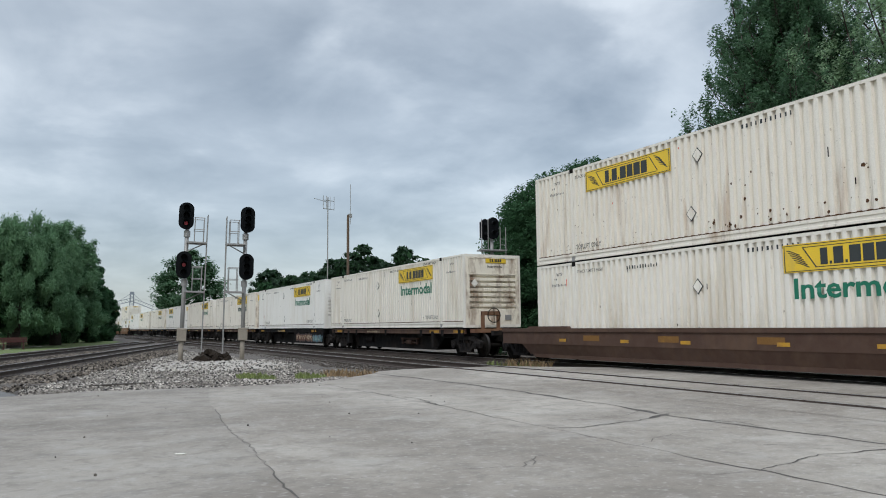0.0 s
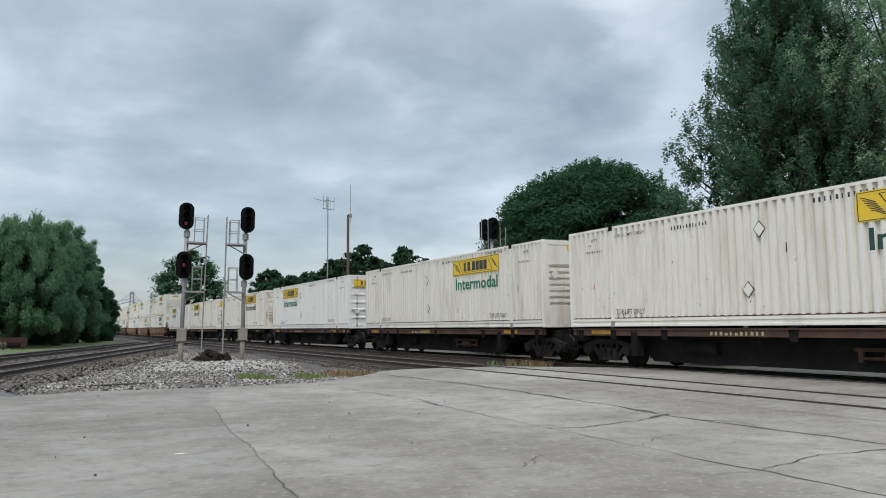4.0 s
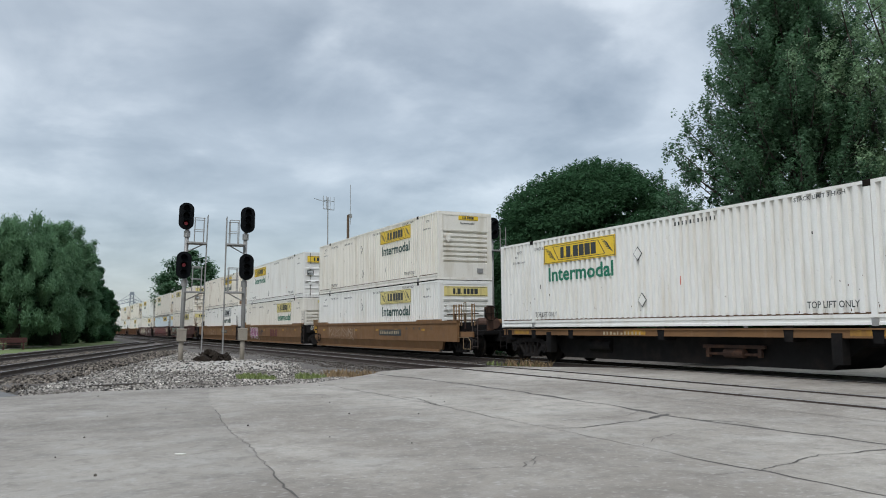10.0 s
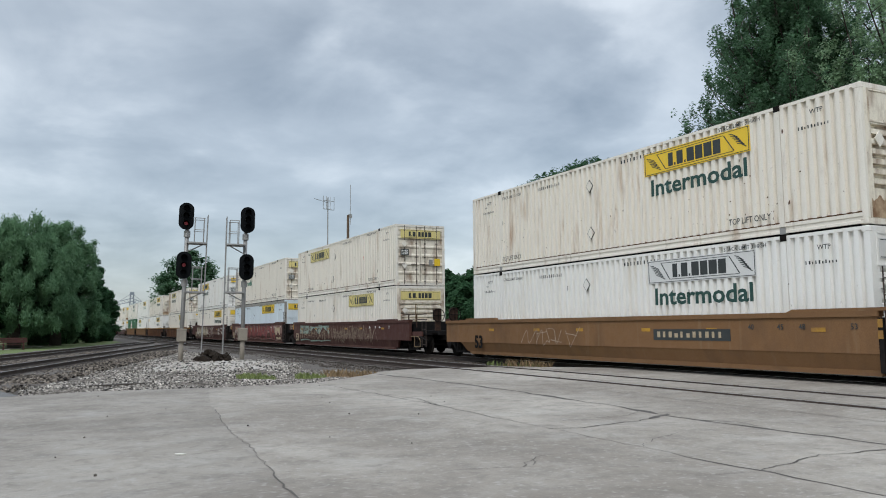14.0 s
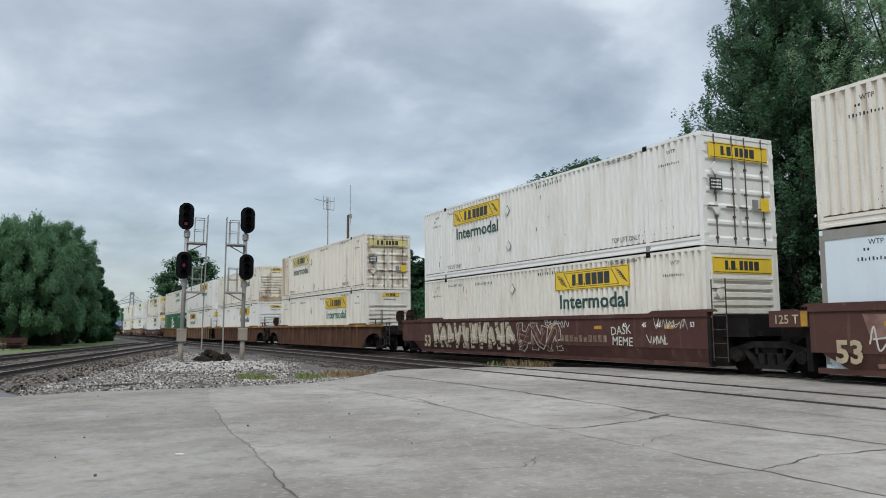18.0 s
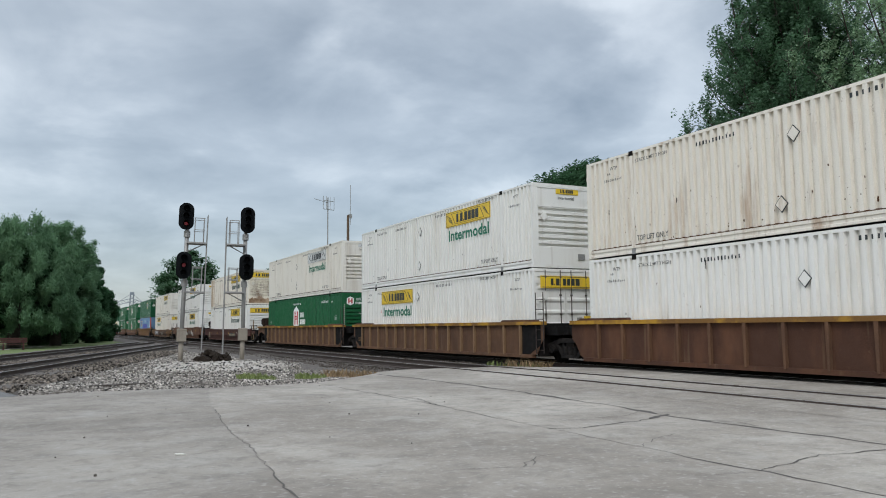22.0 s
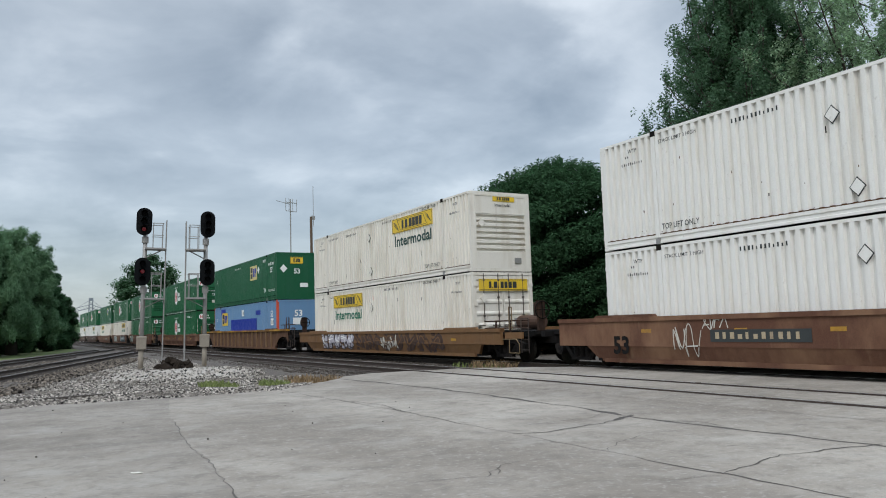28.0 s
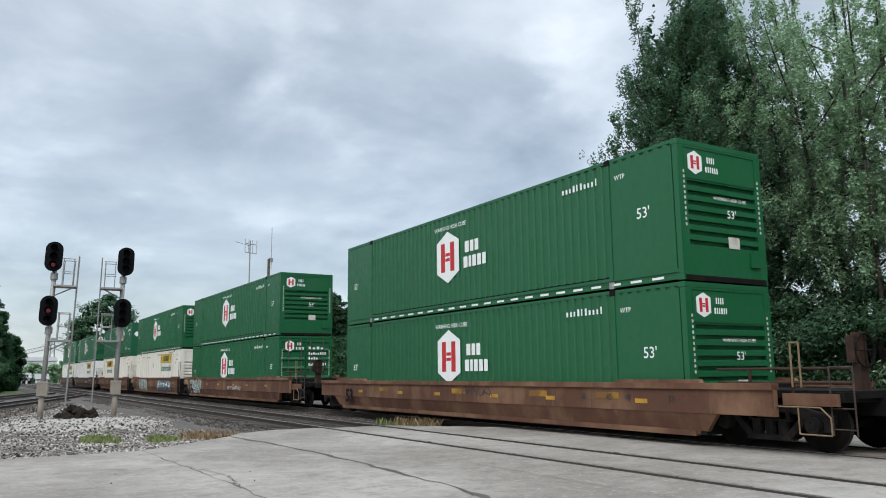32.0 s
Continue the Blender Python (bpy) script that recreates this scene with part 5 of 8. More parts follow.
def bubbles(bm, layer, x0, x1, z0, z1, seed, n, line=0.05):
    """A painted piece of fat overlapping marks; layer 0 is the dark outline, 1 the fill, 2 the shine and the inner cuts."""
    rnd, p = random.Random(seed), (x1 - x0) / n
    for k in range(n):
        a, lean, y = x0 + k * p, rnd.uniform(-0.12, 0.18), -0.0042 * (k % 2)
        fat = min(0.30, 0.36 * p) * rnd.uniform(0.85, 1.15)
        lo, hi = z0 + fat / 2, z1 - fat / 2
        parts = [bend(squiggle(rnd, a + 0.12 * p, a + 0.9 * p, lo, hi, rnd.choice((3, 4))), 4)]
        parts.append([(a + 0.16 * p, lo), (a + 0.16 * p + lean * 0.5, hi)])
        if rnd.random() < 0.7:
            parts.append([(a + 0.2 * p, (lo + hi) / 2 + rnd.uniform(-0.1, 0.1)), (a + 0.85 * p, (lo + hi) / 2 + rnd.uniform(-0.15, 0.15))])
        cuts = [(rnd.uniform(0.1, 0.85), rnd.uniform(0.2, 0.8), rnd.uniform(-0.1, 0.1), rnd.uniform(0.1, 0.3)) for _ in range(3)]
        for j, q in enumerate(parts):
            if layer == 0:
                stroke(bm, q, fat + 2 * line, y - 0.0008 * j)
            elif layer == 1:
                stroke(bm, q, fat, y - 0.0026 - 0.0005 * j)
            else:
                off = 0.22 * fat
                stroke(bm, [(x - off, z + off * 0.6) for x, z in q], fat * 0.16, y - 0.0040)
        if layer == 2:
            for cx, cz, dx, dz in cuts:
                stroke(bm, [(a + cx * p, z0 + cz * (z1 - z0)), (a + cx * p + dx, z0 + cz * (z1 - z0) + dz * (z1 - z0) * 0.5)], fat * 0.14, y - 0.0041)


def wing(bm, x0, x1, z0, z1, flip=False):
    """A pale worn wing-like shape of overlapping feathers."""
    w, h = x1 - x0, z1 - z0
    for k in range(5):
        f = k / 5
        pts = [(0.0, 1.0 - 0.16 * k), (0.35, 0.72 - 0.15 * k), (0.8 - 0.06 * k, 0.48 - 0.10 * k), (1.0 - 0.10 * k, 0.2 - 0.03 * k), (0.7 - 0.06 * k, 0.06), (0.3, 0.35 - 0.07 * k)]
        bm.faces.new([bm.verts.new((x0 + w * ((1 - x) if flip else x), -0.0008 * k, z0 + h * max(0.0, z))) for x, z in pts])


def well_car(u, style, paint, label, top, right="coupled", left="coupled", extras=(), seed=0):
    """A car with a sunken well between two sills; u is where its container's leading end stands at 0 s, x = 0 its middle."""
    car = thing("well_car", 0, 0, 0, label, "rail car", "cars of the train")
    MOVERS.append((car, u - HX, YA, 0.0))
    P = lambda nm, key, mt, fn, m=None, lab="": put(nm, mesh_of(key, mt, fn), car, m, lab)
    N_ = lambda *a: tagged(P(*a), kind="stuff")
    e = HX + 0.25
    er, el = (e + (3.1 if right == "coupled" else 1.3)), (e + (3.1 if left == "coupled" else 1.3))
    zb = 0.18 if style == "ribbed" else 0.20
    rib = style == "ribbed"
    gh = 1.5 if paint is M_TAN else 0.75
    tk = "%s_%.2f" % (style, top)
    # the sill sweeps up over the trucks at both ends
    xr, xl = (1.70 if right == "coupled" else -0.05), (1.70 if left == "coupled" else -0.05)
    sr, sl_ = (0.48 if xr > 1 else -0.06), (0.48 if xl > 1 else -0.06)
    br, bl = (0.08 if xr > 1 else -0.14), (0.08 if xl > 1 else -0.46)
    if paint is M_FADEDMAROON:
        sl_, bl = -0.30, -0.95
    tk += "_%s_%s_%s" % (right, left, bl)
    if rib:
        xr, xl = (2.3 if right == "coupled" else 0.5), (2.3 if left == "coupled" else 0.5)
        def arch(x):
            return [(0.3, zb), (-0.1, 0.30), (-0.3, 0.62), (-0.5, 0.80)] if x < 1 else [(0.3, zb), (0.05, 0.35), (-0.5, 0.78), (-1.2, 0.92), (-1.9, 0.86), (-2.3, 0.6)]
        prof = [(-e + a, z) for a, z in arch(xl)[::-1]] + [(e - a, z) for a, z in arch(xr)] + [(e + xr, top), (-e - xl, top)]
    for s in (-1, 1):
        yy = s * (WS - 0.06)
        if rib:
            sl = P("side_sill", "sill_" + tk, paint, lambda bm: prism(bm, prof, -0.005, 0.005), pose(0, yy, 0))
        else:
            sl = P("side_sill", "sill_" + tk, paint, lambda bm: box(bm, -e - xl, e + xr, -0.05, 0.05, 0.60, top), pose(0, yy, 0))

            def lower(bm):
                prism(bm, [(-e - bl, zb), (e + br, zb), (e + sr, 0.60), (-e - sl_, 0.60)], -0.05, 0.05)
                for v in bm.verts:
                    v.co.y -= s * LEAN * (0.60 - v.co.z)
            put("lower_plate", mesh_of("lower_%s_%d" % (tk, s), paint, lower), sl)
        put("top_chord", mesh_of("chord_" + tk, paint if not rib else M_FADEOCHRE, lambda bm: box(bm, -e - xl, e + xr, -0.10, 0.10, top - 0.10, top + 0.012)), sl)
        put("bottom_chord", mesh_of("bchord_" + tk, paint, lambda bm: box(bm, -e + 0.12, e - 0.12, -0.075, 0.085, zb - 0.03, zb + 0.08)), sl, pose(0, 0 if rib else -s * LEAN * (0.56 - zb), 0))
        if rib:
            put("end_mark", mesh_of("rib_end_mark", M_OCHRE, lambda bm: box(bm, -0.75, 0.75, -0.104, 0.0, -0.085, -0.004)), sl, pose(e - 0.3, 0, top), "bright ochre paint on the chord's end")
            n = 15
            for k in range(n):
                put("rib", mesh_of("rib_" + tk, M_RIBEDGE if paint is M_RIBBROWN else M_RIBBROWN, lambda bm: prism(bm, [(-0.03, zb + 0.05), (0.03, zb + 0.05), (0.045, top - 0.09), (-0.045, top - 0.09)], -0.095, 0.085)), sl, pose(-e + 0.85 + k * (2 * e - 1.7) / (n - 1), 0, 0))
        else:
            put("upper_plate", mesh_of("lip_" + tk, paint, lambda bm: box(bm, -e - xl + 0.01, e + xr - 0.01, -0.062, 0.0, 0.605, top - 0.11)), sl)
        # raised guides at the well's ends
        for q in (-1, 1):
            put("guide", mesh_of("guide_%s" % style, paint, lambda bm: prism(bm, [(-1.15, 0), (1.15, 0), (1.1, 0.065), (-1.0, 0.065)], -0.07, 0.07)), sl, pose(q * (e - 1.0), 0, top + 0.012))
        for k in range(5 if rib else 6):
            put("yellow_mark", mesh_of("yellow_mark_%s" % style, M_OCHRE, lambda bm: box(bm, 0, 0.55 if rib else 0.34, -0.004, 0.0, 0, 0.09)), sl, pose(-e + 1.7 + k * (3.0 if rib else 2.62) + (0.3 if k % 2 else 0), s * 0.064 if not rib else -0.094, (top - 0.40) if not rib else top - 0.08, 0, 0, 0 if s < 0 else 180))
    P("well_floor", "well_floor", M_CARBLACK, lambda bm: box(bm, -e, e, -WS + 0.3, WS - 0.3, zb + 0.01, zb + 0.10))
    for q, ext, kind in ((1, er, right), (-1, el, left)):
        # deck over the truck
        P("end_deck", "deck_%s_%.2f" % (kind, top), M_CARBLACK, lambda bm: [box(bm, 0.05, ext - e - 0.2, -0.95, 0.95, 0.92, 1.04), box(bm, 0.05, ext - e, -0.3, 0.3, 0.62, 0.92), box(bm, 0.0, 0.14, -WS + 0.12, WS - 0.12, 0.2, top - 0.05), box(bm, 0.14, 0.9 if kind == "joined" else 1.5, -1.2, 1.2, 0.90, top - 0.16)], pose(q * e, 0, 0, 0, 0, 0 if q > 0 else 180))
        if q > 0 and kind == "joined":
            P("ladder", "car_ladder_%s" % paint.name, M_LADDER, lambda bm: ladder(bm, 1.98, 0.44), pose(e + 0.08, -WS + 0.02, 0.32))
            if not rib:
                P("sill_cap", "sill_cap_%.2f" % top, M_CARBLACK, lambda bm: box(bm, -0.05, 0.05, -0.07, 0.07, 0.24, top - 0.12), pose(e - 0.02, -WS + 0.06, 0), "black end of the sill")
            if paint is M_TAN:
                P("connector_guard", "connector_guard", M_GUARD, lambda bm: [box(bm, x_, x_ + 0.13, -0.05, 0.05, 0, 0.46) for x_ in (0, 0.44)] + [box(bm, 0.13, 0.44, -0.04, 0.04, z_, z_ + 0.07) for z_ in (0.06, 0.36)], pose(e + 0.5, -0.8, top - 0.18), "tan frame over the joint")
        elif q > 0:
            # hand rails, a bent step and an end sheet beyond the sill
            P("hand_rail", "deck_rail_%.2f" % top, M_RODBROWN, lambda bm: [tube(bm, (0, 0, z_), (2.6, 0, z_), 0.024, 8) for z_ in (0.0, 0.24)] + [tube(bm, (x_, 0, -0.34), (x_, 0, 0.25), 0.03, 8) for x_ in (0.7, 1.55)], pose(e + 0.35, -1.22, top + 0.02))
            P("grab_iron", "grab_iron_%s" % rib, M_LADDER if rib else M_PALEROD, lambda bm: [tube(bm, (x_, 0, 0), (x_, 0, 0.75), 0.018, 6) for x_ in (0, 0.16)] + [tube(bm, (0, 0, 0.75), (0.16, 0, 0.75), 0.018, 6)], pose(e + 1.95, -1.30, top - 0.05), "" if rib else "faded yellow grab iron")
            P("step", "bent_step_%s" % rib, M_LADDER if rib else M_PALEROD, lambda bm: [tube(bm, a_, b_, 0.014, 6) for a_, b_ in (((0, 0, 0.44), (1.15, 0, 0.44)), ((1.15, 0, 0.44), (1.32, 0, 0.28)), ((1.32, 0, 0.28), (1.32, 0, 0)), ((0.75, 0, 0), (1.32, 0, 0)), ((0.75, 0, 0), (0.75, 0, 0.44)))], pose(e + 1.35, -1.42, 0.34), "" if rib else "worn yellow bent step")
            P("end_plate", "end_plate_%s" % paint.name, M_CARBLACK if rib else paint, lambda bm: box(bm, -0.55, 0.45, -0.03, 0.03, 0, 0.20), pose(e + 2.35, -1.36, 0.80))
            if paint is M_TAN and top > 1.3:
                for x_ in (0.95, 1.40, 2.45):
                    P("grab_post", "grab_post", M_GUARD, lambda bm: [tube(bm, (0, 0, 0), (0, 0, 0.85), 0.035, 8), tube(bm, (0.2, 0, 0), (0.2, 0, 0.85), 0.02, 6), tube(bm, (0, 0, 0.82), (0.2, 0, 0.82), 0.02, 6)], pose(e + x_, -1.22, top - 0.2), "tan grab post")
            P("cross_ladder", "end_cross_ladder", M_LADDER, lambda bm: ladder(bm, 1.1, 0.40), pose(e + 2.62, -1.30, 0.34))
        elif kind == "joined" and not rib:
            cb = P("capacity_board", "capacity_board_%s" % paint.name, M_CARBLACK if paint is M_TAN else paint, lambda bm: box(bm, 0, 1.0, -0.03, 0.03, 0, 0.36), pose(-e - 0.98, -WS + 0.04, top - 0.42))
            put("lettering", text_mesh("125 T", 0.19, M_WHITEMARK if paint is M_TAN else M_BEIGESPRAY), cb, pose(0.12, -0.034, 0.08))
            put("yellow_mark", mesh_of("capacity_mark", M_OCHRE, lambda bm: box(bm, 0, 0.16, -0.036, -0.03, 0.02, 0.34)), cb, pose(0.82, 0, 0))
        if style == "smooth" and paint is M_TAN and kind == "joined":
            xe, ye = (e + xr - 0.3, -WS - 0.0235) if xr > 1 and q > 0 else (e - 0.02, -WS - 0.0125) if q > 0 else (-e - xl + 0.3, -WS - 0.0235)
            for zz in (0.05, 0.27):
                P("yellow_mark", "end_yellow_%s" % (q > 0 and xr < 1), M_OCHRE, lambda bm: box(bm, -0.15 if q < 0 or xr > 1 else -0.05, 0.12 if q < 0 or xr > 1 else 0.05, -0.006, 0, 0, 0.16), pose(xe, ye, top - 0.58 + zz))
            if q < 0 or xr > 1:
                P("placard_board", "placard_board", M_CARBLACK, lambda bm: box(bm, -0.23, 0.2, -0.02, 0, -0.1, 0.44), pose(xe, -WS - 0.003, top - 0.52))
        if kind == "coupled":
            P("coupler", "coupler", M_STEELDARK, coupler, pose(q * (ext - 1.0), 0, 0.72, 0, 0, 0 if q > 0 else 180))
            truck(car, q * (e + 1.25))
            P("crossbeam", "crossbeam", M_CARBLACK, lambda bm: box(bm, -0.1, 0.1, -1.3, 1.3, 0.86, 1.02), pose(q * (e + 2.75), 0, 0))
        elif q > 0:
            truck(car, q * (e + 1.36))
    if right == "coupled" or left == "coupled":
        q = 1 if right == "coupled" else -1
        bs = P("brake_stand", "brake_stand", M_RODBROWN, lambda bm: [box(bm, -0.06, 0.06, -0.12, 0.12, 1.0, 2.0), box(bm, -0.12, 0.02, -0.18, 0.18, 1.5, 1.95)], pose(q * (e + 2.75), -0.6, 0))
        put("brake_wheel", mesh_of("brake_wheel", M_STEELDARK, brake_wheel), bs, pose(0.1, 0, 1.7))
        if paint is M_TAN:
            P("air_reservoir", "reservoir", M_DARKBROWN, lambda bm: tube(bm, (-0.6, 0, 0), (0.6, 0, 0), 0.24, 16), pose(q * (e + 1.0), 0.3, 1.32))
    for nm, lab, mt, fn, x in extras:
        ob = tagged(made(nm, mt, fn, car, lab), kind="stuff")
        ob.matrix_basis = pose(x, -WS - 0.008 - (0.04 if rib else 0), 0)
        for v in ob.data.vertices:
            v.co.y += 0 if rib or v.co.z > 0.60 else LEAN * (0.60 - v.co.z)
    yb = -WS - 0.014
    bx = -4.4 if seed == 11 else 2.0
    if not rib and top > 1.12 and (len(extras) < 4 or seed == 11) and (len(extras) != 2 or paint is not M_RUSTBROWN):
        put("number_board", mesh_of("number_board", M_BLACKMARK, lambda bm: box(bm, 0, 2.6, -0.006, 0, 0, 0.28)), car, pose(bx, -WS - 0.004, top - 0.62), "dark board with pale marks")
        N_("number", "car_number", M_BEIGESPRAY, lambda bm: bars(bm, 0.15, 2.45, 0.07, 0.15, 11, 4), pose(bx, -WS - 0.011, top - 0.62))
    if not rib and top > 1.12:
        put("lettering", text_mesh("53", 0.44, M_BEIGESPRAY if paint in (M_MAROON, M_FADEDMAROON, M_DARKBROWN) else M_CARBLACK, 0.05), car, pose(-HX + 0.38, yb - 0.004, 0.42))
        for x_, w_ in ((HX - 0.4, "53"), (HX - 1.6, "48"), (HX - 2.15, "45"), (HX - 2.95, "40")):
            put("lettering", text_mesh(w_, 0.12, M_WHITEMARK if paint in (M_MAROON, M_FADEDMAROON, M_DARKBROWN) else M_BLACKMARK), car, pose(x_, yb, top - 0.35))
    else:
        for q in (-1, 1) if rib and seed in (8, 9) else ():
            P("end_panel", "rib_end_panel_%.2f" % top, M_CARBLACK, lambda bm: prism(bm, [(-1.0, zb + 0.09), (-0.34, zb + 0.09), (-0.16, 0.37), (0.3, 0.57), (0.3, top - 0.11), (-1.0, top - 0.11)], -0.01, 0.0), pose(q * e, -WS + 0.055 if q > 0 else -WS + 0.045, 0, 0, 0, 0 if q > 0 else 180), "black painted end panel")
        if rib and seed in (8, 9):
            put("lettering", text_mesh("125T", 0.20, M_TAN), car, pose(-e + 0.12, -WS + 0.036, 0.52))
    return car


def flat_car(u, label, seed=0):
    """A low flat car that carries one container on its sills."""
    car = thing("flat_car", 0, 0, 0, label, "rail car", "cars of the train")
    MOVERS.append((car, u - HX, YA, 0.0))
    P = lambda nm, key, mt, fn, m=None, lab="": put(nm, mesh_of(key, mt, fn), car, m, lab)
    N_ = lambda *a: tagged(P(*a), kind="stuff")
    P("centre_sill", "centre_sill", M_CARBLACK, lambda bm: prism(bm, [(-HX - 0.4, 0.72), (-HX + 2.6, 0.72), (-HX + 3.2, 0.20), (HX - 3.4, 0.20), (HX - 2.6, 0.72), (HX + 0.4, 0.72), (HX + 0.4, 1.06), (-HX - 0.4, 1.06)], -0.85, 0.85))
    for s in (-1, 1):
        P("side_sill", "flat_sill", (M_DARKBROWN, M_CARBLACK, M_DARKBROWN, M_DARKBROWN, M_DARKBROWN, M_CARBLACK, M_RUSTBROWN, M_TAN)[seed % 8], lambda bm: [box(bm, -HX + 0.1, HX - 0.1, -0.05, 0.05, 0.90, 1.10), box(bm, -HX + 0.1, HX - 0.1, -0.09, 0.0, 1.07, 1.10)], pose(0, s * 1.22, 0))
        for k, x in enumerate((-HX + 1.0, HX - 3.2, HX - 1.0) if seed % 2 == 0 else (-HX + 0.8, -1.5, HX - 2.6)):
            P("yellow_mark", "flat_mark_%d" % (k % 2), M_OCHRE, lambda bm: box(bm, 0, 0.9, -0.006, 0.0, 0, 0.12), pose(x, s * 1.27 if s < 0 else 1.276, 0.94))
    for x in (-HX + 0.5, -HX + 2.0, -4.0, 0.0, 4.0, HX - 2.0, HX - 0.5):
        P("cross_bearer", "cross_bearer", M_CARBLACK, lambda bm: prism(bm, [(-0.1, 0.8), (0.1, 0.8), (0.14, 1.14), (-0.14, 1.14)], -1.28, 1.28), pose(x, 0, 0))
    N_("number", "flat_number", M_BEIGESPRAY, lambda bm: bars(bm, 0, 1.7, 0, 0.09, 11, 4), pose(-2.4, -1.275, 0.93))
    for x in (-HX + 1.5, HX - 0.1):
        truck(car, x - (0 if x < 0 else 0.3))
    for q in (-1, 1):
        P("coupler", "coupler_s", M_STEELDARK, lambda bm: box(bm, -0.3, 0.5, -0.12, 0.12, 0.6, 0.84), pose(q * (HX + 0.3), 0, 0, 0, 0, 0 if q > 0 else 180))
        for s in (-1, 1):
            P("pedestal", "pedestal", M_CARBLACK, lambda bm: box(bm, -0.12, 0.12, -0.12, 0.12, 0.35, 1.0), pose(q * (HX - 2.9), s * 1.18, 0))
            P("ladder", "flat_step", M_CARBLACK, lambda bm: ladder(bm, 0.75, 0.4), pose(q * (HX - 0.2) - 0.2, s * 1.36, 0.4))
    P("brake_rod", "brake_rod", M_STEELDARK, lambda bm: tube(bm, (-5, 0, 0.42), (5, 0, 0.42), 0.03, 6), pose(0, -0.7, 0))
    P("brake_rigging", "brake_rigging", M_RODBROWN, lambda bm: [box(bm, 0, 1.9, -0.04, 0.04, 0.62, 0.70), box(bm, 0.1, 0.2, -0.04, 0.04, 0.40, 0.62), box(bm, 1.7, 1.8, -0.04, 0.04, 0.42, 0.62), tube(bm, (0.2, 0, 0.48), (1.7, 0, 0.48), 0.035, 8), tube(bm, (0.7, 0, 0.5), (1.3, 0, 0.5), 0.11, 10)], pose(1.2, -0.96, 0), "rusty brake rigging")
    P("air_tank", "air_tank", M_CARBLACK, lambda bm: tube(bm, (-0.5, 0, 0), (0.5, 0, 0), 0.2, 12), pose(-3.0, -0.8, 0.6))
    if seed == 0:
        bs = P("brake_stand", "flat_brake_stand", M_RUSTBROWN, lambda bm: [box(bm, -0.05, 0.05, -0.5, -0.38, 1.0, 1.75), box(bm, -0.05, 0.05, 0.2, 0.32, 1.0, 1.75), box(bm, -0.04, 0.04, -0.5, 0.32, 1.62, 1.78), box(bm, -0.2, 0.2, -0.9, 0.9, 0.95, 1.1)], pose(HX + 0.45, -0.3, 0))
        put("brake_wheel", mesh_of("brake_wheel", M_STEELDARK, brake_wheel), bs, pose(0.12, 0.0, 1.62))
    return car

# ---- the train's make-up, leading car first ----
M_PINK = mat("pink_spray", (0.40, 0.13, 0.26), 0.6, dirt=(0.24, 0.06, 0.16), dirt_amt=0.7, dirt_scale=4)
M_PALESPRAY = mat("pale_spray", (0.55, 0.53, 0.47), 0.7, dirt=(0.2, 0.14, 0.1), dirt_amt=0.5, dirt_scale=5)
M_BEIGESPRAY = mat("beige_spray", (0.42, 0.34, 0.22), 0.7, dirt=(0.15, 0.1, 0.06), dirt_amt=0.5, dirt_scale=5)
M_REDSPRAY = mat("red_spray", (0.205, 0.050, 0.045), 0.75, dirt=(0.33, 0.20, 0.17), dirt_amt=0.75, dirt_scale=2.6, speck=0.5, spec=0.2)
M_MAROONMARK = mat("maroon_marking", (0.10, 0.022, 0.018), 0.7, dirt=(0.14, 0.05, 0.03), dirt_amt=0.6, dirt_scale=5)
M_MINTSPRAY = mat("mint_spray", (0.25, 0.34, 0.29), 0.7, dirt=(0.10, 0.055, 0.042), dirt_amt=0.85, dirt_scale=2.2, lo=0.48, hi=0.66)
M_ROSE = mat("faded_rose_spray", (0.27, 0.165, 0.135), 0.75, dirt=(0.13, 0.06, 0.048), dirt_amt=0.8, dirt_scale=1.8, lo=0.42, hi=0.62)
M_OLDSPRAY = mat("worn_cream_spray", (0.26, 0.20, 0.14), 0.8, dirt=(0.10, 0.05, 0.035), dirt_amt=0.85, dirt_scale=4, lo=0.42, hi=0.6)
M_FADEWHITE = mat("thin_white_spray", (0.42, 0.33, 0.25), 0.75, dirt=(0.20, 0.12, 0.07), dirt_amt=0.8, dirt_scale=3, lo=0.42, hi=0.62)
M_LILAC = mat("lilac_grey_spray", (0.45, 0.42, 0.47), 0.7, dirt=(0.3, 0.26, 0.3), dirt_amt=0.5, dirt_scale=5)
M_STAIN = mat("stained_panel", (0.56, 0.47, 0.35), 0.65, dirt=(0.28, 0.16, 0.085), dirt_amt=0.7, dirt_scale=2.5, streak=0.85, lo=0.45, hi=0.65)
M_DARKSPRAY = mat("dark_spray", (0.04, 0.03, 0.035), 0.7)
M_TEALSPRAY = mat("teal_spray", (0.06, 0.16, 0.20), 0.7, dirt=(0.3, 0.16, 0.07), dirt_amt=0.6, dirt_scale=3)
SPRAY = "graffiti in faded spray paint"


def tag(mt, x, w, z0, z1, seed, n=9, lw=0.05):
    return ("graffiti", SPRAY, mt, lambda bm: scribble(bm, 0, w, z0, z1, seed, n, lw), x)


def fill(mt, x, w, z0, z1, seed, n=6, dy=0.0):
    return ("graffiti", SPRAY, mt, lambda bm: [blocks_paint(bm, 0, w, z0, z1, seed, n), bmesh.ops.translate(bm, vec=(0, dy, 0), verts=bm.verts)], x)


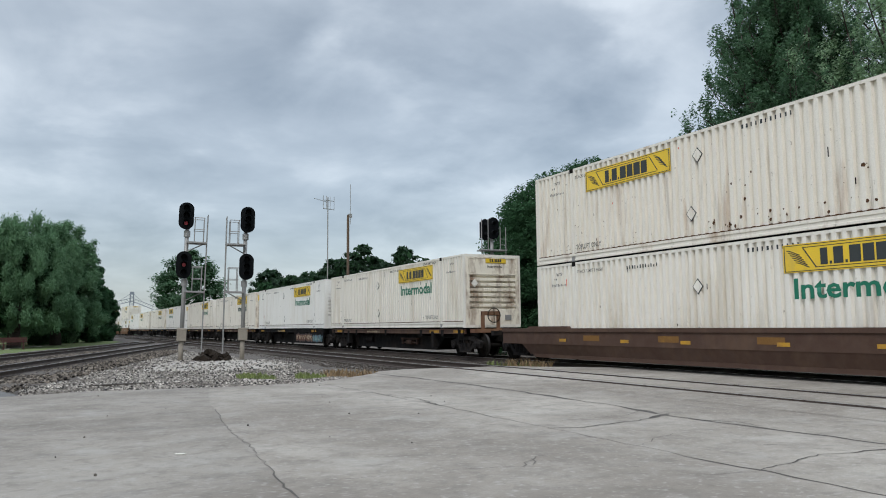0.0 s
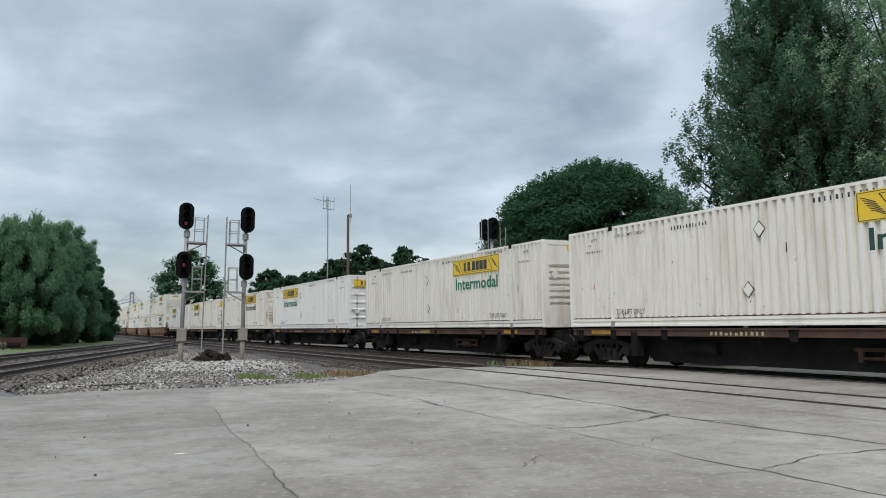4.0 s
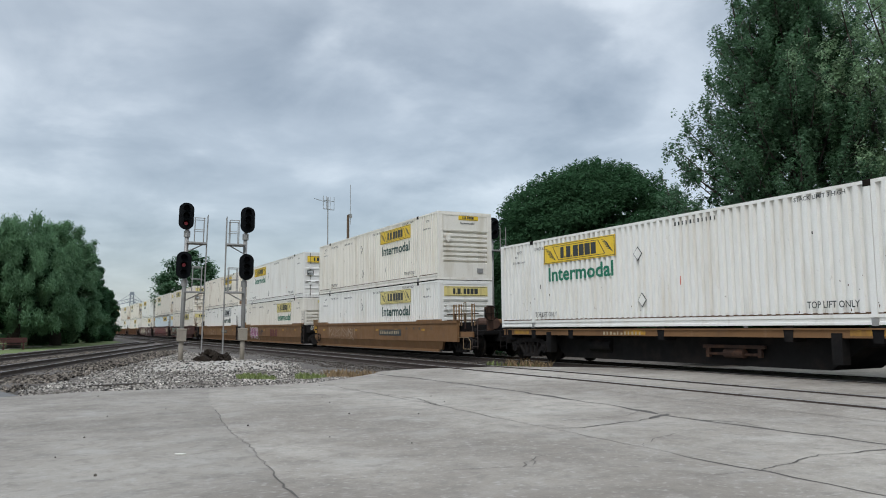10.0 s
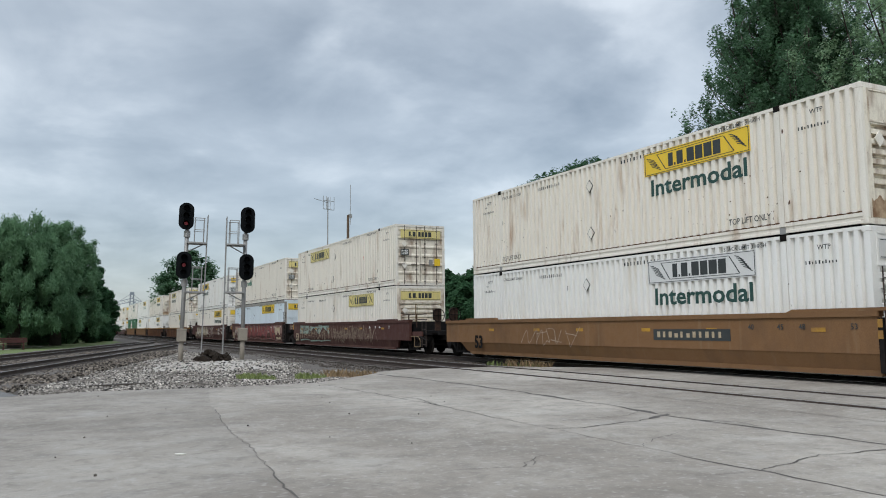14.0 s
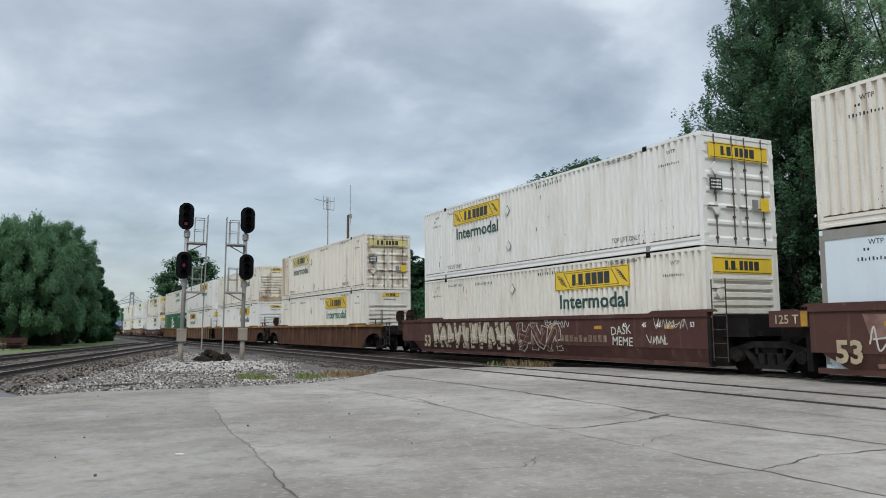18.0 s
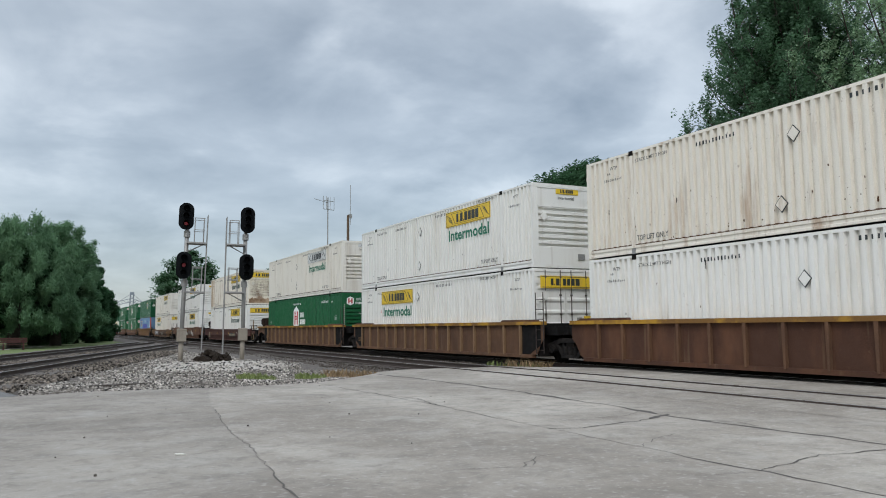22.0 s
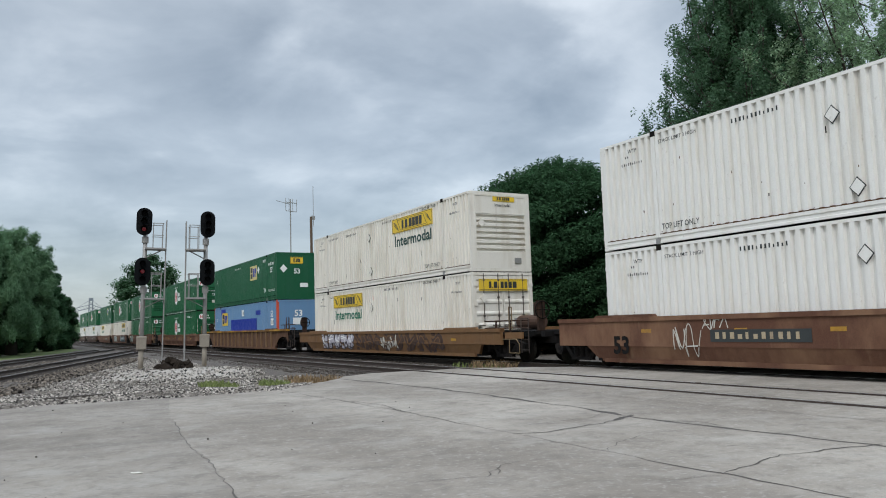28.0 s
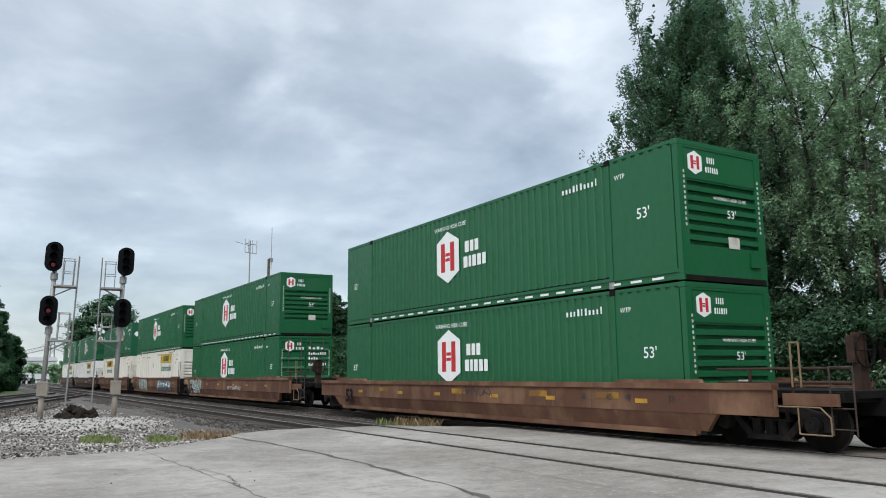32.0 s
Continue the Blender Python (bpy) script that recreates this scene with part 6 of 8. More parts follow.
def over(mt, x, w, z0, z1, seed, n=9, lw=0.04):
    nm, lab, m2, fn, xx = tag(mt, x, w, z0, z1, seed, n, lw)
    return (nm, lab, m2, lambda bm: [fn(bm), bmesh.ops.translate(bm, vec=(0, -0.004, 0), verts=bm.verts)], xx)


def piece(body, edge, shine, x, w, z0, z1, seed, n, line=0.05):
    """A whole painted piece: outline, fill and shine."""
    out = []
    for layer, mt in ((0, edge), (1, body), (2, shine)):
        out.append(("graffiti", SPRAY, mt, (lambda q: lambda bm: bubbles(bm, q, 0, w, z0, z1, seed, n, line))(layer), x))
    return tuple(out)


FLOOR_WELL, FLOOR_FLAT = 0.24, 1.145
Z2 = FLOOR_WELL + CH + 0.03
L_R = "white corrugated container with a yellow name panel, resting in the train"
L_WORN = "rust-streaked white corrugated container with a yellow name panel"
L_DOOR = "white corrugated container with its barred doors leading"


def cont(u, z, body, side="R", end="rib", **k):
    label = L_DOOR if end == "door" else L_WORN if body is M_WHITE2 else L_R
    if k.get("brand") == "hex":
        label = "green corrugated container with a white hexagon emblem"
    if k.get("brand") == "square":
        label = "slate blue container with orange-red posts" if body is M_BLUE else "green corrugated container with a square yellow panel"
    if body is M_PALEBLUE:
        label = "pale blue-white container with a yellow name panel"
    return container(u, YA, z, body, label, side, end, **k)


def build_train():
    n = 0
    well_car(-5.4, "smooth", M_DARKBROWN, "dark brown well car with two stacked containers", 1.10, left="coupled", seed=1,
             extras=tuple(("mark", "worn ochre mark", M_FADEOCHRE, lambda bm: [box(bm, 0, 0.75, 0.001, 0.004, 0.74, 0.9)], p) for p in (-5.4, -2.2, 1.0)))
    cont(-5.4, FLOOR_WELL, M_WHITE, "R", "rib", seed=1)
    cont(-5.4, Z2, M_WHITE2, "L", "door", word=None, seed=2)
    flats = [(-26.68, "R", "rib", "small", M_YELLOW), (-44.07, "R", "rib", "small", M_YELLOW), (-61.6, "R", "rib", "wide", M_PALEYELLOW), (-79.2, "R", "rib", "small", M_YELLOW),
             (-97.82, "L", "door", "wide", M_YELLOW), (-116.4, "R", "rib", "small", M_YELLOW), (-135.27, "L", "door", "wide", M_YELLOW), (-152.73, "L", "door", "wide", M_YELLOW)]
    for i, (u, side, end, eb, bd) in enumerate(flats):
        c = flat_car(u, "black flat car with ochre marks under one container", i)
        if i == 1:
            for nm, lab, mt, fn, x in (*piece(M_RUSTBROWN, M_DARKSPRAY, M_STAIN, 2.4, 3.4, 0.34, 0.80, 21, 6, 0.05), *piece(M_TEALSPRAY, M_DARKSPRAY, M_MINTSPRAY, 5.9, 1.9, 0.34, 0.78, 23, 4, 0.03)):
                made(nm, mt, fn, c, lab).matrix_basis = pose(x, -1.32, 0)
            made("side_skirt", M_CARBLACK, lambda bm: box(bm, 1.8, 8.0, -1.315, -1.28, 0.26, 0.86), c)
        cont(u, FLOOR_FLAT, (M_WHITE, M_WHITE3, M_WHITE)[i % 3], side, end, endboard=eb, board=M_YELLOW if i != 2 else M_YELLOW, word=M_DKGREENMARK if i in (2, 5) else M_GREENMARK, seed=10 + i)
    st = [
        # u, style, paint, sill top, right joint, left joint, (lower), (upper), marks
        (-173.92, "smooth", M_TAN, 1.43, "coupled", "joined", (M_WHITE3, "R", "rib", dict(endboard="wide", board=M_PALEYELLOW, word=M_DKGREENMARK)), (M_WHITE, "R", "rib", dict(word=M_DKGREENMARK)), piece(M_TAN, M_FADEWHITE, M_FADEWHITE, -5.6, 4.2, 0.55, 1.28, 36, 4, 0.022)),
        (-193.38, "smooth", M_TAN, 1.43, "joined", "joined", (M_WHITE, "R", "rib", dict(word=M_GREENMARK, board=M_PALEYELLOW)), (M_WHITE3, "L", "door", dict(word=M_GREENMARK)),
         (*piece(M_PINK, M_PALESPRAY, M_DARKSPRAY, -5.6, 2.5, 0.42, 1.28, 32, 5, 0.06), tag(M_PALESPRAY, -5.7, 2.7, 0.36, 1.32, 33, 3, 0.05), tag(M_DARKSPRAY, -7.2, 1.6, 0.8, 1.2, 34, 4), tag(M_DARKSPRAY, -2.6, 1.1, 0.6, 1.2, 35, 3),
          ("mark", "faded dark red marks", M_MAROONMARK, lambda bm: [box(bm, a, b, -0.004, 0, z0, z1) for a, b, z0, z1 in ((0, 0.55, 0.62, 1.12), (0.70, 1.25, 0.62, 1.12), (1.40, 2.0, 0.62, 1.12))], 0.5))),
        (-212.76, "smooth", M_TAN, 1.43, "joined", "coupled", (M_WHITE3, "R", "rib", dict(board=M_SILVER, word=M_DKGREENMARK, endboard="wide")), (M_WHITE2, "R", "rib", dict(word=M_DKGREENMARK)), (tag(M_FADEWHITE, -4.4, 3.2, 0.50, 1.25, 36, 4, 0.025),)),
        (-236.44, "smooth", M_MAROON, 1.5, "coupled", "joined", (M_WHITE, "R", "rib", dict(board=M_PALEYELLOW, word=None, endboard="wide")), (M_WHITE2, "L", "door", dict(board=M_PALEYELLOW, word=None)),
         (fill(M_MINTSPRAY, -6.9, 6.0, 0.34, 1.40, 37, 3, 0.003), over(M_BEIGESPRAY, -6.8, 5.8, 0.45, 1.3, 64, 7, 0.025), over(M_OLDSPRAY, -2.0, 8.2, 0.5, 1.4, 65, 10, 0.03), tag(M_OLDSPRAY, -0.6, 6.4, 0.34, 1.36, 38, 12, 0.05), tag(M_OLDSPRAY, 0.4, 5.0, 0.4, 1.3, 60, 9, 0.03), over(M_DARKBROWN, -6.8, 5.6, 0.4, 1.35, 39, 6, 0.05))),
        (-255.75, "smooth", M_FADEDMAROON, 1.55, "joined", "joined", (M_PALEBLUE, "R", "rib", dict(word=None, endboard="wide")), (M_WHITE2, "L", "door", dict(board=M_PALEYELLOW)),
         (fill(M_ROSE, -6.9, 15.1, 0.30, 1.48, 66, 7, 0.003), *piece(M_REDSPRAY, M_DARKSPRAY, M_MAROONMARK, -5.9, 12.2, 0.34, 1.46, 40, 12, 0.035), fill(M_BEIGESPRAY, 6.5, 1.3, 0.36, 1.34, 67, 1, -0.011), tag(M_PALESPRAY, -6.9, 1.2, 0.6, 1.3, 41, 3, 0.03), tag(M_DARKSPRAY, -3.0, 9.0, 1.2, 1.5, 59, 7, 0.03))),
        (-275.12, "smooth", M_MAROON, 1.5, "joined", "coupled", (M_WHITE, "R", "rib", dict(word=M_DKGREENMARK, endboard="wide")), (M_WHITE3, "L", "door", dict(word=M_DKGREENMARK)),
         (*piece(M_BEIGESPRAY, M_DARKSPRAY, M_PALESPRAY, -6.9, 6.4, 0.34, 1.40, 42, 10, 0.05), *piece(M_MAROON, M_PALESPRAY, M_ROSE, -0.3, 2.5, 0.36, 1.36, 44, 3, 0.03), tag(M_PALESPRAY, 6.1, 0.75, 0.66, 1.0, 45, 4, 0.025), tag(M_PALESPRAY, 1.3, 1.3, 1.1, 1.42, 69, 4, 0.02), tag(M_PALESPRAY, 6.4, 1.2, 1.05, 1.4, 70, 5, 0.02))),
        (-298.46, "ribbed", M_RIBDARK, 1.34, "coupled", "coupled", (M_WHITE, "R", "rib", dict(word=M_GREENMARK)), (M_WHITE2, "L", "door", dict(board=M_PALEYELLOW, word=M_DKGREENMARK, tail=M_STAIN)), ()),
        (-321.6, "ribbed", M_RIBDARK, 1.34, "coupled", "joined", (M_WHITE3, "R", "rib", dict(word=M_DKGREENMARK)), (M_WHITE2, "R", "rib", dict(word=M_DKGREENMARK)), ()),
        (-340.77, "ribbed", M_RIBBROWN, 1.34, "joined", "joined", (M_WHITE3, "L", "door", dict()), (M_WHITE3, "R", "rib", dict()), ()),
        (-360.02, "ribbed", M_RIBBROWN, 1.34, "joined", "coupled", (M_GREEN, "R", "rib", dict(brand="hex")), (M_WHITE, "R", "rib", dict(board=M_SILVER)), ()),
        (-383.25, "smooth", M_MAROON, 1.15, "coupled", "coupled", (M_WHITE3, "R", "rib", dict(word=M_DKGREENMARK, endboard="wide")), (M_WHITE2, "R", "rib", dict(word=M_DKGREENMARK, endboard="wide", tail=M_STAIN)), ()),
        (-406.22, "smooth", M_RUSTBROWN, 1.35, "coupled", "coupled", (M_WHITE3, "R", "rib", dict()), (M_WHITE3, "R", "rib", dict()),
         (tag(M_PALESPRAY, -5.6, 0.9, 0.3, 1.25, 46, 2, 0.03), tag(M_PALESPRAY, -4.6, 0.7, 1.0, 1.3, 47, 3, 0.025), ("mark", "dark board with worn pale marks", M_BLACKMARK, lambda bm: [box(bm, 0, 2.0, 0.002, 0.006, 0.62, 1.0)], 1.9), ("mark", "worn pale marks", M_OLDSPRAY, lambda bm: [box(bm, p, p + 0.36, 0, 0.002, 0.68, 0.94) for p in (0.2, 0.8, 1.4)], 1.9),
          ("mark", "pale wing-like shape", M_PALESPRAY, lambda bm: wing(bm, 0, 1.3, 0.5, 1.12), 0.5), ("mark", "pale wing-like shape", M_PALESPRAY, lambda bm: wing(bm, 0, 1.7, 0.42, 1.14), 4.0))),
        (-429.4, "smooth", M_TAN, 1.12, "coupled", "coupled", (M_WHITE, "L", "door", dict()), (M_WHITE, "R", "rib", dict(word=M_DKGREENMARK)),
         (*piece(M_LILAC, M_DARKSPRAY, M_WHITEMARK, -6.5, 4.2, 0.28, 1.08, 49, 5, 0.07), *piece(M_DARKBROWN, M_DARKSPRAY, M_TAN, -2.2, 8.4, 0.26, 1.06, 58, 8, 0.03), over(M_PALESPRAY, 0.6, 1.6, 0.3, 1.0, 51, 4, 0.07))),
        (-452.25, "ribbed", M_RIBBROWN, 1.34, "coupled", "coupled", (M_BLUE, "L", "rib", dict(brand="square", post=M_ORANGE)), (M_GREEN2, "R", "rib", dict(brand="square")), ()),
        (-475.5, "smooth", M_RUSTBROWN, 1.15, "coupled", "coupled", (M_GREEN, "R", "rib", dict(brand="hex")), (M_GREEN, "R", "rib", dict(brand="hex")), (tag(M_DARKSPRAY, 0.2, 1.4, 0.7, 1.05, 53, 4, 0.03), *(("mark", "worn ochre mark", M_FADEOCHRE, lambda bm: [box(bm, 0, 0.7, 0.001, 0.004, 0.82, 0.96)], p) for p in (-5.0, -0.4, 3.2, 5.6)))),
        (-499.2, "smooth", M_RUSTBROWN, 1.25, "coupled", "joined", (M_GREEN, "R", "door", dict(brand="hex")), (M_GREEN, "R", "rib", dict(brand="hex")), (*piece(M_MINTSPRAY, M_WHITEMARK, M_TEALSPRAY, -7.6, 2.6, 0.34, 1.16, 55, 4, 0.04), tag(M_PALESPRAY, 0.6, 2.4, 0.62, 0.84, 84, 8, 0.03))),
        (-518.6, "smooth", M_RUSTBROWN, 1.25, "joined", "joined", (M_WHITE, "R", "rib", dict()), (M_GREEN, "R", "rib", dict(brand="hex")), (*piece(M_TEALSPRAY, M_DARKSPRAY, M_WHITEMARK, 1.8, 4.4, 0.34, 1.16, 56, 5, 0.05), *piece(M_MINTSPRAY, M_WHITEMARK, M_TEALSPRAY, -5.4, 3.2, 0.34, 1.16, 57, 4, 0.05))),
        (-538.0, "smooth", M_RUSTBROWN, 1.25, "joined", "coupled", (M_WHITE, "L", "rib", dict()), (M_GREEN2, "R", "rib", dict(brand="square")), ()),
        (-561.2, "smooth", M_DARKBROWN, 1.25, "coupled", "joined", (M_WHITE3, "R", "rib", dict()), (M_GREEN, "R", "rib", dict(brand="hex")), ()),
        (-580.6, "smooth", M_DARKBROWN, 1.25, "joined", "coupled", (M_WHITE3, "R", "rib", dict()), (M_GREEN, "R", "rib", dict(brand="hex")), ()),
    ]
    for i, (u, style, paint, top, rj, lj, lo, hi, ex) in enumerate(st):
        cond = "ribbed rusty brown" if style == "ribbed" else {"tan_brown_paint": "tan brown", "maroon_paint": "dark maroon", "faded_maroon_paint": "faded maroon", "dark_brown_paint": "dark brown"}.get(paint.name, "rusty brown")
        lab = cond + " well car carrying two stacked containers" + (", covered in graffiti" if len(ex) > 1 else "")
        car = well_car(u, style, paint, lab, top, rj, lj, ex, i)
        if i == 5:
            for w_, x_, z_ in (("DASK", 4.62, 0.92), ("MEME", 4.66, 0.66)):
                tagged(put("graffiti", text_mesh(w_, 0.24, M_PALESPRAY), car, pose(x_, -WS - 0.018, z_, 0, -4 if z_ > 0.8 else 2)), SPRAY, kind="stuff")
            tagged(put("number", mesh_of("tan_number", M_OLDSPRAY, lambda bm: bars(bm, 0, 2.3, 0, 0.2, 10, 4, 0.3)), car, pose(2.2, -WS - 0.016, 0.72)), kind="stuff")
        cont(u, FLOOR_WELL, lo[0], lo[1], lo[2], seed=30 + 2 * i, **lo[3])
        cont(u, Z2, hi[0], hi[1], hi[2], seed=31 + 2 * i, **hi[3])


build_train()

# ---- signals, masts and lineside things ----
def signal_head(bm):
    """A tall black backboard with round ends, seen from +x, and two hoods."""
    pts = []
    for i in range(13):
        a = math.pi * i / 12
        pts.append((0.30 * math.cos(a), 0.28 + 0.28 * math.sin(a)))
    for i in range(13):
        a = math.pi + math.pi * i / 12
        pts.append((0.30 * math.cos(a), -0.28 + 0.28 * math.sin(a)))
    a = [bm.verts.new((0.0, y, z)) for y, z in pts]
    b = [bm.verts.new((0.05, y, z)) for y, z in pts]
    n = len(pts)
    for i in range(n):
        j = (i + 1) % n
        bm.faces.new((a[i], a[j], b[j], b[i]))
    bm.faces.new(a[::-1])
    bm.faces.new(b)
    box(bm, -0.22, 0.0, -0.16, 0.16, -0.42, 0.42)


def hood(bm):
    seg = 10
    for i in range(seg):
        a0, a1 = math.radians(-20 + 220 * i / seg), math.radians(-20 + 220 * (i + 1) / seg)
        q = [(0.05, 0.125, a0), (0.05, 0.125, a1), (0.34, 0.125, a1), (0.34, 0.125, a0)]
        bm.faces.new([bm.verts.new((x, r * math.cos(a), r * math.sin(a))) for x, r, a in q])


def lens(bm):
    tube(bm, (0.05, 0, 0), (0.07, 0, 0), 0.078, 16)


def signal_mast(x, y, ladder_side, lit, label, heads=((5.85, 0.0), (3.82, 0.0)), base=-0.3, rz=-8, lean=0.0):
    s = thing("signal_mast", x, y, base, label, "railway signal", "signals by the tracks", rz)
    s.matrix_basis = pose(x, y, base, lean, 0, rz)
    made("mast", M_GALV, lambda bm: tube(bm, (0, 0, 0), (0, 0, 5.6 - base), 0.085, 12), s, smooth=True)
    made("foundation", M_PADCONC, lambda bm: [box(bm, -0.3, 0.3, -0.3, 0.3, -0.3, 0.03), bevel(bm, 0.03)], s)
    made("post_sleeve", M_TANPOST, lambda bm: tube(bm, (0, 0, 0.0), (0, 0, 1.1), 0.10, 12), s, "weathered tan lower sleeve", True)
    made("junction_box", M_TANPOST, lambda bm: [box(bm, -0.14, 0.18, -0.19, 0.19, 1.0, 1.52), box(bm, -0.15, 0.19, -0.2, 0.2, 1.44, 1.53), bevel(bm, 0.02)], s, "weathered tan sheet steel box")
    for k, (hz, _) in enumerate(heads):
        hz -= base
        h = made("signal_head", M_SIGBLACK, signal_head, s, "black backboard with hooded lenses")
        h.matrix_basis = pose(0.18, -ladder_side * 0.06, hz)
        for j, zz in enumerate((0.31, 0.0, -0.31)):
            put("hood", mesh_of("hood", M_SIGBLACK, hood), h, pose(0, 0, zz))
            on = lit and ((k == 0 and j == 2) or (k == 1 and j == 1))
            put("lens", mesh_of("lens", M_REDLAMP if on else M_LENSDARK, lens), h, pose(0, 0, zz), "lit red lens" if on else "")
        made("bracket", M_GALV, lambda bm: [tube(bm, (0, 0, hz - 0.85), (0, 0, hz - 0.6), 0.13, 12), box(bm, -0.05, 0.2, -0.06, 0.06, hz - 0.5, hz - 0.4)], s)
        yy = ladder_side
        made("platform", M_GALV, lambda bm: [box(bm, -0.35, 0.35, min(0, yy * 0.80), max(0, yy * 0.80), hz - 1.12, hz - 1.06), tube(bm, (0, 0.05 * yy, hz - 1.45), (0, 0.7 * yy, hz - 1.1), 0.025, 6)], s, "steel mesh platform")
        for px in (-0.33, 0.33):
            made("railing", M_GALV, lambda bm: [tube(bm, (px, yy * 0.30, hz - 1.08), (px, yy * 0.30, hz - 0.05), 0.018, 6), tube(bm, (px, yy * 0.66, hz - 1.08), (px, yy * 0.66, hz - 0.05), 0.018, 6),
                                                  tube(bm, (px, yy * 0.26, hz - 0.06), (px, yy * 0.7, hz - 0.06), 0.018, 6), tube(bm, (px, yy * 0.26, hz - 0.55), (px, yy * 0.7, hz - 0.55), 0.015, 6)], s)
    made("ladder", M_GALV, lambda bm: [tube(bm, (q, ladder_side * 0.80, 0.05), (q, ladder_side * 0.80, 5.95 - base), 0.024, 6) for q in (-0.2, 0.2)] +
         [tube(bm, (-0.2, ladder_side * 0.80, 0.3 + 0.3 * k), (0.2, ladder_side * 0.80, 0.3 + 0.3 * k), 0.012, 5) for k in range(19)], s, "steel ladder with thin rungs")
    return s


signal_mast(-33.2, 4.78, 1, True, "grey steel signal mast with two black heads lit red", lean=-1.7)
signal_mast(-33.4, 7.32, -1, False, "grey steel signal mast with two dark black heads", lean=-0.8)


def far_signal():
    s = thing("signal_mast", -33.9, 20.0, -0.4, "steel signal mast with twin black heads beyond the train", "railway signal", "signals by the tracks", -10)
    made("mast", M_GALV, lambda bm: tube(bm, (0, 0, 0), (0, 0, 6.6), 0.085, 12), s, smooth=True)
    for k, (dy, dx) in enumerate(((0.0, 0.2), (-0.32, -0.12))):
        h = made("signal_head", M_SIGBLACK, signal_head, s, "black backboard with hooded lenses")
        h.matrix_basis = pose(dx, dy, 6.55 - 0.05 * k, 0, 0, 30 * k)
        for zz in (0.24, -0.24):
            put("hood", mesh_of("hood", M_SIGBLACK, hood), h, pose(0, 0, zz))
            put("lens", mesh_of("lens", M_LENSDARK, lens), h, pose(0, 0, zz))
    made("platform", M_GALV, lambda bm: box(bm, -0.35, 0.35, -0.7, 0.7, 5.4, 5.46), s)
    for y in (-0.65, -0.3, 0.35, 0.65):
        made("railing", M_GALV, lambda bm: tube(bm, (0.3, y, 0.1 if abs(y) > 0.6 else 5.4), (0.3, y, 7.0 if y < 0 else 6.6), 0.022, 6), s)
    made("ladder", M_GALV, lambda bm: [tube(bm, (0.3, 0.35, 0.3 + 0.3 * k), (0.3, 0.65, 0.3 + 0.3 * k), 0.012, 5) for k in range(20)], s)


far_signal()


def antenna(x, y):
    s = thing("antenna_mast", x, y, -0.4, "thin steel mast with a cross-armed aerial on top", "antenna mast")
    made("mast", M_GALV, lambda bm: tube(bm, (0, 0, 0), (0, 0, 16.6), 0.07, 8), s)
    def arms(bm):
        for z in (15.2, 16.2):
            tube(bm, (0.3, -0.65, z), (-0.3, 0.85, z), 0.04, 6)
        for f in (-0.65, -0.2, 0.3, 0.85):
            tube(bm, (0.3 - 0.4 * (f + 0.65), f, 15.2), (0.3 - 0.4 * (f + 0.65), f, 16.7), 0.03, 6)
        tube(bm, (0, 0, 16.0), (0.4, -1.8, 16.3), 0.03, 6)
    made("aerial", M_GALV, arms, s, "cross-armed aerial")


antenna(-84.9, 28.2)


def wood_pole(x, y):
    s = thing("radio_pole", x, y, -0.4, "dark wooden pole with a tall whip aerial", "pole")
    made("pole", M_WOODPOLE, lambda bm: tube(bm, (0, 0, 0), (0, 0, 13.2), 0.16, 10, 0.13), s)
    made("whip", M_GALV, lambda bm: [tube(bm, (0.0, 0.25, 12.2), (0.0, 0.25, 16.4), 0.03, 6), box(bm, -0.1, 0.1, 0.05, 0.4, 12.9, 13.3)], s, "thin whip aerial")


wood_pole(-75.3, 27.2)


def crossing_signal(x, y):
    s = thing("crossing_signal", x, y, -0.35, "silver crossing signal post with weathered crossed boards", "crossing signal", rz=10)
    made("post", M_GALV, lambda bm: tube(bm, (0, 0, 0), (0, 0, 4.45), 0.06, 10), s)
    for a in (45, -45):
        o = made("cross_board", M_GREYFRAME, lambda bm: box(bm, -0.02, 0.02, -0.52, 0.52, -0.09, 0.09), s, "weathered grey board")
        o.matrix_basis = pose(0.1 + 0.02 * (a > 0), 0, 3.75, a, 0, 0)
    made("lamp_arm", M_SIGBLACK, lambda bm: box(bm, -0.05, 0.05, -0.6, 0.6, 2.28, 2.36), s)
    for yy in (-0.5, 0.5):
        o = made("flasher", M_SIGBLACK, lambda bm: [tube(bm, (0, 0, 0), (0.10, 0, 0), 0.27, 20), tube(bm, (0.10, 0, 0), (0.30, 0, 0), 0.16, 16)], s, "round flasher unit")
        o.matrix_basis = pose(0, yy, 2.3)
    made("gate_mechanism", M_GALV, lambda bm: [box(bm, -0.25, 0.25, -0.2, 0.2, 0.9, 1.4), bevel(bm, 0.03)], s)


crossing_signal(-17.2, 19.2)


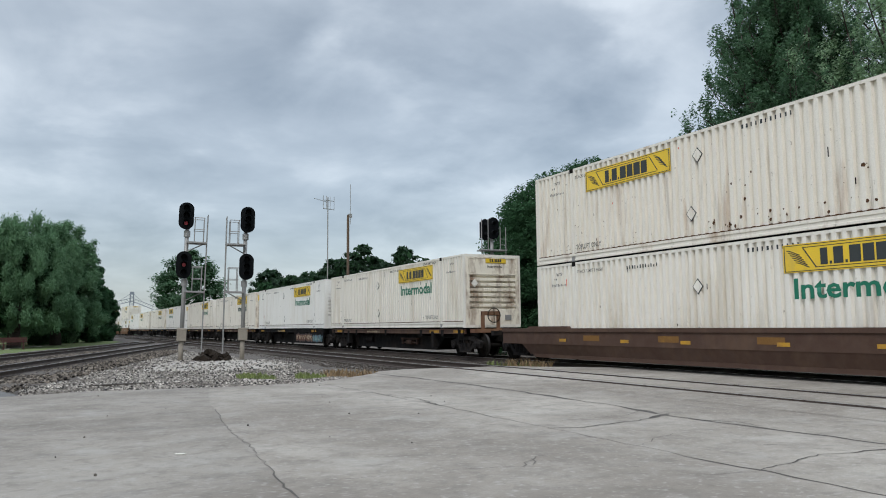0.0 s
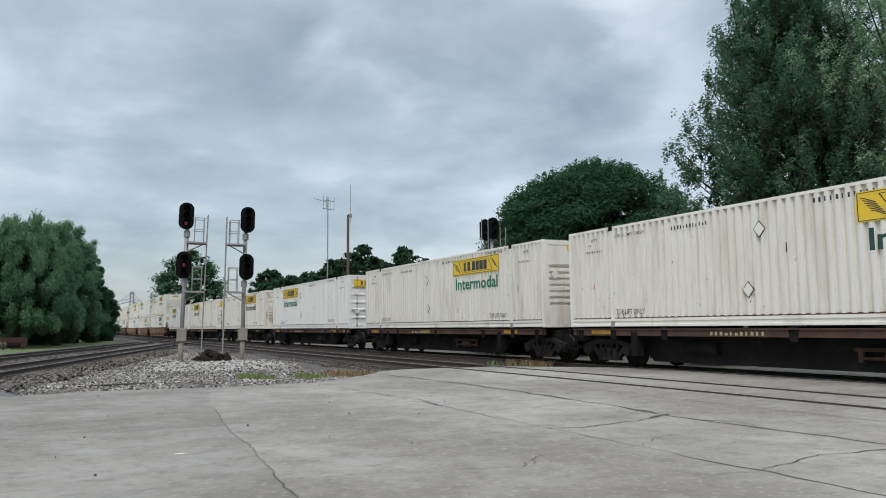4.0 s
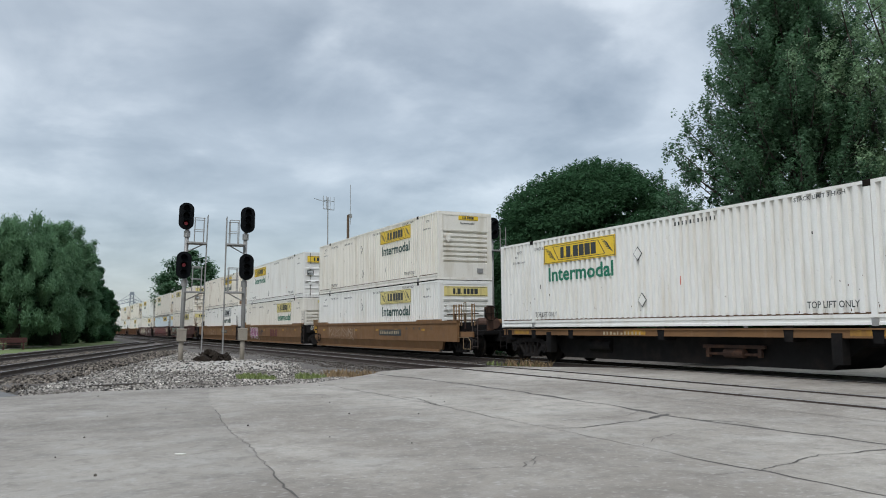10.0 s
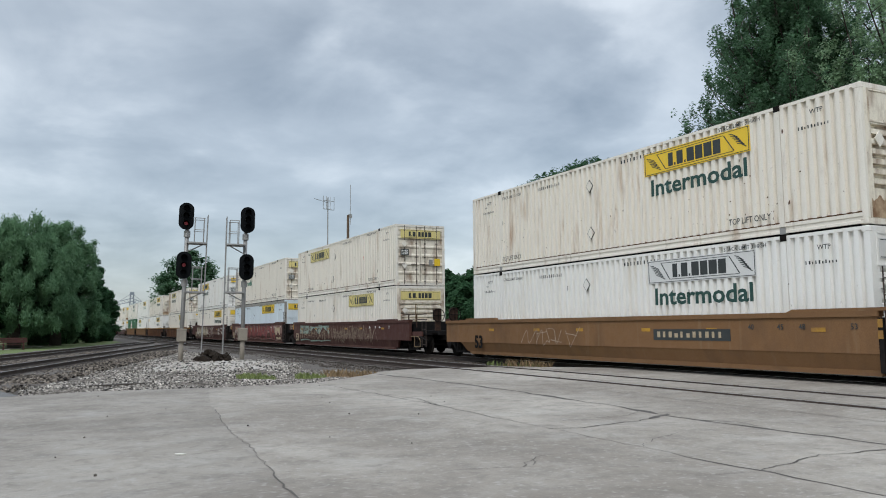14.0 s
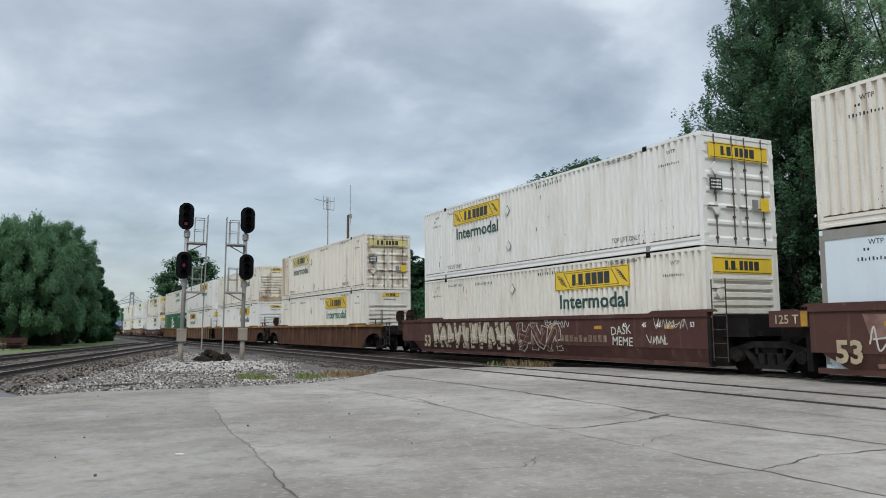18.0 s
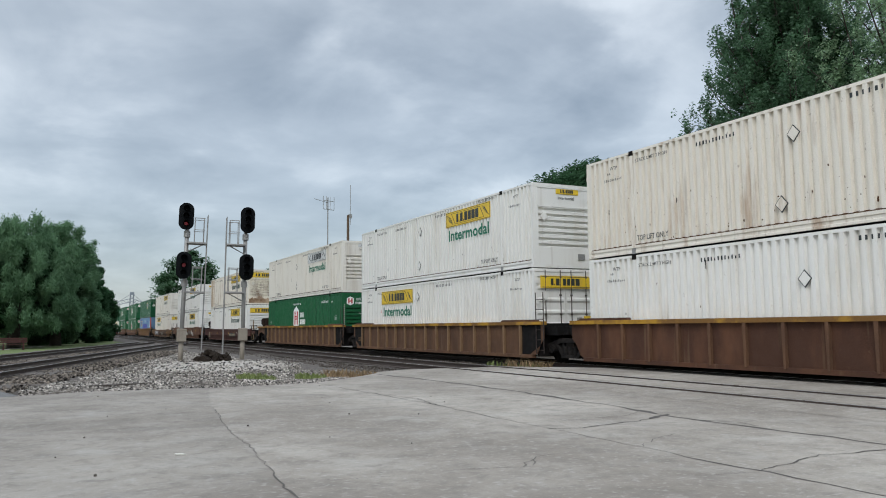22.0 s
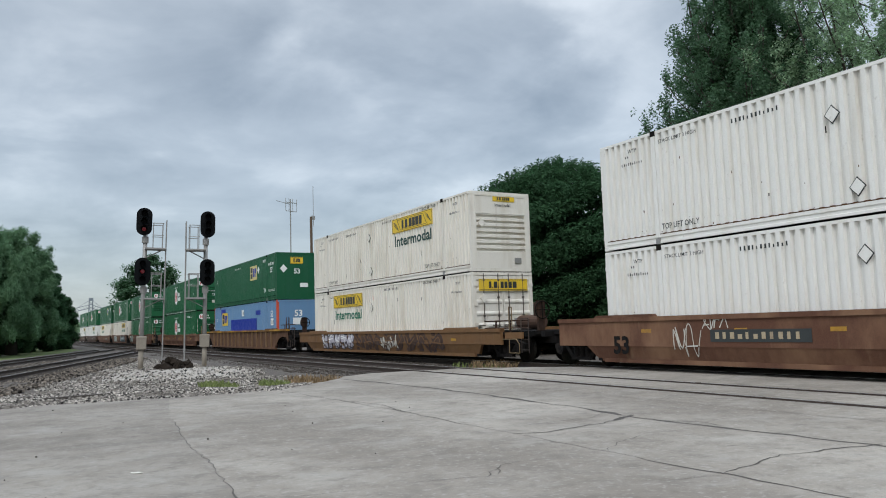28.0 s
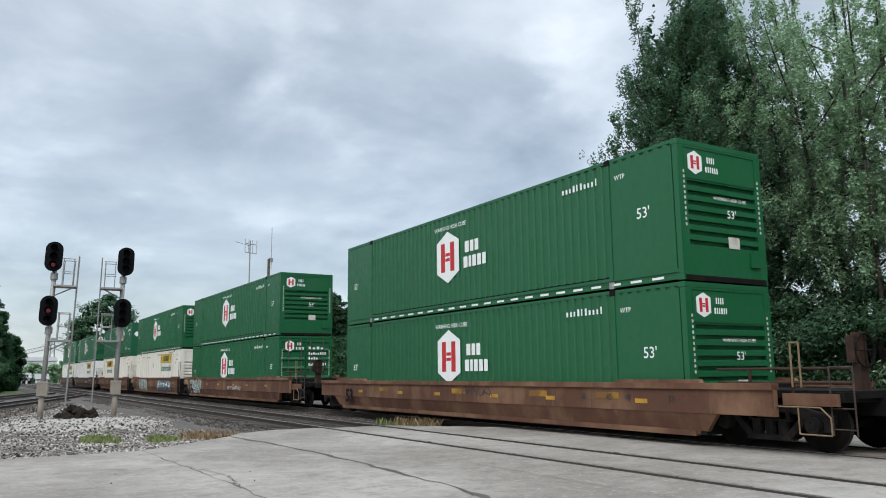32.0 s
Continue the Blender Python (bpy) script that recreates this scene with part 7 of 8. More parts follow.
# ---- stones, weeds and litter ----
def stones(name, spots, size, z, material, label):
    """Loose crushed stone: angular lumps, all in one mesh."""
    rnd = random.Random(name)
    verts, faces = [], []
    base = [(-1, -1, -1), (1, -1, -1), (1, 1, -1), (-1, 1, -1), (-1, -1, 1), (1, -1, 1), (1, 1, 1), (-1, 1, 1)]
    quads = [(0, 3, 2, 1), (4, 5, 6, 7), (0, 1, 5, 4), (1, 2, 6, 5), (2, 3, 7, 6), (3, 0, 4, 7)]
    for x, y in spots:
        s = size * rnd.uniform(0.5, 1.35)
        zz = z(x, y)
        e = Euler((rnd.uniform(0, 6), rnd.uniform(0, 6), rnd.uniform(0, 6))).to_matrix()
        k = len(verts)
        for b in base:
            v = e @ Vector((b[0] * s * rnd.uniform(0.5, 1), b[1] * s * rnd.uniform(0.4, 0.8), b[2] * s * rnd.uniform(0.35, 0.7)))
            verts.append((x + v.x, y + v.y, zz + v.z))
        faces += [tuple(k + i for i in q) for q in quads]
    me = bpy.data.meshes.new(name)
    me.from_pydata(verts, [], faces)
    me.materials.append(material)
    ob = new(name, me)
    return tagged(ob, label, "ballast", kind="stuff")


def bed_z(x, y):
    return -0.30 + 0.07 * noise.noise((x * 0.9, y * 0.9, 1.7)) + 0.091 * noise.noise((x * 0.25, y * 0.25, 4.7))


MOUND_X, MOUND_Y, MOUND_RX, MOUND_RY = -31.3, 5.9, 4.0, 3.6


def mound_h(x, y):
    f = min(1.0, math.hypot((x - MOUND_X) / MOUND_RX, (y - MOUND_Y) / MOUND_RY))
    return 0.23 * (1 - f ** 3) + 0.04 * noise.noise((x * 1.4, y * 1.4, 8.1)) - 0.10 * (f > 0.99)


def scatter():
    rnd = random.Random(5)
    spots = []
    while len(spots) < 60000:
        x = -17.4 - (rnd.random() ** 1.7) * 38
        y = rnd.uniform(-0.6, 9.6)
        side = (Vector((x, y, 0)) - SIDE_P).dot(SIDE_N)
        if side < -1.6 and not (x > -21 and y > 6.5 and x + 21.3 > (9.6 - y) * 1.0):
            spots.append((x, y))
    ring = []
    while len(ring) < 3600:
        x, y = rnd.uniform(-35.6, -27.2), rnd.uniform(2.2, 9.6)
        f = math.hypot((x - MOUND_X) / MOUND_RX, (y - MOUND_Y) / MOUND_RY)
        if f < 1 and rnd.random() < (0.10 + f ** 3 if x > MOUND_X - 0.6 else 0.8):
            ring.append((x, y))
    stones("mound_stones", ring, 0.036, lambda x, y: -0.30 + mound_h(x, y), M_STONE, "loose pale grey crushed stones")
    stones("loose_stones", spots, 0.033, bed_z, M_STONE, "loose pale grey crushed stones")
    spots = []
    while len(spots) < 9000:
        x = -20.8 - (rnd.random() ** 1.5) * 40
        spots.append((x, rnd.choice((rnd.uniform(9.2, 14.2), rnd.uniform(12.6, 14.6)))))
    stones("track_stones", spots, 0.045, lambda x, y: -0.215 + 0.05 * noise.noise((x * 0.9, y * 0.9, 1.7)), M_DARKBALLAST, "dark stones between the ties")
    spots = []
    while len(spots) < 22000:
        a, b = -14 + 40 * rnd.random() ** 1.3, rnd.uniform(-2.8, 6.5)
        p = SIDE_P + SIDE_D * a + SIDE_N * b
        spots.append((p.x, p.y))
    stones("side_stones", spots, 0.045, lambda x, y: -0.225, M_SIDESTONE, "brown-grey stones along the side line")


scatter()


def mound():
    """A low heap of pale gravel and set concrete round the signals' feet."""
    bm = bmesh.new()
    n, rr = 40, 9
    prev = None
    c = bm.verts.new((0, 0, mound_h(MOUND_X, MOUND_Y)))
    for k in range(1, rr + 1):
        f = k / rr
        cur = []
        for i in range(n):
            a = 6.28318 * i / n
            x, y = MOUND_RX * f * math.cos(a), MOUND_RY * f * math.sin(a)
            cur.append(bm.verts.new((x, y, mound_h(MOUND_X + x, MOUND_Y + y))))
        for i in range(n):
            j = (i + 1) % n
            if prev is None:
                bm.faces.new((c, cur[i], cur[j]))
            else:
                bm.faces.new((prev[i], cur[i], cur[j], prev[j]))
        prev = cur
    ob = part("gravel_mound", bm, M_MOUND, None, smooth=True)
    ob.matrix_basis = pose(MOUND_X, MOUND_Y, -0.30)
    tagged(ob, "low pale mound of set gravel at the signals", "mound", kind="structure")


mound()


def rubble():
    """A dark heap of rotten ties, roots and stones between the two signals."""
    t = thing("rubble_heap", -32.3, 6.0, -0.12, "dark heap of rotten ties and roots between the signals", "rubble heap")
    rnd = random.Random(8)
    for k in range(60):
        s, r = rnd.uniform(0.10, 0.22), math.sqrt(rnd.random())

        def lump(bm):
            bmesh.ops.create_icosphere(bm, subdivisions=1, radius=s)
            for v in bm.verts:
                v.co *= rnd.uniform(0.55, 1.25)
        o = made("chunk", M_ROTTEN, lump, t)
        a = rnd.uniform(0, 6.283)
        o.matrix_basis = pose(0.5 * r * math.cos(a), 0.66 * r * math.sin(a), 0.04 + 0.62 * (1 - r) * rnd.random(), rnd.uniform(-60, 60), rnd.uniform(-60, 60), rnd.uniform(0, 180))
    for k in range(12):
        a, l = rnd.uniform(0, 6.283), rnd.uniform(0.2, 0.42)
        x, y = 0.3 * math.cos(a), 0.42 * math.sin(a)
        made("root", M_ROTTEN, lambda bm: tube(bm, (x, y, 0.12), (x + l * math.cos(a) * 0.8, y + l * math.sin(a) * 0.8, 0.12 + l * rnd.uniform(0.2, 0.9)), 0.028, 5, 0.008), t)


rubble()


def weeds(name, cx, cy, rx, ry, n, h, material, label, seed, z=-0.3):
    rnd = random.Random(seed)
    verts, faces = [], []
    for _ in range(n):
        a, r = rnd.uniform(0, 6.283), math.sqrt(rnd.random())
        x, y = cx + rx * r * math.cos(a), cy + ry * r * math.sin(a)
        hh, w, d = h * rnd.uniform(0.35, 1.1), rnd.uniform(0.008, 0.022), rnd.uniform(0, 6.283)
        lx, ly = rnd.uniform(-0.5, 0.5) * hh, rnd.uniform(-0.5, 0.5) * hh
        k = len(verts)
        c, s = math.cos(d) * w, math.sin(d) * w
        verts += [(x - c, y - s, z), (x + c, y + s, z), (x + lx * 0.4 + c, y + ly * 0.4 + s, z + hh * 0.6), (x + lx * 0.4 - c, y + ly * 0.4 - s, z + hh * 0.6), (x + lx, y + ly, z + hh)]
        faces += [(k, k + 1, k + 2, k + 3), (k + 3, k + 2, k + 4)]
    me = bpy.data.meshes.new(name)
    me.from_pydata(verts, [], faces)
    me.materials.append(material)
    tagged(new(name, me), label, "weeds", kind="stuff")


weeds("dry_weeds", -22.3, 8.1, 1.5, 0.75, 620, 0.24, M_DRYWEED, "dry reddish weeds at the road's edge", 1)
weeds("green_weeds", -22.2, 6.9, 1.2, 0.35, 420, 0.18, M_WEED, "low green weeds in the gravel", 2)
weeds("green_weeds", -23.6, 5.6, 1.5, 0.5, 420, 0.15, M_WEED, "low green weeds in the gravel", 3)
weeds("dry_weeds", -21.4, 13.9, 1.3, 0.4, 260, 0.34, M_DRYWEED, "dry weeds standing between the tracks", 4, -0.2)
weeds("green_weeds", -22.2, 13.8, 1.6, 0.4, 120, 0.25, M_WEED, "green weeds standing between the tracks", 5, -0.2)


def litter():
    rnd = random.Random(12)
    for k in range(16):
        o = made("pebble", M_BALLAST if k % 3 else M_CRACK, lambda bm: bmesh.ops.create_icosphere(bm, subdivisions=1, radius=rnd.uniform(0.008, 0.016)), None)
        x, y = rnd.uniform(-16.8, -7), rnd.uniform(-0.5, 7.5)
        o.matrix_basis = pose(x, y, ROAD_Z + 0.008, 0, 0, rnd.uniform(0, 90))
        tagged(o, "small dark stone lying on the concrete", "stone", "stones on the road")
    def scrap(bm):
        prism(bm, [(-0.06, -0.02), (0.015, -0.03), (0.07, 0.0), (0.025, 0.03), (-0.03, 0.022)], 0.004, 0.012)
        bmesh.ops.rotate(bm, cent=(0, 0, 0), matrix=Matrix.Rotation(radians(90), 3, "X"), verts=bm.verts)
        bmesh.ops.scale(bm, vec=(1, 1, -1), verts=bm.verts) if min(v.co.z for v in bm.verts) < 0 else None
    o = made("paper_scrap", M_PALESPRAY, scrap, None)
    o.matrix_basis = pose(-8.34, 1.22, ROAD_Z, 0, 0, 60)
    tagged(o, "flattened white scrap of paper on the concrete", "litter")
    o = made("old_plank", M_TIE, lambda bm: [box(bm, -0.8, 0.8, -0.08, 0.08, -0.03, 0.03), bevel(bm, 0.01)], None)
    o.matrix_basis = pose(-22.3, 1.75, -0.24, 0, 0, 100)
    tagged(o, "weathered dark plank lying in the gravel", "plank")


litter()

# ---- trees ----
def leaf_cloud(blobs, n, size, rnd, long=1.4, droop=0.0, shell=0.55):
    """Small folded leaves spread through a union of ellipsoids (x, y, z, rx, ry, rz), denser towards their skins."""
    rs = np.random.RandomState(rnd)
    vols = np.array([b[3] * b[4] * b[5] for b in blobs]) ** 0.75
    pick = rs.choice(len(blobs), n, p=vols / vols.sum())
    B = np.array(blobs)[pick]
    d = rs.normal(size=(n, 3))
    d /= np.linalg.norm(d, axis=1)[:, None]
    r = (shell + (1 - shell) * rs.rand(n)) * (1 + 0.10 * rs.randn(n))
    c = B[:, :3] + d * B[:, 3:] * r[:, None]
    # each leaf: a kite of four corners, facing roughly outwards and up
    nrm = d * 0.6 + rs.normal(size=(n, 3)) * 0.42 + np.array([0, 0, 0.7])
    nrm /= np.linalg.norm(nrm, axis=1)[:, None]
    t = np.cross(nrm, rs.normal(size=(n, 3)))
    if droop:
        t = t * (1 - droop) + np.array([0, 0, -1.0]) * droop + rs.normal(size=(n, 3)) * 0.12
    t /= np.linalg.norm(t, axis=1)[:, None] + 1e-9
    b = np.cross(nrm, t)
    b /= np.linalg.norm(b, axis=1)[:, None] + 1e-9
    s = (size * (0.6 + 0.8 * rs.rand(n)))[:, None]
    v = np.stack([c - t * s * long, c + b * s * 0.6 + nrm * s * 0.15, c + t * s * long, c - b * s * 0.6 + nrm * s * 0.15], 1).reshape(-1, 3)
    return v, np.arange(4 * n).reshape(n, 4)


def crown_part(name, parent, blobs, n, size, material, seed, label="", **k):
    v, f = leaf_cloud(blobs, n, size, seed, **k)
    me = bpy.data.meshes.new(name)
    me.from_pydata(v.tolist(), [], f.tolist())
    me.materials.append(material)
    return put(name, me, parent, None, label)


def limbs(bm, h, r, n, spread, seed, start=0.25):
    rnd = random.Random(seed)
    pts = [Vector((0, 0, 0))]
    for k in range(1, 7):
        pts.append(Vector((rnd.uniform(-0.12, 0.12) * k * 0.4, rnd.uniform(-0.12, 0.12) * k * 0.4, h * k / 6)))
    for k in range(6):
        tube(bm, pts[k], pts[k + 1], r * (1 - k / 6.6), 9, r * (1 - (k + 1) / 6.6))
    for k in range(n):
        f = start + (0.95 - start) * k / n
        a = k * 2.4 + rnd.uniform(-0.4, 0.4)
        p = pts[0].lerp(pts[6], f)
        l = spread * (1 - 0.65 * f) * rnd.uniform(0.7, 1.1)
        q = p + Vector((math.cos(a) * l, math.sin(a) * l, l * rnd.uniform(0.5, 1.0)))
        mid = p.lerp(q, 0.5) + Vector((0, 0, -0.08 * l))
        tube(bm, p, mid, r * 0.34 * (1.1 - f), 6, r * 0.24 * (1.1 - f))
        tube(bm, mid, q, r * 0.24 * (1.1 - f), 6, r * 0.08)


def tree(x, y, label, h, r, blobs, n, size, material, seed, z=-0.42, nlimb=12, spread=3.0, trunk_h=None, inner=0, **k):
    t = thing("tree", x, y, z, label, "tree", "trees by the tracks")
    made("trunk", M_BARK, lambda bm: limbs(bm, trunk_h or h * 0.8, r, nlimb, spread, seed), t, smooth=True)
    crown_part("crown", t, blobs, n, size, material, seed, **k)
    # filler leaves close the crown, coloured shade-dark except in pale trees
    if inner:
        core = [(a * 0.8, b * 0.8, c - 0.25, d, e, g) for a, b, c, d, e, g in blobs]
        crown_part("inner_foliage", t, core, inner, size * 2.6, M_LEAF_LIGHT if material is M_LEAF_LIGHT else M_LEAF_SHADED, seed + 500, "inner filler leaves, mostly coloured shade-dark", shell=0.0)
    return t


def puff(rnd, n, h0, h1, rad, br, squash=0.8, power=1.0):
    """Clumps along a crown between heights h0 and h1 whose radius follows rad(f)."""
    out = []
    for i in range(n):
        f = rnd.random() ** power
        a, q = rnd.uniform(0, 6.283), math.sqrt(rnd.uniform(0.15, 1))
        R = rad(f) * q
        b = br * rnd.uniform(0.6, 1.25) * (0.65 + 0.5 * (1 - f))
        out.append((R * math.cos(a), R * math.sin(a), h0 + (h1 - h0) * f, b, b, b * squash))
    return out


def dome_blobs(rnd, n, R, h0, h1, b, flat_=2.4):
    """Clumps spread evenly over and inside a broad flat-topped dome."""
    out = []
    for i in range(n):
        f = (i + 0.5) / n
        a, e = i * 2.39996, math.asin(f)
        deep = 1.0 if i % 3 else rnd.uniform(0.5, 0.92)
        r, z = math.cos(e) ** (2 / flat_), math.sin(e) ** (2 / flat_)
        k = rnd.uniform(0.95, 1.04) * deep
        bb = b * rnd.uniform(0.75, 1.2)
        out.append((R * r * k * math.cos(a), R * r * k * math.sin(a), h0 + (h1 - h0) * z * k, bb, bb, bb * 0.75))
    return out


def stemmed_tree(x, y, label, stems, clumps, leaves, size, material, seed, inner=0, lush=1.0):
    """A tree grown from its wood: stems (base x, y, z; tip x, y, z; radius), with clumps of leaves on twigs along each, small and upright at the tips."""
    rnd = random.Random(seed)
    t = thing("tree", x, y, -0.42, label, "tree", "trees by the tracks")
    blobs, wood = [], bmesh.new()
    for (bx, by, bz), (tx, ty, tz), r, first in stems:
        b, e = Vector((bx, by, bz)), Vector((tx, ty, tz))
        # a limb leaves flat and bends upwards
        mid = Vector((b.x + (e.x - b.x) * 0.62, b.y + (e.y - b.y) * 0.62, b.z + (e.z - b.z) * 0.42))
        pts = [b * (1 - q) ** 2 + mid * 2 * q * (1 - q) + e * q * q for q in (0.0, 0.2, 0.4, 0.6, 0.8, 1.0)]
        for i in range(5):
            tube(wood, pts[i], pts[i + 1], r * (1 - 0.18 * i), 6, r * (1 - 0.18 * (i + 1)))
        n = max(3, int(clumps * (e - b).length))
        for i in range(n):
            q = first + (1 - first) * ((i + rnd.random()) / n)
            p = b * (1 - q) ** 2 + mid * 2 * q * (1 - q) + e * q * q
            side = 0.80 * (1.10 - q) + 0.06
            c = p + Vector((rnd.gauss(0, side), rnd.gauss(0, side), rnd.gauss(0.15, 0.30)))
            w = rnd.uniform(0.17, 0.33) * (1.18 - 0.45 * q) * lush
            blobs.append((c.x, c.y, c.z, w, w, w * rnd.uniform(1.4, 2.7)))
            if i % 3 == 0:
                tube(wood, p, c, 0.018, 4, 0.006)
    part("trunk", wood, M_BARK, t, smooth=True)
    crown_part("crown", t, blobs, leaves, size, material, seed, shell=0.2, long=1.2)
    # inner filler leaves: shade is put in their colour unless the tree is pale
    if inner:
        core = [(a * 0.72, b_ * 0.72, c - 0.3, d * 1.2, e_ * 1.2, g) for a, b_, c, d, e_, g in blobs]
        crown_part("inner_foliage", t, core, inner, size * 2.4, M_LEAF_LIGHT if material is M_LEAF_LIGHT else M_LEAF_SHADED, seed + 500, "inner filler leaves, mostly coloured shade-dark", shell=0.0)
    return t


def cone_stems(rnd, h, n, reach, low, first):
    """A leader and limbs that climb steeply to an envelope of radius reach(z)."""
    out = [((0, 0, 0), (0.1, 0.1, h), 0.26, 0.55)]
    for k in range(9):
        a, R = k * 2.39996, rnd.uniform(0.9, 2.5)
        out.append(((0, 0, 3.0), (R * math.cos(a), R * math.sin(a), h - 0.35 * R * rnd.uniform(0.3, 1.0)), 0.10, 0.5))
    for k in range(n):
        f = k / n
        z = low + (h - 1.6 - low) * f ** 0.92
        a = k * 2.39996 + rnd.uniform(-0.3, 0.3)
        rise = rnd.uniform(1.8, 3.4) * (1.15 - 0.4 * f)
        zt = min(h - 0.2, z + rise)
        R = reach(zt) * rnd.uniform(0.80, 1.01)
        out.append(((0, 0, max(0.8, z - 0.8)), (R * math.cos(a), R * math.sin(a), zt), 0.075 * (1.1 - 0.6 * f), first))
    return out


def column_stems(rnd, h, n, spread, first):
    """Many stems from one foot that rise close together and fan out at the top."""
    out = []
    for k in range(n):
        a, q = k * 2.39996, math.sqrt((k + 0.5) / n)
        R, foot = spread * q, 0.5 * q
        out.append(((foot * math.cos(a), foot * math.sin(a), 0), (R * math.cos(a), R * math.sin(a), h * rnd.uniform(0.84, 1.0) * (1 - 0.08 * q * q)), 0.15 * (1.2 - 0.6 * q), first))
        # side limbs
        for j in range(5):
            g = 0.28 + 0.13 * j + rnd.uniform(-0.05, 0.05)
            bx, by, bz = R * g * math.cos(a), R * g * math.sin(a), h * 0.9 * (1 - 0.22 * q * q) * g * 0.92
            aa = a + rnd.uniform(-1.9, 1.9)
            l = rnd.uniform(1.3, 2.5)
            out.append(((bx, by, bz), (bx + l * math.cos(aa), by + l * math.sin(aa), bz + rnd.uniform(1.4, 3.2)), 0.04, 0.25))
    return out


def plant_trees():
    rnd = random.Random(21)
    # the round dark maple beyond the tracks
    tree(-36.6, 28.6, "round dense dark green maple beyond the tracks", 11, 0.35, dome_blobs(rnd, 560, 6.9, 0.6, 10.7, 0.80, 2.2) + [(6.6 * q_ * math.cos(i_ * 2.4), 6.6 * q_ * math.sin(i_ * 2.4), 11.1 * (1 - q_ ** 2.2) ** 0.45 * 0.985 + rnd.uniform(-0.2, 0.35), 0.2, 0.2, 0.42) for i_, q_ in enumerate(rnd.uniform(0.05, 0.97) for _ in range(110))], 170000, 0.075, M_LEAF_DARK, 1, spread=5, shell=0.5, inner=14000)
    # the tall dark maple: a broad cone of climbing limbs
    reach = lambda z: 5.7 * max(0.02, 1 - (max(0.0, z - 5.0) / 11.4) ** 2.3) * min(1.0, 0.55 + 0.09 * z)
    stemmed_tree(-20.3, 25.9, "tall conical dark green maple beyond the tracks", cone_stems(rnd, 16.3, 150, reach, 1.6, 0.30), 4.6, 230000, 0.050, M_LEAF_MAPLE, 2, 9000)
    # the paler, looser trees beside it
    stemmed_tree(-14.2, 26.4, "tall many-stemmed pale green maple with open lower stems", column_stems(rnd, 17.0, 15, 4.2, 0.40), 3.6, 120000, 0.050, M_LEAF_LIGHT, 3)
    stemmed_tree(-6.4, 26.6, "tall many-stemmed pale green maple with open lower stems", column_stems(rnd, 16.6, 15, 4.6, 0.20), 3.3, 140000, 0.052, M_LEAF_LIGHT, 4)
    stemmed_tree(1.6, 27.4, "tall many-stemmed pale green maple with open lower stems", column_stems(rnd, 16.6, 12, 4.6, 0.16), 3.0, 70000, 0.07, M_LEAF_LIGHT, 5, 3000)
    # undergrowth that closes the foot of the wood
    for i, (x, y) in enumerate(((-47, 33), (-41, 34), (-30.5, 30), (-27, 31), (-23, 30), (-17, 31), (-10, 32), (-3, 32), (4, 31), (11, 31), (18, 32), (-54, 34), (-61, 35), (-68, 36), (-76, 38), (-84, 40), (-92, 42))):
        h = 6.0 if x < -19 or x > 8 else 3.6
        tree(x, y, "dense dark shrub at the wood's edge", h, 0.12, puff(rnd, 70, 0.4, h, lambda f: 3.4 * math.sqrt(max(0.05, 1 - f * f)), 0.85), 9000, 0.15, M_LEAF_DARK, 30 + i, nlimb=8, spread=2, inner=1500)
    for i, (x, y, h) in enumerate(((-8.4, 24.6, 4.4), (-4.4, 24.8, 4.2), (-11.2, 24.9, 4.6), (-14.0, 25.0, 4.4), (-16.6, 24.6, 4.2))):
        tree(x, y, "dense dark shrub at the wood's edge", h, 0.12, puff(rnd, 90, 0.3, h, lambda f: 2.3 * math.sqrt(max(0.05, 1 - f * f)), 0.7), 20000, 0.048, M_LEAF_MAPLE if x < -13 else M_LEAF_LIGHT, 130 + i, nlimb=8, spread=1.6, inner=1500)
    # small dark bush before the tall maple
    tree(-22.4, 22.6, "dark green bush under the tall maple", 3.6, 0.08, puff(rnd, 24, 0.3, 4.6, lambda f: 1.7 * math.sqrt(max(0.05, 1 - f * f)), 0.6), 5000, 0.12, M_LEAF_DARK, 50, nlimb=8, spread=1.2)
    # pines far behind the train
    cone = lambda f: 4.6 * (1 - f) ** 0.7 + 0.5
    for i, (x, y, h) in enumerate(((-102.6, 39.5, 13.2), (-104.5, 35.5, 11.0), (-100.5, 44.7, 12.8), (-106, 32.5, 9.2), (-99.5, 47.5, 11.0), (-103.5, 42.0, 11.2), (-98.0, 51.0, 9.0), (-103.0, 29.0, 8.6), (-102.0, 37.4, 12.0), (-101.0, 49.0, 10.4))):
        t = thing("pine_tree", x, y, -0.42, "dark green pine far behind the tracks", "tree", "pines")
        made("trunk", M_BARK, lambda bm: tube(bm, (0, 0, 0), (0, 0, h * 0.95), 0.25, 8, 0.05), t)
        bl = puff(rnd, 200, 1.5, h, cone, 0.8, 0.5)
        crown_part("crown", t, bl, 13000, 0.13, M_NEEDLE, 60 + i, long=1.9, shell=0.1)
        # dark filler needles, the crown's inner shade put into their colour
        crown_part("inner_foliage", t, bl, 1500, 0.4, M_LEAF_SHADED, 660 + i, "inner filler needles, coloured shade-dark", shell=0.0)
    rounds = lambda f: 4.0 * math.sqrt(max(0.05, 1 - (2 * f - 0.9) ** 2))
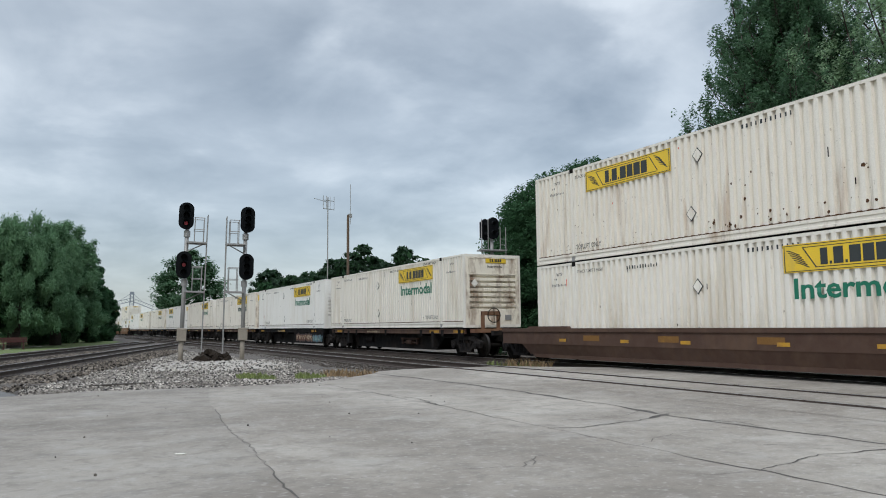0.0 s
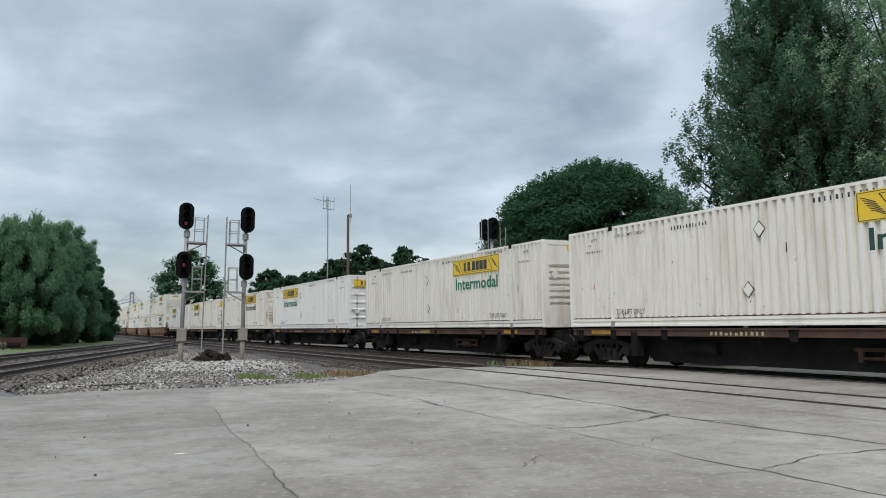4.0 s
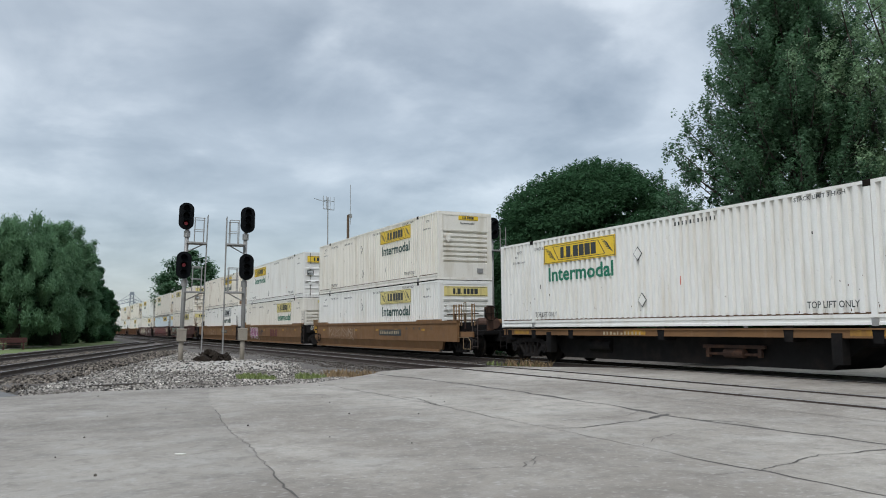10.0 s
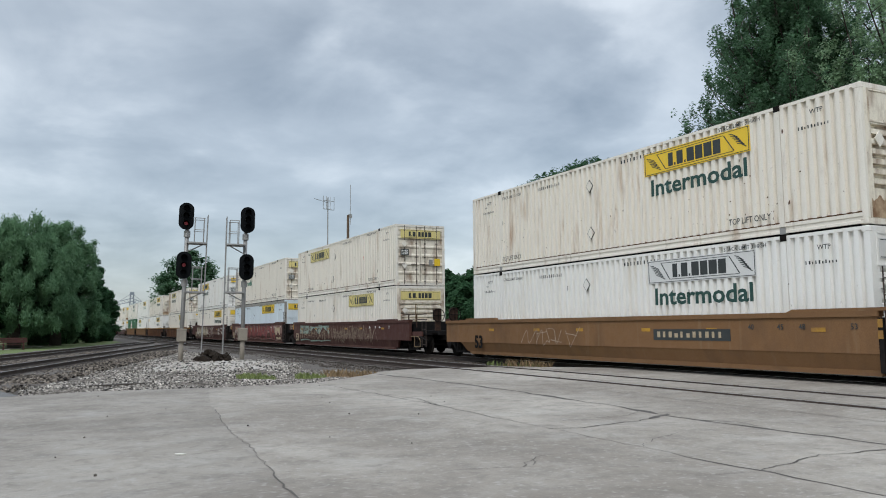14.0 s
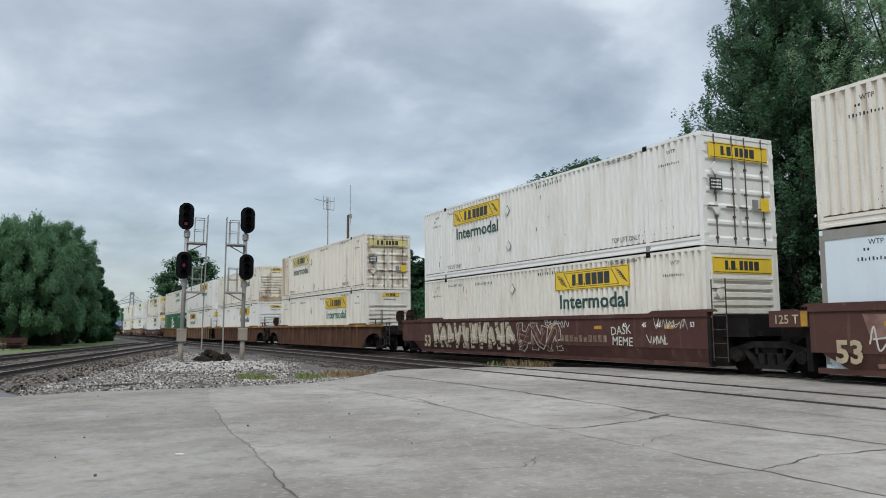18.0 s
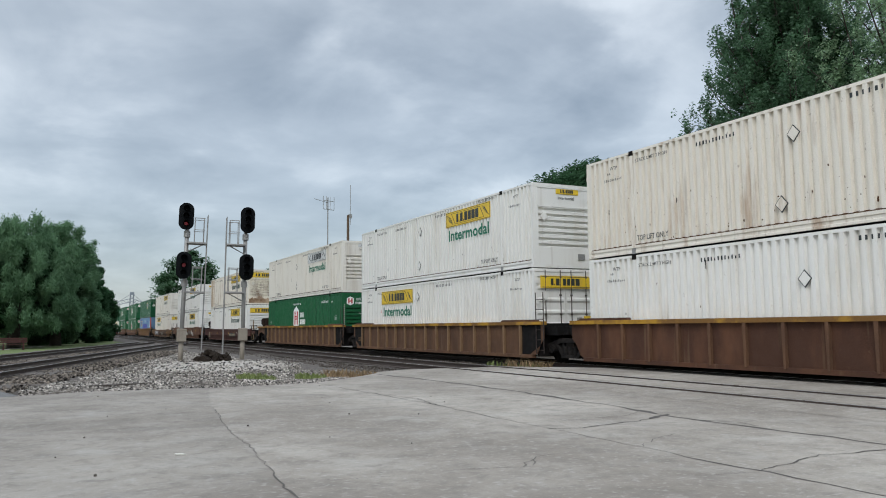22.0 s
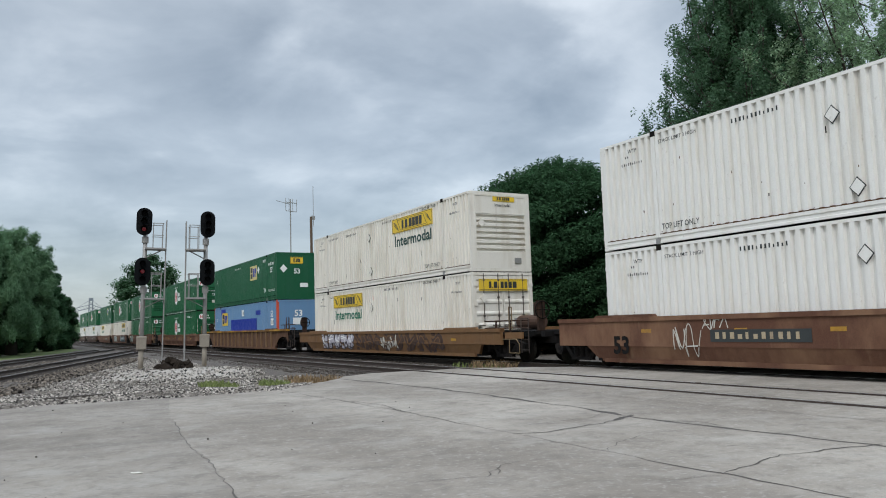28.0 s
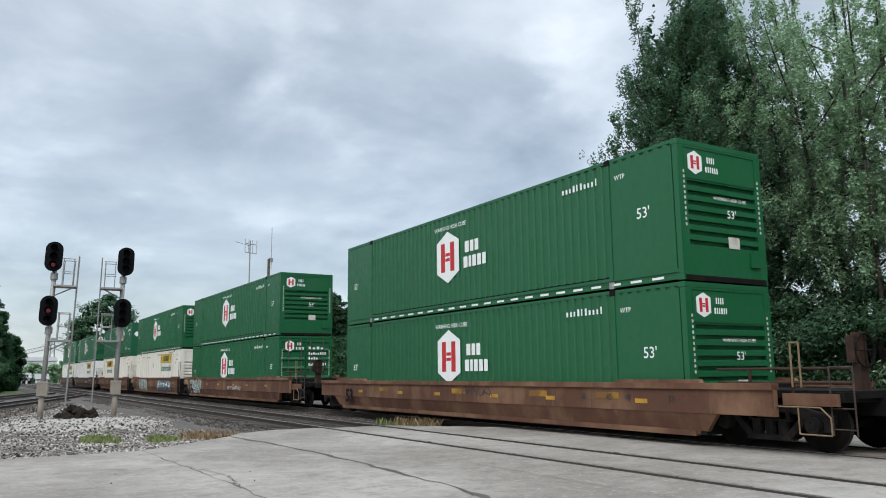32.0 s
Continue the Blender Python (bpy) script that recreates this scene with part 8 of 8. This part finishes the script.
    for i, (x, y, h, s, mt) in enumerate(((-128.5, 19.5, 14, 1.45, M_LEAF_MAPLE), (-116.3, 29.7, 10.6, 0.8, M_NEEDLE), (-118, 33.5, 9.4, 0.8, M_LEAF_DARK), (-112.0, 28.0, 8.0, 0.7, M_LEAF_DARK), (-122, 37.0, 9.6, 0.8, M_LEAF_DARK), (-90, 46, 9.0, 0.8, M_LEAF_DARK), (-70, 40, 8.0, 0.9, M_LEAF_DARK), (-58, 37, 7.5, 0.9, M_LEAF_DARK), (-103, 34, 9.6, 0.95, M_NEEDLE), (-104, 37.5, 10.4, 0.95, M_NEEDLE), (-102, 41.5, 10.6, 0.95, M_NEEDLE), (-101, 46, 10.2, 0.9, M_NEEDLE), (-99, 49.5, 8.6, 0.8, M_NEEDLE))):
        tree(x, y, "broad green tree far behind the tracks", h, 0.3, [(a * s, b * s, c, d * s, e * s, g * s) for a, b, c, d, e, g in puff(rnd, 200, h * 0.25, h, rounds, 0.8)], 11000, 0.16, mt, 80 + i, nlimb=8, spread=3, shell=0.2, inner=1800)
    # the willow and its neighbours on the near side
    for i, (x, y, h, R) in enumerate(((-82.0, -2.9, 12.3, 5.2), (-85.0, -10.5, 12.6, 6.0), (-92.0, 0.6, 13.4, 3.8))):
        t = thing("willow_tree", x, y, -0.42, "drooping pale green willow on the grass", "tree", "willows")
        made("trunk", M_BARK, lambda bm: limbs(bm, h * 0.75, 0.62, 12, 3.4, 90 + i), t, smooth=True)
        bl = [(p * 0.94 + rnd.gauss(0, 0.6), q * 0.94 + rnd.gauss(0, 0.6), r_ + rnd.gauss(0, 0.45), u * 0.75, u * 0.75, w * (1.55 if i < 2 else 1.1)) for p, q, r_, u, v_, w in dome_blobs(rnd, 420, R, 1.9, h - 1.0, 0.8, 2.2)]
        crown_part("crown", t, bl, 110000, 0.065, M_LEAF_WILLOW, 95 + i, long=2.4, droop=0.55 if i < 2 else 0.0, shell=0.2)
        # dark filler leaves, the willow's inner shade put into their colour
        crown_part("inner_foliage", t, puff(rnd, 60, 2.0, h * 0.85, lambda f: R * 0.8 * math.sqrt(max(0.04, 1 - (1.25 * f - 0.28) ** 2)), 1.0), 2500, 0.4, M_LEAF_SHADED, 700 + i, "inner filler leaves, mostly coloured shade-dark", shell=0.0)
    for i, (x, y, h, R) in enumerate(((-104.0, 2.6, 11.2, 3.6), (-109.0, 4.4, 9.6, 2.4), (-112.0, -1.0, 12.0, 5.0), (-98.0, -3.4, 9.0, 4.6), (-92.0, -12.0, 10.0, 5.0), (-120.0, 6.2, 7.2, 2.6))):
        tree(x, y, "dark leafy tree beyond the side tracks", h, 0.25, puff(rnd, 130, 0.5, h, lambda f: R * math.sqrt(max(0.05, 1 - (1.1 * f - 0.25) ** 2)), 0.65), 18000, 0.12, M_LEAF_DARK, 110 + i, nlimb=10, spread=2.4, inner=2000)


plant_trees()


# ---- distance ----
def conveyor():
    t = thing("conveyor_tower", -300, 26.1, -1.0, "blue-grey steel conveyor tower far down the line", "conveyor tower")
    made("tower", M_BLUESTEEL, lambda bm: [tube(bm, (x, y, 0), (x * 0.6, y * 0.6, 15.2), 0.14, 6) for x in (-0.9, 0.9) for y in (-0.9, 0.9)] + [tube(bm, (0.8, -0.8 * q, 2 + 2.6 * k), (0.8, 0.8 * q, 4.4 + 2.6 * k), 0.08, 5) for k in range(5) for q in (-1, 1)] + [box(bm, -0.6, 0.6, -0.7, 0.7, 14.6, 15.6)], t)
    for sgn, l, drop in ((-1, 8.5, 2.2), (1, 7.5, 3.0)):
        made("conveyor", M_BLUESTEEL, lambda bm: [tube(bm, (0, 0, 12.2), (0, sgn * l, 12.2 - drop), 0.15, 6), tube(bm, (0, 0, 13.4), (0, sgn * l, 13.4 - drop), 0.11, 6), tube(bm, (0, 0, 15.2), (0, sgn * l * 0.5, 13.4 - drop * 0.5), 0.07, 5)] +
             [tube(bm, (0, sgn * l * k / 9, 12.2 - drop * k / 9), (0, sgn * l * (k + 1) / 9, 13.4 - drop * (k + 1) / 9), 0.07, 5) for k in range(9)], t)
        made("support_leg", M_BLUESTEEL, lambda bm: [tube(bm, (0, sgn * l * 0.92 + q, 0), (0, sgn * l * 0.92, 12.2 - drop), 0.12, 6) for q in (-0.7, 0.7)], t)


conveyor()


def far_shed(x, y, w, d, h):
    t = thing("shed", x, y, -1.0, "low pale shed far beyond the tracks", "shed")
    made("wall", M_HOUSE, lambda bm: box(bm, -d / 2, d / 2, -w / 2, w / 2, 0, h), t)
    made("roof", M_GALV, lambda bm: [prism(bm, [(-d / 2 - 0.3, h), (d / 2 + 0.3, h), (0, h + 1.2)], -w / 2 - 0.3, w / 2 + 0.3)], t)
    for k in range(3):
        made("door", M_CARBLACK, lambda bm: box(bm, d / 2, d / 2 + 0.05, -w / 2 + 0.8 + k * w / 3.2, -w / 2 + 0.8 + k * w / 3.2 + w / 5, 0, h * 0.75), t)


far_shed(-262, 19.5, 9, 12, 7.0)
far_shed(-205, 12.6, 3.4, 3, 2.1)
far_shed(-203, 16.6, 2.4, 3, 1.9)


def far_trees():
    rnd = random.Random(91)
    for i, (x, y, h) in enumerate(((-236, 12.5, 5.2), (-240, 17.0, 5.8), (-232, 21.5, 5.4), (-244, 25.0, 6.6), (-250, 8.5, 6.0))):
        tree(x, y, "low pale green tree far down the line", h, 0.15, puff(rnd, 60, 0.4, h, lambda f: 2.9 * math.sqrt(max(0.05, 1 - (1.1 * f - 0.2) ** 2)), 0.8), 3000, 0.26, M_LEAF_LIGHT, 170 + i, z=-1.0, nlimb=6, spread=1.8, inner=300)


far_trees()


def park_bench(x, y):
    t = thing("picnic_bench", x, y, -0.42, "red painted bench under the willow", "bench", rz=10)
    for k in range(3):
        made("seat_board", M_PAINTRED, lambda bm: box(bm, -0.3 + k * 0.14, -0.18 + k * 0.14, -1.8, 1.8, 0.44, 0.48), t)
    for k in range(3):
        made("back_board", M_PAINTRED, lambda bm: box(bm, -0.36, -0.32, -1.8, 1.8, 0.6 + k * 0.15, 0.72 + k * 0.15), t)
    for yy in (-1.5, 0, 1.5):
        made("leg", M_PAINTRED, lambda bm: [box(bm, -0.34, -0.28, yy - 0.04, yy + 0.04, 0, 1.0), box(bm, 0.06, 0.12, yy - 0.04, yy + 0.04, 0, 0.46), box(bm, -0.3, 0.12, yy - 0.04, yy + 0.04, 0.38, 0.44)], t)


park_bench(-75.0, -3.4)


# ---- movement ----
def motions():
    for ob, u, y, z in MOVERS:
        walk(ob, [(0.0, pose(u, y, z)), (16.0, pose(u + SPEED * 16.0, y, z)), (32.0, pose(u + SPEED * 32.0, y, z))])


motions()
